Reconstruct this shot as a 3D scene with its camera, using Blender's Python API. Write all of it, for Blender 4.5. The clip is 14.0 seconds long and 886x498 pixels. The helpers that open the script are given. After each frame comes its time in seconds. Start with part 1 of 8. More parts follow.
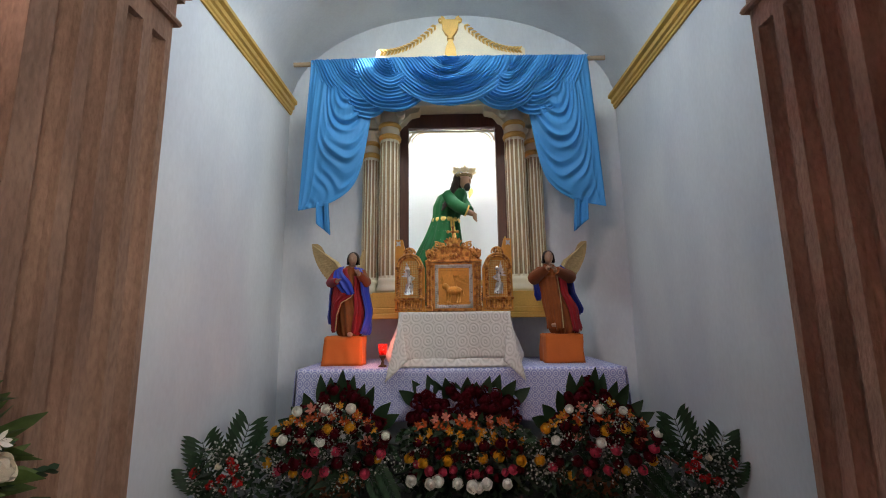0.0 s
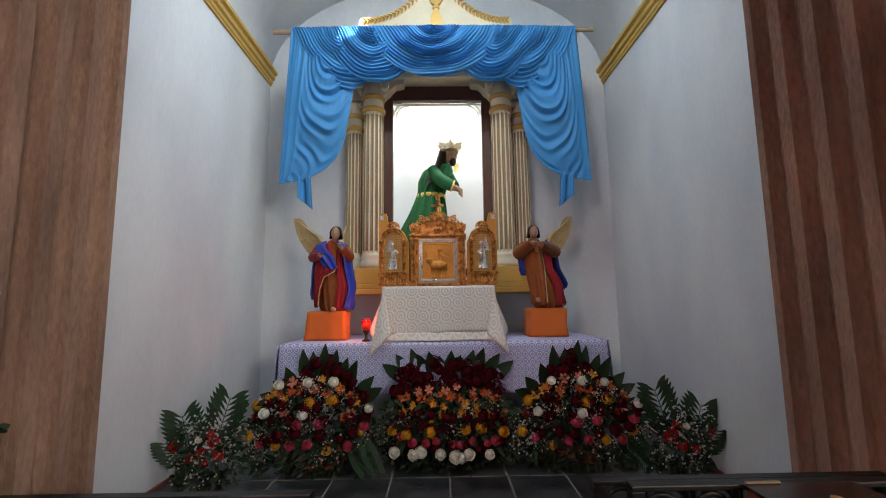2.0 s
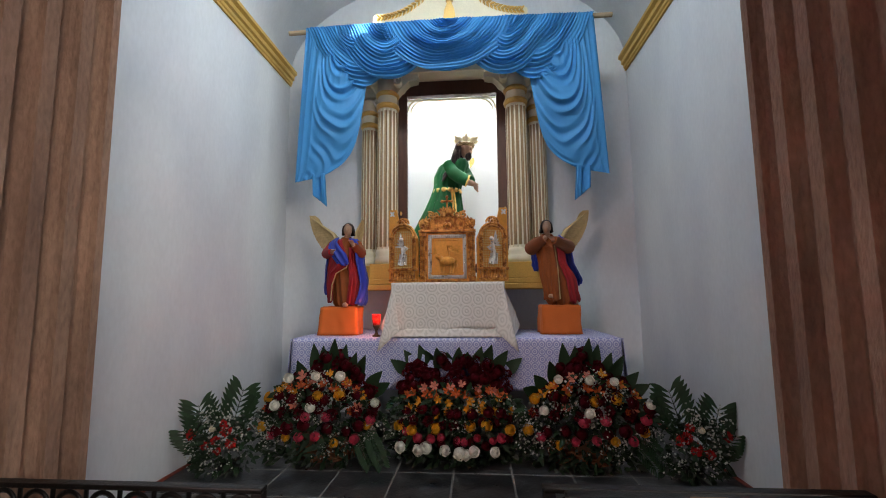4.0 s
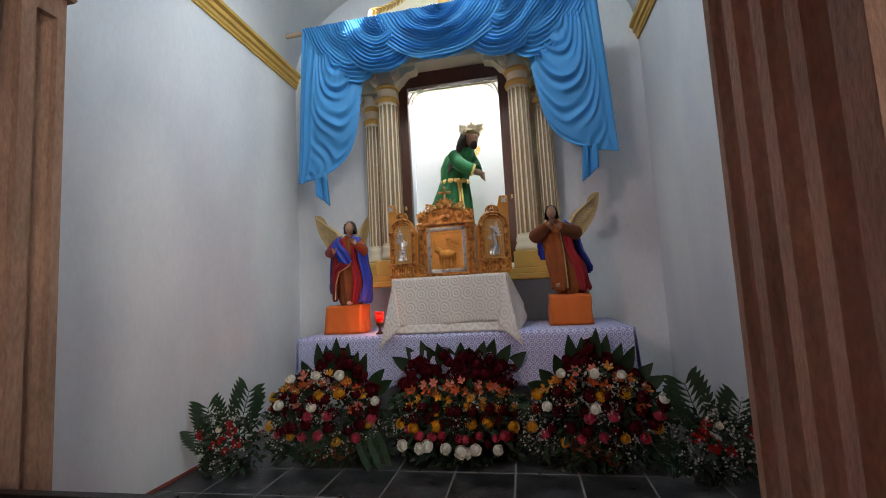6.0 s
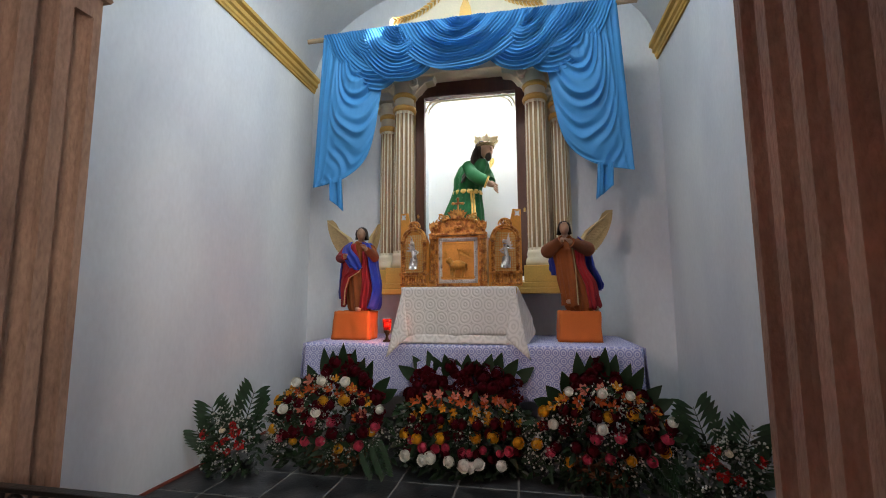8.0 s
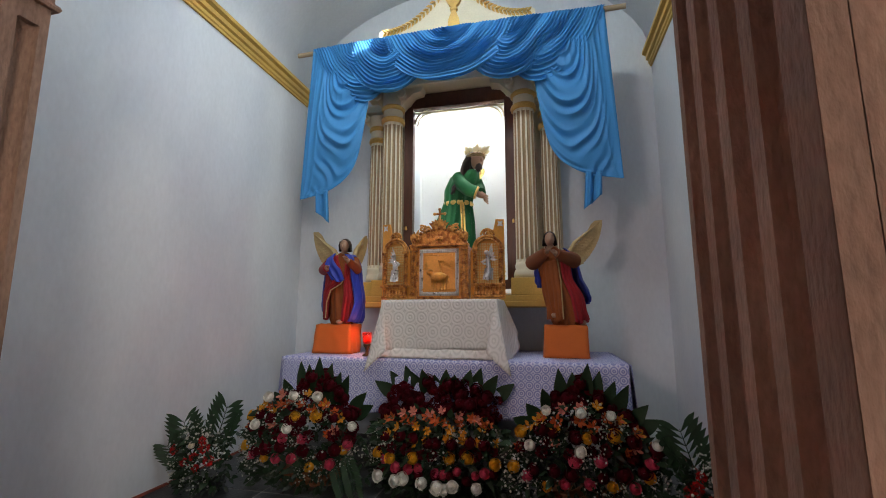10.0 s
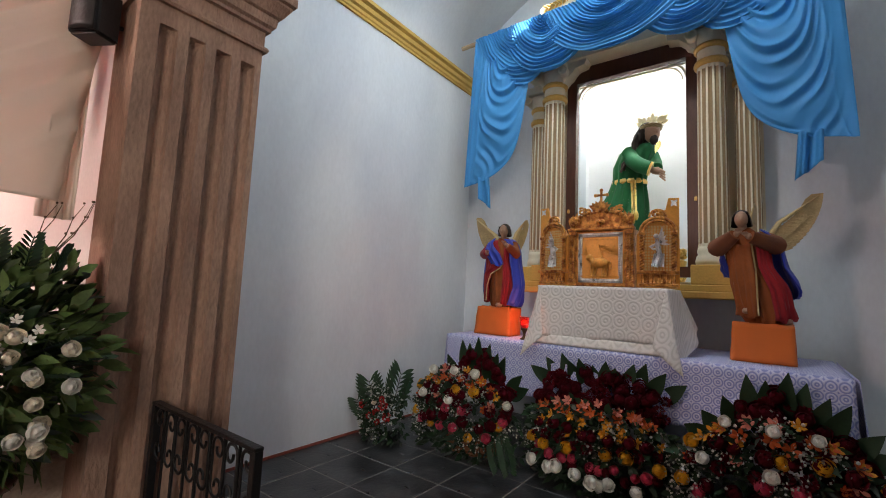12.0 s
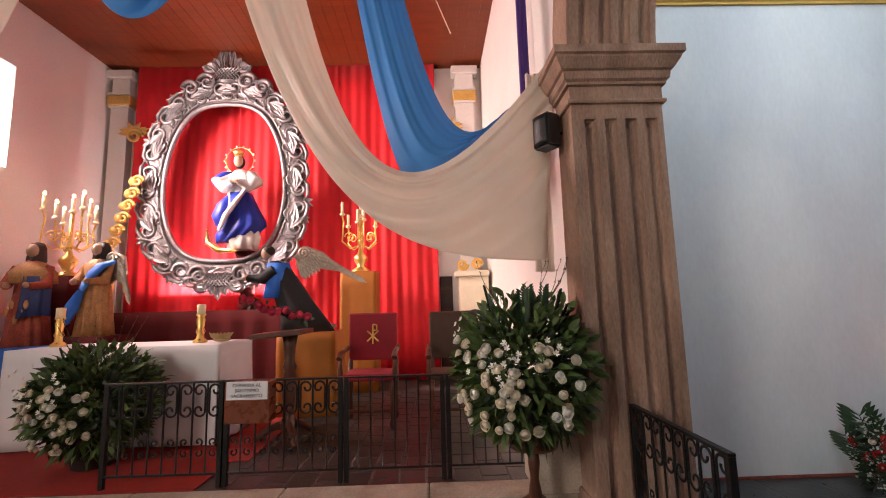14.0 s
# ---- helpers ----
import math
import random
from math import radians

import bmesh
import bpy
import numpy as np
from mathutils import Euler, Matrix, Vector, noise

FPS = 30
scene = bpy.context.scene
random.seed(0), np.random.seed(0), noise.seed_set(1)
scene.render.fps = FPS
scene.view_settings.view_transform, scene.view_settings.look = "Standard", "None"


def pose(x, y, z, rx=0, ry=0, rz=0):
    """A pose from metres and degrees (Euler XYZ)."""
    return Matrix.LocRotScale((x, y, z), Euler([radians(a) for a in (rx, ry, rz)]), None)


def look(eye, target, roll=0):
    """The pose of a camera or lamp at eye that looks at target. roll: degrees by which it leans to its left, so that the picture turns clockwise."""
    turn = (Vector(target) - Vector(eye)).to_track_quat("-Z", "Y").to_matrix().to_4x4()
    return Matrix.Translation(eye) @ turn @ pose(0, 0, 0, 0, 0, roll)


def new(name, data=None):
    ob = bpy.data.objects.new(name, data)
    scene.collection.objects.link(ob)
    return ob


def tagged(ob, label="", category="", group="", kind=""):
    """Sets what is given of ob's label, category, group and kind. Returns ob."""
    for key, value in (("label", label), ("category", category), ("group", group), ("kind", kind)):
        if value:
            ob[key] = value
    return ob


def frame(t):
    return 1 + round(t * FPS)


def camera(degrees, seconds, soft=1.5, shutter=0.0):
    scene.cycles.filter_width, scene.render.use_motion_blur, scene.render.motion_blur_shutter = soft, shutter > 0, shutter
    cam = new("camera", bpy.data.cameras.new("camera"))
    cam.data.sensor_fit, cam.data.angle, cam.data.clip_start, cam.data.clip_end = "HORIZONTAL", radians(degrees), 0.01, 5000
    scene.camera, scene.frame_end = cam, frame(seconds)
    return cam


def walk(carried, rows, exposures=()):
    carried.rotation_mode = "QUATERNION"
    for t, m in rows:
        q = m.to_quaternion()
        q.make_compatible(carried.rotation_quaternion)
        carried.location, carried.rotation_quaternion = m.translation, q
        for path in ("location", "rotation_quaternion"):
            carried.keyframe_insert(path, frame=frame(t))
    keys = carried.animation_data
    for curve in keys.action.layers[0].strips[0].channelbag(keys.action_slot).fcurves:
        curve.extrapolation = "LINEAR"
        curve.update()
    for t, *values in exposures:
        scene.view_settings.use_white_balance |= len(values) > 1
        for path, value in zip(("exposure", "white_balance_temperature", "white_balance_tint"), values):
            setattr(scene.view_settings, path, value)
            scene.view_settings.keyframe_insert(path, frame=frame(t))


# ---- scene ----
cam = camera(91.4, 14.0, soft=1.0)
EV = 0.27
PATH = [
    (0, (-0.445, 0.115, 1.484), (-0.474, 2.089, 1.807), -0.7),
    (0.5, (-0.396, 0.138, 1.445), (-0.437, 2.114, 1.754), -0.7),
    (1, (-0.39, 0.158, 1.412), (-0.416, 2.136, 1.702), -0.6),
    (1.5, (-0.353, 0.17, 1.404), (-0.35, 2.153, 1.668), -0.8),
    (2, (-0.406, 0.177, 1.41), (-0.382, 2.162, 1.651), -0.8),
    (2.5, (-0.414, 0.16, 1.436), (-0.4, 2.147, 1.658), -0.1),
    (3, (-0.374, 0.133, 1.436), (-0.394, 2.121, 1.655), 0.4),
    (5.5, (0.27, 0.367, 1.409), (-0.063, 2.327, 1.628), -3.2),
    (6, (0.303, 0.376, 1.425), (-0.055, 2.335, 1.616), -3.1),
    (6.5, (0.293, 0.365, 1.367), (-0.098, 2.326, 1.315), -1.7),
    (7, (0.263, 0.361, 1.337), (-0.126, 2.309, 1.107), -1.0),
    (7.5, (0.216, 0.361, 1.456), (-0.16, 2.318, 1.618), -0.4),
    (10, (0.559, 0.545, 1.433), (0.103, 2.47, 1.728), 0.0),
    (10.5, (0.625, 0.654, 1.426), (-0.126, 2.49, 1.683), 3.1),
    (11, (0.71, 0.684, 1.435), (-0.283, 2.407, 1.653), 3.3),
    (11.5, (0.707, 0.64, 1.433), (-0.331, 2.336, 1.645), 3.0),
    (12, (0.757, 0.62, 1.456), (-0.438, 2.211, 1.653), 2.6),
    (12.5, (0.888, 0.646, 1.454), (-0.648, 1.913, 1.646), 0.7),
    (13, (0.966, 0.541, 1.469), (-0.807, 1.444, 1.676), -1.3),
    (13.5, (1.056, 0.379, 1.484), (-0.859, 0.91, 1.707), -2.2),
    (14, (1.153, 0.31, 1.509), (-0.829, 0.359, 1.765), -1.5),
]
walk(cam, [(t, look(eye, target, roll)) for t, eye, target, roll in PATH], [(0, EV), (3, EV + 0.12), (5.5, EV), (6, EV - 0.02), (6.5, EV + 0.22), (7, EV + 0.36), (7.5, EV + 0.24), (10, EV - 0.1), (11.5, EV + 0.06), (12.5, EV - 0.02), (14, EV + 0.12)])

# ---- world and light ----
world = bpy.data.worlds.new("sky")
world.use_nodes = True
scene.world = world
_sky = world.node_tree.nodes.new("ShaderNodeTexSky")
_sky.sky_type, _sky.sun_disc = "NISHITA", False
_sky.sun_elevation, _sky.sun_rotation = radians(50), radians(160)
world.node_tree.links.new(_sky.outputs[0], world.node_tree.nodes["Background"].inputs[0])
world.node_tree.nodes["Background"].inputs[1].default_value = 0.06


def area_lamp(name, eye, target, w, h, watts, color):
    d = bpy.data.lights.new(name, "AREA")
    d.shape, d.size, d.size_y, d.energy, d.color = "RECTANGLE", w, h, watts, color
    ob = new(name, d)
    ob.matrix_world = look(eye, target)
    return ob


def sun_lamp(direction, strength, color):
    d = bpy.data.lights.new("sun", "SUN")
    d.energy, d.angle, d.color = strength, radians(0.5), color
    ob = new("sun", d)
    ob.matrix_world = look((0, 0, 20), Vector((0, 0, 20)) + Vector(direction))
    return ob


# sky light by added vault openings and the nave windows, and the tubes of the display case
SUN = (-0.24, 0.75, -1.0)
# unseen lamp added at a vault opening to brighten the upper west side
wv = area_lamp("added_vault_side_lamp", (2.15, 2.7, 5.40), (-1.8, 5.4, 4.6), 1.0, 0.75, 58, (0.84, 0.92, 0.97))
wv.data.spread = radians(130)
# no skylight known here: lamp added below the crown to lift the back wall
area_lamp("added_vault_top_lamp", (-0.385, 2.70, 5.72), (-0.6, 5.6, 3.9), 1.2, 0.6, 54, (0.84, 0.94, 0.97))
# stands for nave daylight; its window is assumed and out of view
w1 = area_lamp("nave_daylight_lamp", (4.7, -5.9, 3.9), (-1.4, 1.6, 2.2), 2.0, 2.0, 175, (1.0, 0.90, 0.80))
w2 = area_lamp("sanctuary_window_lamp", (-4.45, -5.9, 4.5), (-6.4, 0.0, 3.0), 1.4, 1.5, 225, (1.0, 0.73, 0.67))
w1.data.spread, w2.data.spread = radians(165), radians(105)
area_lamp("case_tube_lamp", (-0.39, 5.72, 4.26), (-0.39, 6.0, 2.0), 1.0, 0.10, 19, (0.95, 0.98, 1.0))
# unseen lamp added behind the oval frame to brighten the curtain from below
area_lamp("added_uplight_lamp", (-6.80, -3.55, 1.80), (-6.98, -3.55, 4.2), 2.2, 0.12, 85, (1.0, 0.74, 0.72))
sun_lamp(SUN, 12.0, (1.0, 0.95, 0.88))

# ---- materials ----
MATS = {}


def mat(name, color, rough=0.6, metal=0.0, vary=0.18, scale=6.0, fine=60.0, bump=0.15, color2=None, mix_scale=3.0,
        rnd=0.0, emit=0.0, sheen=0.0, stretch=(1, 1, 1), trans=0.0, alpha=1.0, island=False, thin=0.0):
    """Base colour with a broad and a fine noise, fine relief, optional second colour in stains or painted crevice
    shade, optional change from piece to piece.
    """
    if name in MATS:
        return MATS[name]
    m = bpy.data.materials.new(name)
    m.use_nodes = True
    nt = m.node_tree
    b = nt.nodes["Principled BSDF"]
    L = nt.links.new
    tc = nt.nodes.new("ShaderNodeTexCoord")
    mp = nt.nodes.new("ShaderNodeMapping")
    mp.inputs["Scale"].default_value = stretch
    L(tc.outputs["Object"], mp.inputs[0])
    n1, n2 = nt.nodes.new("ShaderNodeTexNoise"), nt.nodes.new("ShaderNodeTexNoise")
    n1.inputs["Scale"].default_value, n1.inputs["Detail"].default_value = scale, 5
    n2.inputs["Scale"].default_value, n2.inputs["Detail"].default_value = fine, 4
    L(mp.outputs[0], n1.inputs[0]), L(mp.outputs[0], n2.inputs[0])
    add = nt.nodes.new("ShaderNodeMath")
    add.operation = "ADD"
    L(n1.outputs[0], add.inputs[0]), L(n2.outputs[0], add.inputs[1])
    mr = nt.nodes.new("ShaderNodeMapRange")
    mr.inputs[1].default_value, mr.inputs[2].default_value = 0.6, 1.4
    mr.inputs[3].default_value, mr.inputs[4].default_value = 1 - vary, 1 + vary
    L(add.outputs[0], mr.inputs[0])
    val = mr.outputs[0]
    if rnd:
        oi = nt.nodes.new("ShaderNodeNewGeometry" if island else "ShaderNodeObjectInfo")
        mr2 = nt.nodes.new("ShaderNodeMapRange")
        mr2.inputs[3].default_value, mr2.inputs[4].default_value = 1 - rnd, 1 + rnd
        L(oi.outputs["Random Per Island" if island else "Random"], mr2.inputs[0])
        mu = nt.nodes.new("ShaderNodeMath")
        mu.operation = "MULTIPLY"
        L(val, mu.inputs[0]), L(mr2.outputs[0], mu.inputs[1])
        val = mu.outputs[0]
    src = None
    if color2:
        n3 = nt.nodes.new("ShaderNodeTexNoise")
        n3.inputs["Scale"].default_value, n3.inputs["Detail"].default_value = mix_scale, 6
        L(mp.outputs[0], n3.inputs[0])
        r = nt.nodes.new("ShaderNodeMapRange")
        r.inputs[1].default_value, r.inputs[2].default_value = 0.42, 0.62
        L(n3.outputs[0], r.inputs[0])
        mx = nt.nodes.new("ShaderNodeMix")
        mx.data_type = "RGBA"
        mx.inputs[6].default_value, mx.inputs[7].default_value = (*color, 1), (*color2, 1)
        L(r.outputs[0], mx.inputs[0])
        src = mx.outputs[2]
    vm = nt.nodes.new("ShaderNodeVectorMath")
    vm.operation = "SCALE"
    if src:
        L(src, vm.inputs[0])
    else:
        vm.inputs[0].default_value = color
    L(val, vm.inputs["Scale"])
    L(vm.outputs[0], b.inputs["Base Color"])
    rr = nt.nodes.new("ShaderNodeMapRange")
    rr.inputs[3].default_value, rr.inputs[4].default_value = max(0.02, rough - 0.1), min(1, rough + 0.1)
    L(n1.outputs[0], rr.inputs[0])
    L(rr.outputs[0], b.inputs["Roughness"])
    b.inputs["Metallic"].default_value = metal
    if bump:
        bp = nt.nodes.new("ShaderNodeBump")
        bp.inputs["Strength"].default_value, bp.inputs["Distance"].default_value = bump, 0.01
        L(add.outputs[0], bp.inputs["Height"])
        L(bp.outputs[0], b.inputs["Normal"])
    if emit:
        b.inputs["Emission Color"].default_value, b.inputs["Emission Strength"].default_value = (*color, 1), emit
    if sheen:
        b.inputs["Sheen Weight"].default_value = sheen
    if trans:
        b.inputs["Transmission Weight"].default_value = trans
    if alpha < 1:
        b.inputs["Alpha"].default_value = alpha
    if thin:
        tl, ms, out = nt.nodes.new("ShaderNodeBsdfTranslucent"), nt.nodes.new("ShaderNodeMixShader"), nt.nodes["Material Output"]
        L(vm.outputs[0], tl.inputs[0])
        ms.inputs[0].default_value = thin
        L(b.outputs[0], ms.inputs[1]), L(tl.outputs[0], ms.inputs[2]), L(ms.outputs[0], out.inputs[0])
    MATS[name] = m
    return m


def WALLP(): return mat("white_plaster", (0.74, 0.77, 0.80), 0.75, vary=0.06, scale=1.6, fine=35, bump=0.05, color2=(0.65, 0.68, 0.73), mix_scale=1.1, stretch=(1, 1, 0.45))
def STONE(): return mat("pink_stone", (0.385, 0.245, 0.175), 0.85, vary=0.32, scale=5, fine=70, bump=0.8, color2=(0.265, 0.16, 0.115), mix_scale=3.2, stretch=(1, 1, 0.35))
def OCHRE(): return mat("ochre_paint", (0.62, 0.39, 0.09), 0.6, vary=0.15, scale=4, bump=0.15)
def CREAM(): return mat("cream_paint", (0.82, 0.74, 0.55), 0.6, vary=0.08, scale=4, bump=0.12)
def GOLDP(): return mat("gold_paint", (0.72, 0.45, 0.12), 0.4, 0.2, vary=0.2, scale=8, bump=0.15)
def GREYC(): return mat("grey_brown_paint", (0.36, 0.24, 0.12), 0.7, vary=0.15, scale=6)
def SLATE(): return mat("black_slate", (0.020, 0.021, 0.023), 0.30, vary=0.45, scale=5, fine=40, bump=0.25, color2=(0.048, 0.048, 0.05), mix_scale=3, rnd=0.25)
def GROUT(): return mat("pale_grout", (0.23, 0.22, 0.205), 0.9, vary=0.25, scale=12, bump=0.3)
def IRON(): return mat("black_iron", (0.010, 0.009, 0.009), 0.42, 0.3, vary=0.3, scale=15, bump=0.2)
def WOOD(): return mat("dark_wood", (0.085, 0.03, 0.015), 0.35, vary=0.35, scale=4, fine=40, bump=0.15, stretch=(8, 8, 1))
def BLUEC(): return mat("blue_cloth", (0.050, 0.285, 0.63), 0.6, thin=0.12, vary=0.08, scale=3, fine=300, bump=0.05)
def BEIGEC(): return mat("beige_cloth", (0.92, 0.86, 0.78), 0.45, thin=0.5, vary=0.06, scale=2, fine=300, bump=0.05, sheen=0.05)
def REDC(): return mat("red_cloth", (0.84, 0.016, 0.028), 0.7, thin=0.2, vary=0.12, scale=3, fine=300, bump=0.05, sheen=0.06)
def SKYC(): return mat("sky_blue_cloth", (0.07, 0.33, 0.78), 0.6, thin=0.25, vary=0.06, scale=3, fine=300, bump=0.05)
def WHITEC(): return mat("white_cloth", (0.8, 0.8, 0.82), 0.8, vary=0.05, scale=3, fine=250, bump=0.08)
def REDP(): return mat("red_floor_paint", (0.26, 0.06, 0.04), 0.7, vary=0.4, scale=8)
def WOODC(): return mat("ceiling_wood", (0.20, 0.042, 0.013), 0.45, vary=0.3, scale=2, fine=30, bump=0.15, stretch=(8, 1, 1))


# ---- mesh tools ----
def part(name, bm, material, parent=None, label="", smooth=False, category="", kind="", group=""):
    me = bpy.data.meshes.new(name)
    if smooth:
        for f in bm.faces:
            f.smooth = True
    bm.to_mesh(me)
    bm.free()
    mats = material if isinstance(material, (list, tuple)) else [material]
    for m in mats:
        me.materials.append(m)
    ob = new(name, me)
    if parent:
        ob.parent = parent
    return tagged(ob, label, category, group, kind)


def thing(name, label, category, at=(0, 0, 0), rz=0, group="", kind=""):
    ob = new(name)
    ob.empty_display_size = 0.05
    ob.matrix_world = pose(*at, 0, 0, rz)
    return tagged(ob, label, category, group, kind)


def box(bm, x0, x1, y0, y1, z0, z1, bevel=0.0, mi=0, m=None):
    vs = [bm.verts.new(p) for p in ((x0, y0, z0), (x1, y0, z0), (x1, y1, z0), (x0, y1, z0), (x0, y0, z1), (x1, y0, z1), (x1, y1, z1), (x0, y1, z1))]
    fs = [bm.faces.new([vs[i] for i in q]) for q in ((0, 3, 2, 1), (4, 5, 6, 7), (0, 1, 5, 4), (1, 2, 6, 5), (2, 3, 7, 6), (3, 0, 4, 7))]
    for f in fs:
        f.material_index = mi
    if bevel:
        es = list({e for f in fs for e in f.edges})
        r = bmesh.ops.bevel(bm, geom=es, offset=bevel, segments=2, affect="EDGES", profile=0.5)
        vs = list({v for f in r["faces"] for v in f.verts} | {v for v in vs if v.is_valid})
        for f in {f for v in vs for f in v.link_faces}:
            f.material_index = mi
    if m:
        bmesh.ops.transform(bm, matrix=m, verts=[v for v in vs if v.is_valid])
    return bm


def lathe(bm, profile, n=24, at=(0, 0, 0), mi=0, cap=True, wave=None):
    """Rings of (radius, height); wave(angle, k) scales the radius."""
    rings = []
    for k, (r, z) in enumerate(profile):
        rings.append([bm.verts.new((at[0] + r * (wave(2 * math.pi * i / n, k) if wave else 1) * math.cos(2 * math.pi * i / n),
                                    at[1] + r * (wave(2 * math.pi * i / n, k) if wave else 1) * math.sin(2 * math.pi * i / n), at[2] + z)) for i in range(n)])
    for a, b in zip(rings, rings[1:]):
        for i in range(n):
            f = bm.faces.new((a[i], a[(i + 1) % n], b[(i + 1) % n], b[i]))
            f.material_index, f.smooth = mi, True
    if cap:
        for ring, flip in ((rings[0], True), (rings[-1], False)):
            f = bm.faces.new(ring[::-1] if flip else ring)
            f.material_index = mi
    return bm


def tube(bm, pts, r, n=8, mi=0, flat=1.0, closed=False):
    """A rod along points; r a number or one a point."""
    pts = [Vector(p) for p in pts]
    rs = r if isinstance(r, (list, tuple)) else [r] * len(pts)
    rings, side = [], None
    for i, p in enumerate(pts):
        d = (pts[min(i + 1, len(pts) - 1)] - pts[max(i - 1, 0)])
        d = d.normalized() if d.length else Vector((0, 0, 1))
        if side is None:
            side = d.cross(Vector((0, 0, 1)) if abs(d.z) < 0.9 else Vector((1, 0, 0))).normalized()
        side = (side - d * side.dot(d)).normalized()
        up = d.cross(side)
        rings.append([bm.verts.new(p + side * rs[i] * math.cos(2 * math.pi * k / n) + up * rs[i] * flat * math.sin(2 * math.pi * k / n)) for k in range(n)])
    for a, b in zip(rings, rings[1:]):
        for k in range(n):
            f = bm.faces.new((a[k], a[(k + 1) % n], b[(k + 1) % n], b[k]))
            f.material_index, f.smooth = mi, True
    for ring, flip in ((rings[0], False), (rings[-1], True)):
        f = bm.faces.new(ring[::-1] if flip else ring)
        f.material_index = mi
    return bm


def ball(bm, at, r, n=10, mi=0, squash=(1, 1, 1), m=None):
    t = Matrix.Translation(at) @ (m or Matrix()) @ Matrix.Diagonal((*[r * q for q in squash], 1))
    res = bmesh.ops.create_uvsphere(bm, u_segments=n, v_segments=max(5, n * 2 // 3), radius=1, matrix=t)
    for f in {f for v in res["verts"] for f in v.link_faces}:
        f.material_index, f.smooth = mi, True
    return bm


def sheet(bm, fn, nu, nv, mi=0, thick=0.0):
    """A cloth from fn(u, v), u and v from 0 to 1, with thickness along -normal."""
    vs = [[bm.verts.new(fn(i / nu, j / nv)) for j in range(nv + 1)] for i in range(nu + 1)]
    fs = []
    for i in range(nu):
        for j in range(nv):
            f = bm.faces.new((vs[i][j], vs[i + 1][j], vs[i + 1][j + 1], vs[i][j + 1]))
            f.material_index, f.smooth = mi, True
            fs.append(f)
    if thick:
        bm.normal_update()
        bmesh.ops.solidify(bm, geom=fs, thickness=thick)
    return bm


def prism(bm, outline, y0, y1, mi=0, m=None):
    """An outline of (x, z) points, drawn through from y0 to y1."""
    a = [bm.verts.new((x, y0, z)) for x, z in outline]
    b = [bm.verts.new((x, y1, z)) for x, z in outline]
    n = len(a)
    fs = [bm.faces.new(a), bm.faces.new(b[::-1])]
    for i in range(n):
        fs.append(bm.faces.new((a[i], b[i], b[(i + 1) % n], a[(i + 1) % n])))
    for f in fs:
        f.material_index = mi
    bmesh.ops.recalc_face_normals(bm, faces=fs)
    if m:
        bmesh.ops.transform(bm, matrix=m, verts=a + b)
    return bm


def sweep(bm, profile, path, mi=0):
    """A profile of (out, up) along a level path of (x, y, nx, ny): each point with its outward way."""
    rings = [[bm.verts.new((x + nx * o, y + ny * o, u)) for o, u in profile] for x, y, nx, ny in path]
    k = len(profile)
    for a, b in zip(rings, rings[1:]):
        for i in range(k - 1):
            bm.faces.new((a[i], b[i], b[i + 1], a[i + 1])).material_index = mi
    for r, fl in ((rings[0], 0), (rings[-1], 1)):
        bm.faces.new(r[::-1] if fl else r).material_index = mi
    bmesh.ops.recalc_face_normals(bm, faces=bm.faces[:])
    return bm


# ---- the chapel's shell ----
CX = -0.385
XL, XR, YB = -2.616, 1.856, 5.67
JL, JR, JN, JF = -1.768, 0.998, 1.325, 1.985
SPRING = 3.29
CORN = 4.33


def structure(name, bm, material, label, category="wall"):
    return part(name, bm, material, None, label, category=category, kind="structure")


bm = bmesh.new()
box(bm, XL - 0.3, XL, JF, YB + 0.9, -0.1, 5.2)
structure("wall_west", bm, WALLP(), "white plastered chapel side wall with a bluish cast")
bm = bmesh.new()
box(bm, XR, XR + 0.3, JF, YB + 0.9, -0.1, 5.2)
structure("wall_east", bm, WALLP(), "white plastered chapel side wall in soft shade")
bm = bmesh.new()
NX0, NX1, NZ0, NZ1 = -1.03, 0.25, 1.66, 4.34
box(bm, XL, NX0, YB, YB + 0.25, -0.1, 6.2)
box(bm, NX1, XR, YB, YB + 0.25, -0.1, 6.2)
box(bm, NX0, NX1, YB, YB + 0.25, -0.1, NZ0)
box(bm, NX0, NX1, YB, YB + 0.25, NZ1, 6.2)
structure("wall_north", bm, WALLP(), "white plastered back wall of the chapel with a display niche")
# vault, with unseen openings added for the sun patch and two lamps
VH = 1.35


def vault_point(a, r=0.0):
    w = (XR - XL) / 2
    return CX + 0.005 - (w + r) * math.cos(a), 4.42 + (VH + r) * math.sin(a)


bm = bmesh.new()
NV = 24
ys = [JF - 0.02, 2.35, 3.05, 3.72, 4.62, YB + 0.2]
for j in range(len(ys) - 1):
    for i in range(NV):
        if (j == 1 and (10 <= i < 14 or 18 <= i < 22)) or (j == 3 and i == 9):
            continue
        a0, a1 = math.pi * i / NV, math.pi * (i + 1) / NV
        q = []
        for a, y in ((a0, ys[j]), (a1, ys[j]), (a1, ys[j + 1]), (a0, ys[j + 1])):
            x, z = vault_point(a)
            q.append(bm.verts.new((x, y, z)))
        bm.faces.new(q).smooth = True
bmesh.ops.remove_doubles(bm, verts=bm.verts[:], dist=0.001)
bmesh.ops.solidify(bm, geom=bm.faces[:], thickness=-0.12)
structure("ceiling", bm, WALLP(), "white plastered vault over the chapel", "ceiling")
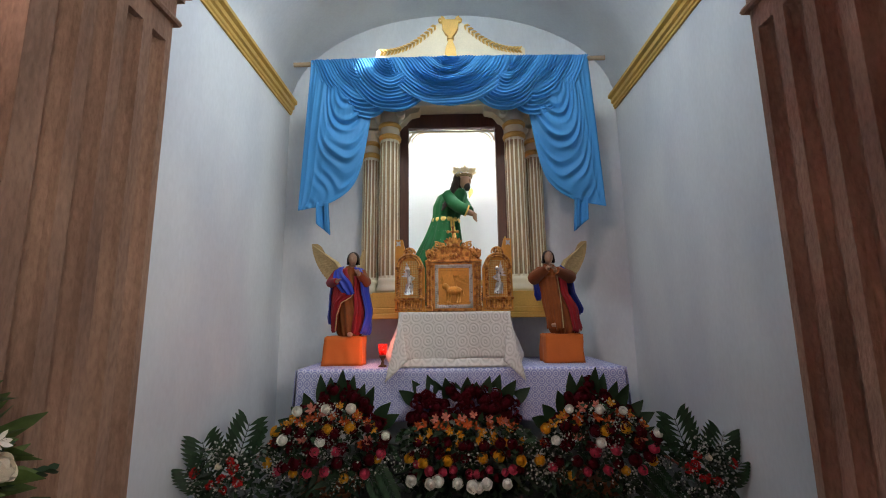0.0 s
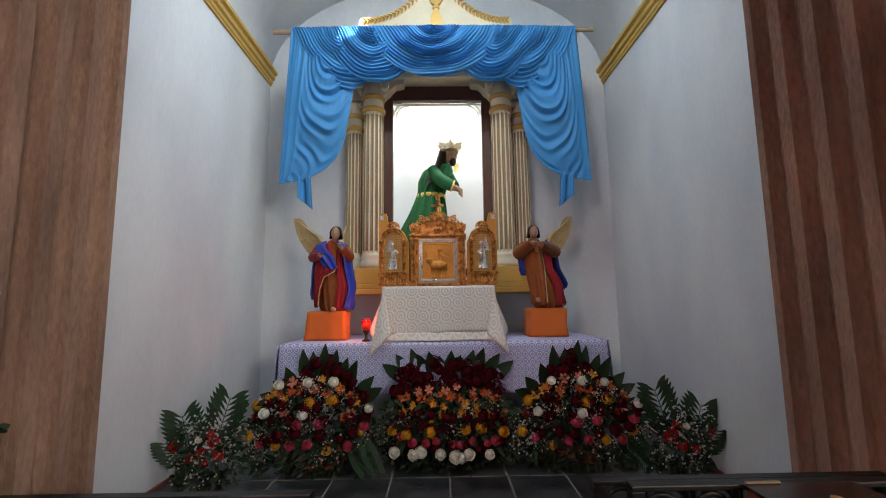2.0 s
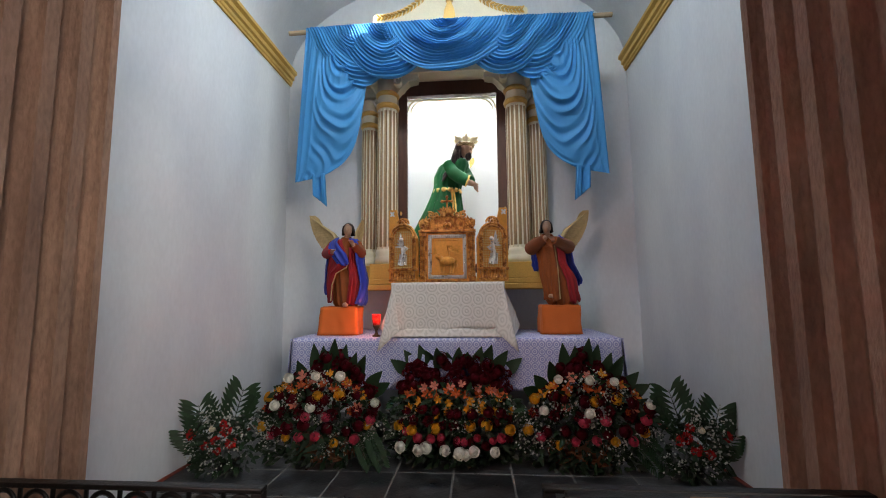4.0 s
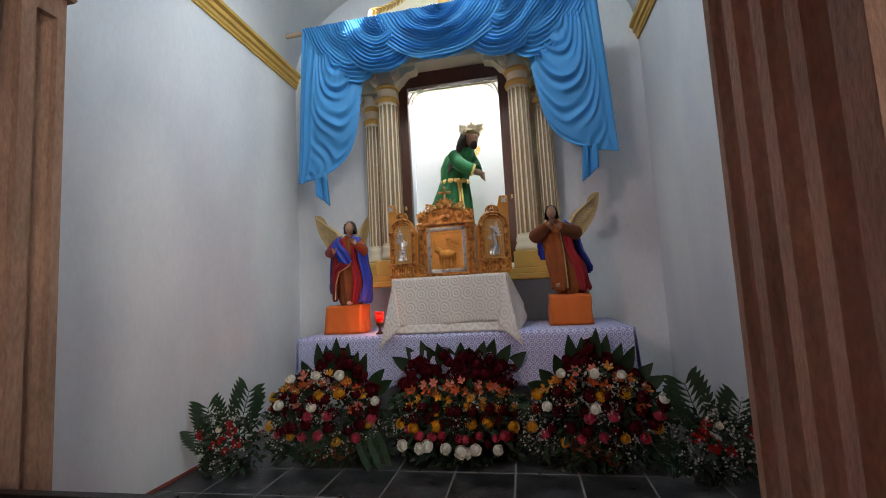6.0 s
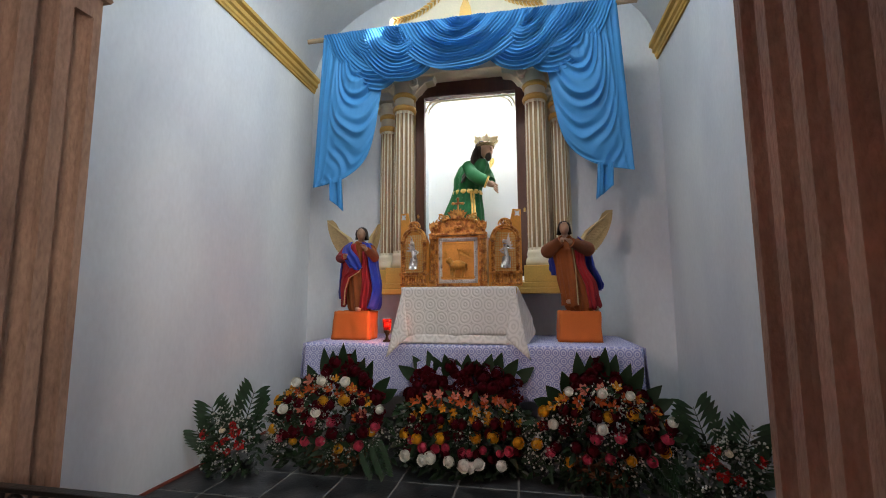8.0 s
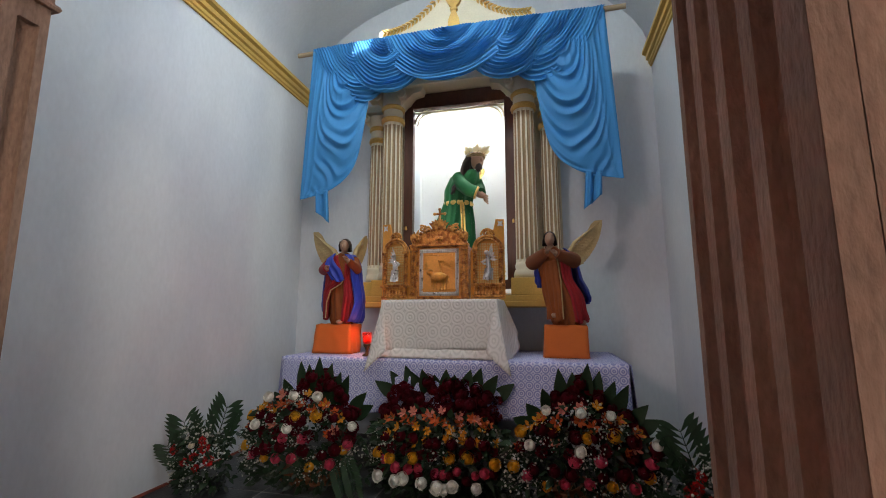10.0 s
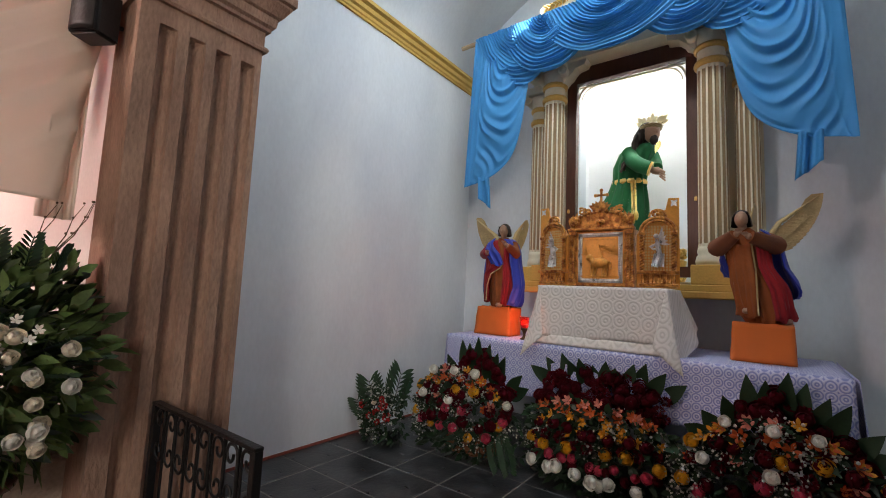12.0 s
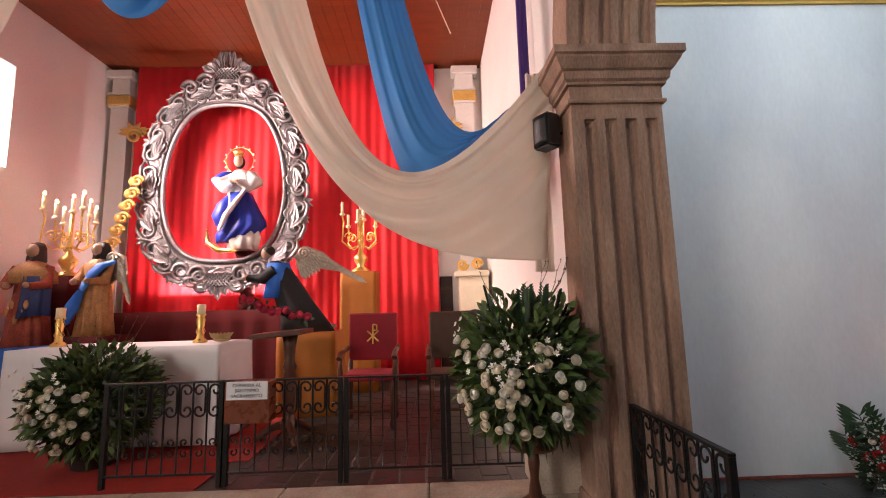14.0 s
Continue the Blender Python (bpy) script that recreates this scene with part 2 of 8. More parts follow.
# unseen slab added over the vault to block the sun, open only for its patch
bm = bmesh.new()
RH = (-1.16, -0.50, 2.9, 4.35)
for q in ((-3.2, RH[0], 1.9, 7.0), (RH[1], 2.9, 1.9, 7.0), (RH[0], RH[1], 1.9, RH[2]), (RH[0], RH[1], RH[3], 7.0)):
    box(bm, q[0], q[1], q[2], q[3], 6.3, 6.4)
box(bm, -3.2, -3.1, 1.9, 7.0, 5.0, 6.3)
box(bm, 2.8, 2.9, 1.9, 7.0, 5.0, 6.3)
box(bm, -3.2, 2.9, 6.9, 7.0, 4.0, 6.3)
structure("roof", bm, GROUT(), "unseen slab added above the chapel vault to block the sun", "roof")
# ochre cornices
prof = [(0, -0.035), (0.022, -0.035), (0.022, -0.012), (0.035, 0.0), (0.035, 0.035), (0.06, 0.05), (0.06, 0.10), (0.095, 0.12), (0.095, 0.16), (0.0, 0.16)]
for nm, x, s in (("cornice_west", XL, 1), ("cornice_east", XR, -1)):
    bm = bmesh.new()
    sweep(bm, [(o, CORN + u) for o, u in prof], [(x, JF, s, 0), (x, YB, s, 0)])
    structure(nm, bm, OCHRE(), "ochre painted moulded cornice on the chapel wall", "cornice")
# red line along the foot of the walls
for nm, x0, x1 in (("baseboard_west", XL, XL + 0.012), ("baseboard_east", XR - 0.012, XR)):
    bm = bmesh.new()
    box(bm, x0, x1, JF, YB, 0.0, 0.022)
    structure(nm, bm, REDP(), "thin red painted line along the wall foot", "baseboard")

# ---- arch wall with fluted jambs ----


def fluted_strip(bm, s0, s1, z0, z1, put, n=4, depth=0.055):
    """A panel from s0 to s1 with n round-headed flutes; put(s, z, inward) gives the place."""
    fw = 0.045
    zt, zb = z1 - 0.13, z0
    K = 6
    prof = [(s0, 0.0)]
    for i in range(n):
        c = s0 + 0.135 + 0.147 * i
        for k in range(K + 1):
            a = math.pi * k / K
            prof.append((c - fw * math.cos(a), math.sin(a)))
    prof.append((s1, 0.0))
    levels = [(z0, 1), (zt - fw, 1), (zt - fw * 0.55, 0.85), (zt - fw * 0.15, 0.5), (zt, 0.0), (z1, 0.0)]
    rows = [[bm.verts.new(put(s, z, depth * d * k)) for s, d in prof] for z, k in levels]
    for a, b in zip(rows, rows[1:]):
        for i in range(len(prof) - 1):
            bm.faces.new((a[i], a[i + 1], b[i + 1], b[i]))


def jamb(name, x, s, label):
    """Fluted pier face at x; s is the way it faces."""
    t = thing(name, label, "pillar", kind="structure")
    bm = bmesh.new()
    fluted_strip(bm, JN, JF, 0.20, SPRING - 0.36, lambda q, z, d: (x - s * d, q, z))
    bmesh.ops.recalc_face_normals(bm, faces=bm.faces[:])
    part("shaft", bm, STONE(), t)
    bm = bmesh.new()
    wide = 0.34 if s > 0 else 1.2
    b0, b1 = sorted((x - s * 0.06, x - s * wide))
    box(bm, b0, b1, JN, JF, 0.0, SPRING + 0.02)
    f0, f1 = sorted((x - s * 0.002, x - s * 0.062))
    box(bm, f0, f1, JN, JN + 0.03, 0.20, SPRING - 0.36)
    box(bm, f0, f1, JF - 0.03, JF, 0.20, SPRING - 0.36)
    part("core", bm, STONE(), t)
    bm = bmesh.new()
    c0, c1 = sorted((x + s * 0.02, x - s * 0.36))
    box(bm, c0, c1, JN - 0.02, JF + 0.02, 0.0, 0.22, 0.012)
    part("plinth", bm, STONE(), t)
    bm = bmesh.new()
    z = SPRING - 0.38
    cp = [(0, z), (0.022, z), (0.028, z + 0.015), (0.022, z + 0.03), (0.006, z + 0.035), (0.006, z + 0.13), (0.03, z + 0.135), (0.03, z + 0.155), (0.05, z + 0.17),
          (0.055, z + 0.20), (0.055, z + 0.225), (0.075, z + 0.235), (0.115, z + 0.30), (0.115, z + 0.315), (0.135, z + 0.325), (0.135, z + 0.38), (0, z + 0.38)]
    xb = x - s * 0.34
    sweep(bm, cp, [(xb, JN, 0, -1), (x, JN, s, -1), (x, JF, s, 1), (xb, JF, 0, 1)])
    part("capital", bm, STONE(), t)
    return t


jamb("pillar_west", JL, 1, "fluted pinkish stone pier with moulded capital beside the chapel opening")
jamb("pillar_east", JR, -1, "fluted dark pinkish stone pier beside the chapel opening")
# arch above the piers: fluted soffit and the wall over it
AR = (JR - JL) / 2
AC = (JR + JL) / 2
bm = bmesh.new()
NA = 28
n, K = 4, 6
w = JF - JN
prof = [(JN, 0.0)]
for i in range(n):
    c = JN + 0.135 + 0.147 * i
    for k in range(K + 1):
        prof.append((c - 0.045 * math.cos(math.pi * k / K), 0.055 * math.sin(math.pi * k / K)))
prof.append((JF, 0.0))
rows = []
for i in range(NA + 1):
    a = math.pi * i / NA
    rows.append([bm.verts.new((AC - (AR + d) * math.cos(a), y, SPRING + (AR + d) * math.sin(a))) for y, d in prof])
for a, b in zip(rows, rows[1:]):
    for i in range(len(prof) - 1):
        bm.faces.new((a[i], b[i], b[i + 1], a[i + 1]))
# faces of the arch ring
for y in (JN, JF):
    for i in range(NA):
        a0, a1 = math.pi * i / NA, math.pi * (i + 1) / NA
        q = [bm.verts.new((AC - r * math.cos(a), y, SPRING + r * math.sin(a))) for r, a in ((AR, a0), (AR, a1), (AR + 0.36, a1), (AR + 0.36, a0))]
        bm.faces.new(q)
bmesh.ops.remove_doubles(bm, verts=bm.verts[:], dist=0.0005)
bmesh.ops.recalc_face_normals(bm, faces=bm.faces[:])
structure("arch", bm, STONE(), "fluted pinkish stone arch over the chapel opening", "arch")
W0, W1 = 1.37, 1.94
HZ = 7.0
WX0, WX1 = -7.4, 6.0
bm = bmesh.new()
box(bm, WX0, JL - 0.33, W0, W1, -0.1, HZ)
box(bm, JR + 1.15, WX1, W0, W1, -0.1, HZ)
box(bm, JR + 0.36, JR + 1.15, W0, W1, SPRING, HZ)
for i in range(NA):
    a0, a1 = math.pi * i / NA, math.pi * (i + 1) / NA
    R = AR + 0.34
    x0, x1 = AC - R * math.cos(a0), AC - R * math.cos(a1)
    z0, z1 = SPRING + R * math.sin(a0), SPRING + R * math.sin(a1)
    for y in (W0, W1):
        bm.faces.new([bm.verts.new(p) for p in ((x0, y, z0), (x1, y, z1), (x1, y, HZ), (x0, y, HZ))])
structure("wall_south", bm, mat("warm_white_plaster", (0.78, 0.74, 0.70), 0.75, vary=0.07, scale=1.5, fine=35, bump=0.12), "white plastered wall between nave and chapel")

# ---- nave and sanctuary shell ----
NY0, SX = -6.0, -7.2
PLAT = 0.15
PX = -2.1
WARMW = mat("warm_white_plaster", (0.78, 0.74, 0.70))
bm = bmesh.new()
box(bm, SX - 0.3, SX, NY0, W0, -0.1, HZ)
structure("wall_sanctuary", bm, WARMW, "white plastered end wall behind the red curtain")
bm = bmesh.new()
for x0, x1, z0, z1 in ((SX, -5.2, 0, HZ), (-5.2, -3.7, 0, 3.7), (-5.2, -3.7, 5.3, HZ), (-3.7, 3.5, 0, HZ), (3.5, 5.8, 0, 2.8), (3.5, 5.8, 5.0, HZ), (5.8, WX1, 0, HZ)):
    box(bm, x0, x1, NY0 - 0.3, NY0, z0, z1)
structure("wall_nave", bm, WARMW, "white plastered nave wall with tall windows")
bm = bmesh.new()
box(bm, WX1, WX1 + 0.3, NY0, W0, -0.1, HZ)
structure("wall_entrance", bm, WARMW, "white plastered far nave wall")
bm = bmesh.new()
box(bm, SX, WX1, NY0, W0, 6.35, 6.5)
for i in range(40):
    y = NY0 + (i + 0.5) * (W0 - NY0) / 40
    box(bm, SX, WX1, y - 0.0895, y + 0.0895, 6.335, 6.352)
structure("ceiling_nave", bm, WOODC(), "reddish brown boarded wooden ceiling", "ceiling")
bm = bmesh.new()
box(bm, SX, WX1, NY0, W0, -0.2, -0.012)
structure("ground", bm, GROUT(), "pale mortar bed under the nave floor", "floor")
# ---- floors ----
def tile_mesh(w, d, h, b=0.004):
    bm = bmesh.new()
    z = h
    o = [(-w / 2, -d / 2), (w / 2, -d / 2), (w / 2, d / 2), (-w / 2, d / 2)]
    lo = [bm.verts.new((x, y, 0)) for x, y in o]
    md = [bm.verts.new((x, y, z - b)) for x, y in o]
    up = [bm.verts.new((x * (1 - 2 * b / w), y * (1 - 2 * b / d), z)) for x, y in o]
    for a, c in ((lo, md), (md, up)):
        for i in range(4):
            bm.faces.new((a[i], a[(i + 1) % 4], c[(i + 1) % 4], c[i]))
    bm.faces.new(up)
    me = bpy.data.meshes.new("tile")
    bm.to_mesh(me)
    bm.free()
    return me


def lay_tiles(parent, x0, x1, y0, y1, ox, oy, sx, sy, gap, z, material, bond=0.0):
    me = tile_mesh(sx - gap, sy - gap, 0.012)
    me.materials.append(material)
    rng = random.Random(5)
    j0, j1 = math.floor((y0 - oy) / sy), math.ceil((y1 - oy) / sy)
    cache = {}
    for j in range(j0, j1):
        sh = bond * sx * (j % 2)
        for i in range(math.floor((x0 - ox - sh) / sx), math.ceil((x1 - ox - sh) / sx)):
            a, b = max(x0, ox + sh + i * sx), min(x1, ox + sh + (i + 1) * sx)
            c, d = max(y0, oy + j * sy), min(y1, oy + (j + 1) * sy)
            if b - a < 0.03 or d - c < 0.03:
                continue
            key = (round(b - a, 3), round(d - c, 3))
            if key not in cache:
                cache[key] = tile_mesh(b - a - gap, d - c - gap, 0.012)
                cache[key].materials.append(material)
            ob = new("tile", cache[key])
            ob.parent = parent
            ob.location = ((a + b) / 2, (c + d) / 2, z + rng.uniform(-0.001, 0.001))


bm = bmesh.new()
box(bm, XL, XR, JF + 0.0, YB, -0.1, -0.002)
box(bm, JL, JR, JN - 0.0, JF, -0.1, -0.002)
floor_chapel = structure("floor", bm, GROUT(), "black slate tiled chapel floor with pale joints", "floor")
bm = bmesh.new()
box(bm, SX, PX - 0.28, NY0, W0, -0.01, PLAT - 0.004)
floor_sanct = structure("floor_sanctuary", bm, mat("dark_mortar", (0.07, 0.055, 0.05), 0.9, vary=0.3, scale=12, bump=0.3), "raised dark stone sanctuary floor with pale joints", "floor")
bm = bmesh.new()
yy = NY0
rng = random.Random(2)
while yy < W0 - 0.1:
    l = min(rng.uniform(0.8, 1.2), W0 - yy)
    box(bm, PX - 0.28, PX, yy + 0.003, yy + l - 0.003, -0.01, PLAT + 0.008, 0.012)
    yy += l
structure("step", bm, mat("pale_stone", (0.52, 0.44, 0.36), 0.8, vary=0.25, scale=4, fine=50, bump=0.4, color2=(0.40, 0.31, 0.24)), "pale worn stone step edge of the sanctuary", "step")

# ---- shaping tools for things ----
def blade(bm, p0, p1, width, normal, mi=0, fold=0.15, n=4, droop=0.0, peak=0.4):
    """A pointed leaf or feather from p0 to p1, folded along its rib."""
    p0, p1, nrm = Vector(p0), Vector(p1), Vector(normal)
    d = p1 - p0
    side = d.cross(nrm)
    if side.length < 1e-6:
        side = d.cross(Vector((0.3, 0.5, 0.8)))
    side.normalize()
    nrm = side.cross(d).normalized()
    last = None
    for i in range(n + 1):
        t = i / n
        w = width * 0.5 * (math.sin(math.pi * min(1, t ** (math.log(0.5) / math.log(peak)))) * 0.97 + 0.03) if 0 < t < 1 else width * 0.02
        c = p0 + d * t - Vector((0, 0, 1)) * droop * t * t
        row = [bm.verts.new(c - side * w + nrm * w * fold * 2), bm.verts.new(c), bm.verts.new(c + side * w + nrm * w * fold * 2)]
        if last:
            for a in (0, 1):
                f = bm.faces.new((last[a], last[a + 1], row[a + 1], row[a]))
                f.material_index, f.smooth = mi, True
        last = row
    return bm


def crest(ph):
    """A pleat: thin rounded ridge, wide hollow between ridges; from -1 to 1."""
    return 1 - 2 * abs(math.sin(ph)) ** 0.75


def loft(bm, rings, n=28, mi=0, folds=0, amp=0.0, phase=0.0):
    """Elliptic rings (x, y, z, rx, ry), with folds of cloth that deepen towards the first ring."""
    R = []
    m = len(rings)
    for k, (x, y, z, rx, ry) in enumerate(rings):
        f = amp * (1 - k / (m - 1)) ** 0.7
        R.append([bm.verts.new((x + rx * math.cos(a) * (1 + f * math.sin(folds * a + phase + 0.5 * k)), y + ry * math.sin(a) * (1 + f * math.sin(folds * a + phase + 0.5 * k)), z))
                  for a in (2 * math.pi * i / n for i in range(n))])
    for a, b in zip(R, R[1:]):
        for i in range(n):
            f = bm.faces.new((a[i], a[(i + 1) % n], b[(i + 1) % n], b[i]))
            f.material_index, f.smooth = mi, True
    for r, fl in ((R[0], 1), (R[-1], 0)):
        f = bm.faces.new(r[::-1] if fl else r)
        f.material_index = mi
    return bm


def scroll(c, r0, r1, a0, turns, axis_u, axis_v, n=22):
    """Points of a spiral about c, from radius r0 to r1."""
    u, v, c = Vector(axis_u), Vector(axis_v), Vector(c)
    out = []
    for i in range(n + 1):
        t = i / n
        a = a0 + 2 * math.pi * turns * t
        r = r0 + (r1 - r0) * t
        out.append(c + u * r * math.cos(a) + v * r * math.sin(a))
    return out


# ---- display case and retable ----
bm = bmesh.new()
CB = 6.20
for q in ((NX0 - 0.1, NX0 - 0.06, YB + 0.25, CB, NZ0 - 0.1, NZ1 + 0.2), (NX1 + 0.06, NX1 + 0.1, YB + 0.25, CB, NZ0 - 0.1, NZ1 + 0.2), (NX0 - 0.1, NX1 + 0.1, CB, CB + 0.04, NZ0 - 0.1, NZ1 + 0.2),
          (NX0 - 0.1, NX1 + 0.1, YB + 0.25, CB, NZ0 - 0.14, NZ0 - 0.1), (NX0 - 0.1, NX1 + 0.1, YB + 0.25, CB, NZ1 + 0.2, NZ1 + 0.30)):
    box(bm, *q)
structure("wall_niche", bm, mat("bright_white_paint", (0.88, 0.89, 0.9), 0.6, vary=0.03, scale=2, bump=0.05), "brightly lit white painted inside of the display niche", "niche")

retable = thing("retable", "cream and gold retable with painted fluted columns on the back wall", "retable", (0, 0, 0))


def column(x, y, r, z0, z1):
    bm = bmesh.new()
    K = 14
    nn = K * 6
    rows = []
    zs = [z0 + 0.16, z0 + 0.2, z1 - 0.5, z1 - 0.46]
    for z, k in zip(zs, (0, 1, 1, 0)):
        rows.append([bm.verts.new((x + rr * math.cos(a), y + rr * math.sin(a), z)) for a, rr in
                     ((2 * math.pi * i / nn, r * (1 - 0.13 * k * max(0.0, math.sin(math.pi * ((i % 6) - 1) / 4.0)) * (1 if 1 <= i % 6 <= 5 else 0)) * (1 - 0.07 * (z - z0) / (z1 - z0))) for i in range(nn))])
    for q, (a, b) in enumerate(zip(rows, rows[1:])):
        for i in range(nn):
            f = bm.faces.new((a[i], a[(i + 1) % nn], b[(i + 1) % nn], b[i]))
            f.material_index = 1 if (i % 6 in (1, 2, 3, 4) and q == 1) else 0
    col = part("column", bm, [CREAM(), GREYC()], retable, "cream column with grey-brown painted flutes")
    bm = bmesh.new()
    lathe(bm, [(r * 1.15, z0), (r * 1.2, z0 + 0.04), (r * 1.12, z0 + 0.08), (r * 1.02, z0 + 0.1), (r * 1.08, z0 + 0.13), (r, z0 + 0.17)], 24, (x, y, 0))
    part("column_base", bm, CREAM(), col)
    bm = bmesh.new()
    b = z1 - 0.47
    lathe(bm, [(r * 0.95, b), (r * 1.12, b + 0.01), (r * 1.16, b + 0.035), (r * 1.1, b + 0.06), (r * 0.95, b + 0.065)], 24, (x, y, 0))
    lathe(bm, [(r * 0.97, b + 0.16), (r * 1.12, b + 0.17), (r * 1.16, b + 0.195), (r * 0.98, b + 0.22)], 24, (x, y, 0))
    part("gold_ring", bm, GOLDP(), col, "gold painted ring")
    bm = bmesh.new()
    lathe(bm, [(r * 0.93, b + 0.05), (r * 0.93, b + 0.2), (r * 1.0, b + 0.26), (r * 1.2, b + 0.33), (r * 1.1, b + 0.36)], 24, (x, y, 0))
    box(bm, x - r * 1.35, x + r * 1.35, y - r * 1.3, y + r * 1.3, b + 0.38, z1, 0.01)
    for s in (-1, 1):
        tube(bm, scroll((x + s * r * 1.15, y - r * 1.25, b + 0.31), 0.055, 0.008, math.pi / 2, s * -1.6, (1, 0, 0), (0, 0, 1)), 0.016, 6)
        tube(bm, [(x + s * r * 1.15, y - r * 1.2, b + 0.31), (x + s * r * 1.15, y + r * 1.2, b + 0.31)], 0.05, 10)
    part("capital", bm, CREAM(), col, "cream scrolled capital")


for s in (-1, 1):
    c = -0.392
    column(c + s * 0.775, 5.22, 0.125, 1.80, 4.15)
    column(c + s * 1.04, 5.42, 0.10, 1.80, 4.0)
    bm = bmesh.new()
    box(bm, c + s * 0.775 - 0.17, c + s * 0.775 + 0.17, 5.05, 5.66, 1.62, 1.80, 0.01)
    box(bm, min(c + s * 0.9, c + s * 1.18), max(c + s * 0.9, c + s * 1.18), 5.28, 5.66, 1.62, 1.796, 0.01)
    part("pedestal", bm, OCHRE(), retable, "ochre painted column pedestal")
    bm = bmesh.new()
    box(bm, min(c + s * 0.67, c + s * 1.16), max(c + s * 0.67, c + s * 1.16), 5.46, 5.66, 1.8, 4.10)
    part("backing_strip", bm, CREAM(), retable)
bm = bmesh.new()
box(bm, -1.62, 0.84, 5.0, 5.66, 1.50, 1.56, 0.01)
box(bm, -1.60, 0.82, 5.03, 5.66, 1.56, 1.62, 0.008)
part("ledge", bm, OCHRE(), retable, "ochre painted ledge under the columns")
bm = bmesh.new()
box(bm, -1.55, 0.77, 5.1, 5.66, 4.10, 4.62, 0.01)
prism(bm, [(-1.05, 4.10), (-1.05, 3.86), (-0.99, 3.93), (-0.90, 4.02), (-0.80, 4.04), (-0.78, 4.10)], 5.15, 5.3)
prism(bm, [(0.27, 4.10), (0.01, 4.10), (0.02, 4.04), (0.12, 4.02), (0.21, 3.93), (0.27, 3.86)], 5.15, 5.3)
part("entablature", bm, CREAM(), retable)
# curved gable with a chalice and wheat garlands
top = []
for i in range(13):
    t = i / 12
    top.append((-1.30 + 0.78 * t, 4.95 + 0.38 * t ** 2.1))
outline = [(-1.34, 4.6), (-1.34, 4.92)] + top + [(-0.50, 5.36), (-0.29, 5.36)]
outline += [(2 * -0.392 - x, z) for x, z in reversed(top)] + [(0.55, 4.92), (0.55, 4.6)]
bm = bmesh.new()
prism(bm, outline, 5.14, 5.30)
part("gable", bm, CREAM(), retable, "cream curved gable").location.z = -0.05
for s in (-1, 1):
    bm = bmesh.new()
    for t in (0.0,):
        tube(bm, scroll((-0.392 + s * 0.115, 5.12, 5.33), 0.045, 0.01, math.pi / 2, 1.3 * s, (1, 0, 0), (0, 0, 1)), 0.016, 6)
    for i in range(16):
        t = i / 15
        x, z = -1.24 + 0.66 * t, 4.90 + 0.36 * t ** 2.1
        dx, dz = 0.66, 0.36 * 2.1 * t ** 1.1
        for w in (-1, 1):
            p = Vector((x, 5.125, z))
            d = Vector((dx, 0, dz)).normalized()
            q = p - d * 0.055 + Vector((-d.z, -0.4, d.x)) * 0.035 * w
            if s > 0:
                p.x, q.x = 2 * -0.392 - p.x, 2 * -0.392 - q.x
            tube(bm, [p, p.lerp(q, 0.5), q], [0.006, 0.017, 0.004], 6)
    part("wheat_garland", bm, GOLDP(), retable, "gold painted wheat garland").location.z = -0.05
bm = bmesh.new()
prism(bm, [(-0.50, 5.31), (-0.49, 5.2), (-0.45, 5.12), (-0.42, 5.1), (-0.42, 5.02), (-0.455, 4.93), (-0.47, 4.80), (-0.314, 4.80), (-0.33, 4.93), (-0.364, 5.02), (-0.364, 5.1), (-0.334, 5.12), (-0.294, 5.2), (-0.284, 5.31)], 5.10, 5.138)
box(bm, -0.51, -0.274, 5.095, 5.138, 5.30, 5.325, 0.005)
box(bm, -0.435, -0.349, 5.09, 5.138, 5.05, 5.075, 0.005)
part("chalice_relief", bm, GOLDP(), retable, "gold painted chalice relief").location.z = -0.05
# dark wooden case front
window = thing("display_case", "dark wooden glazed display case front set between the columns", "display case")
bm = bmesh.new()
o = [(-1.05, 1.70), (-1.05, 3.90), (-0.97, 3.94), (-0.93, 4.01), (-0.80, 4.075), (-0.78, 4.085), (-0.004, 4.085), (0.016, 4.075), (0.146, 4.01), (0.186, 3.94), (0.266, 3.90), (0.266, 1.70)]
inn = [(-0.944, 1.80), (-0.944, 3.905), (-0.944, 3.905), (-0.944, 3.905), (-0.8, 3.905), (-0.78, 3.905), (-0.004, 3.905), (0.016, 3.905), (0.16, 3.905), (0.16, 3.905), (0.16, 3.905), (0.16, 1.80)]
y0, y1 = 5.31, 5.40
for a in range(len(o)):
    b = (a + 1) % len(o)
    for y, fl in ((y0, 0), (y1, 1)):
        q = [(o[a][0], y, o[a][1]), (o[b][0], y, o[b][1]), (inn[b][0], y + (0.015 if y == y0 else 0), inn[b][1]), (inn[a][0], y + (0.015 if y == y0 else 0), inn[a][1])]
        vs = [bm.verts.new(p) for p in q]
        bm.faces.new(vs)
    for r in (o, inn):
        if (Vector(r[a]) - Vector(r[b])).length > 1e-4:
            bm.faces.new([bm.verts.new(p) for p in ((r[a][0], y0, r[a][1]), (r[b][0], y0, r[b][1]), (r[b][0], y1, r[b][1]), (r[a][0], y1, r[a][1]))])
bmesh.ops.remove_doubles(bm, verts=bm.verts[:], dist=0.0005)
bmesh.ops.dissolve_degenerate(bm, edges=bm.edges[:], dist=0.0005)
bmesh.ops.recalc_face_normals(bm, faces=bm.faces[:])
part("frame", bm, WOOD(), window)
bm = bmesh.new()
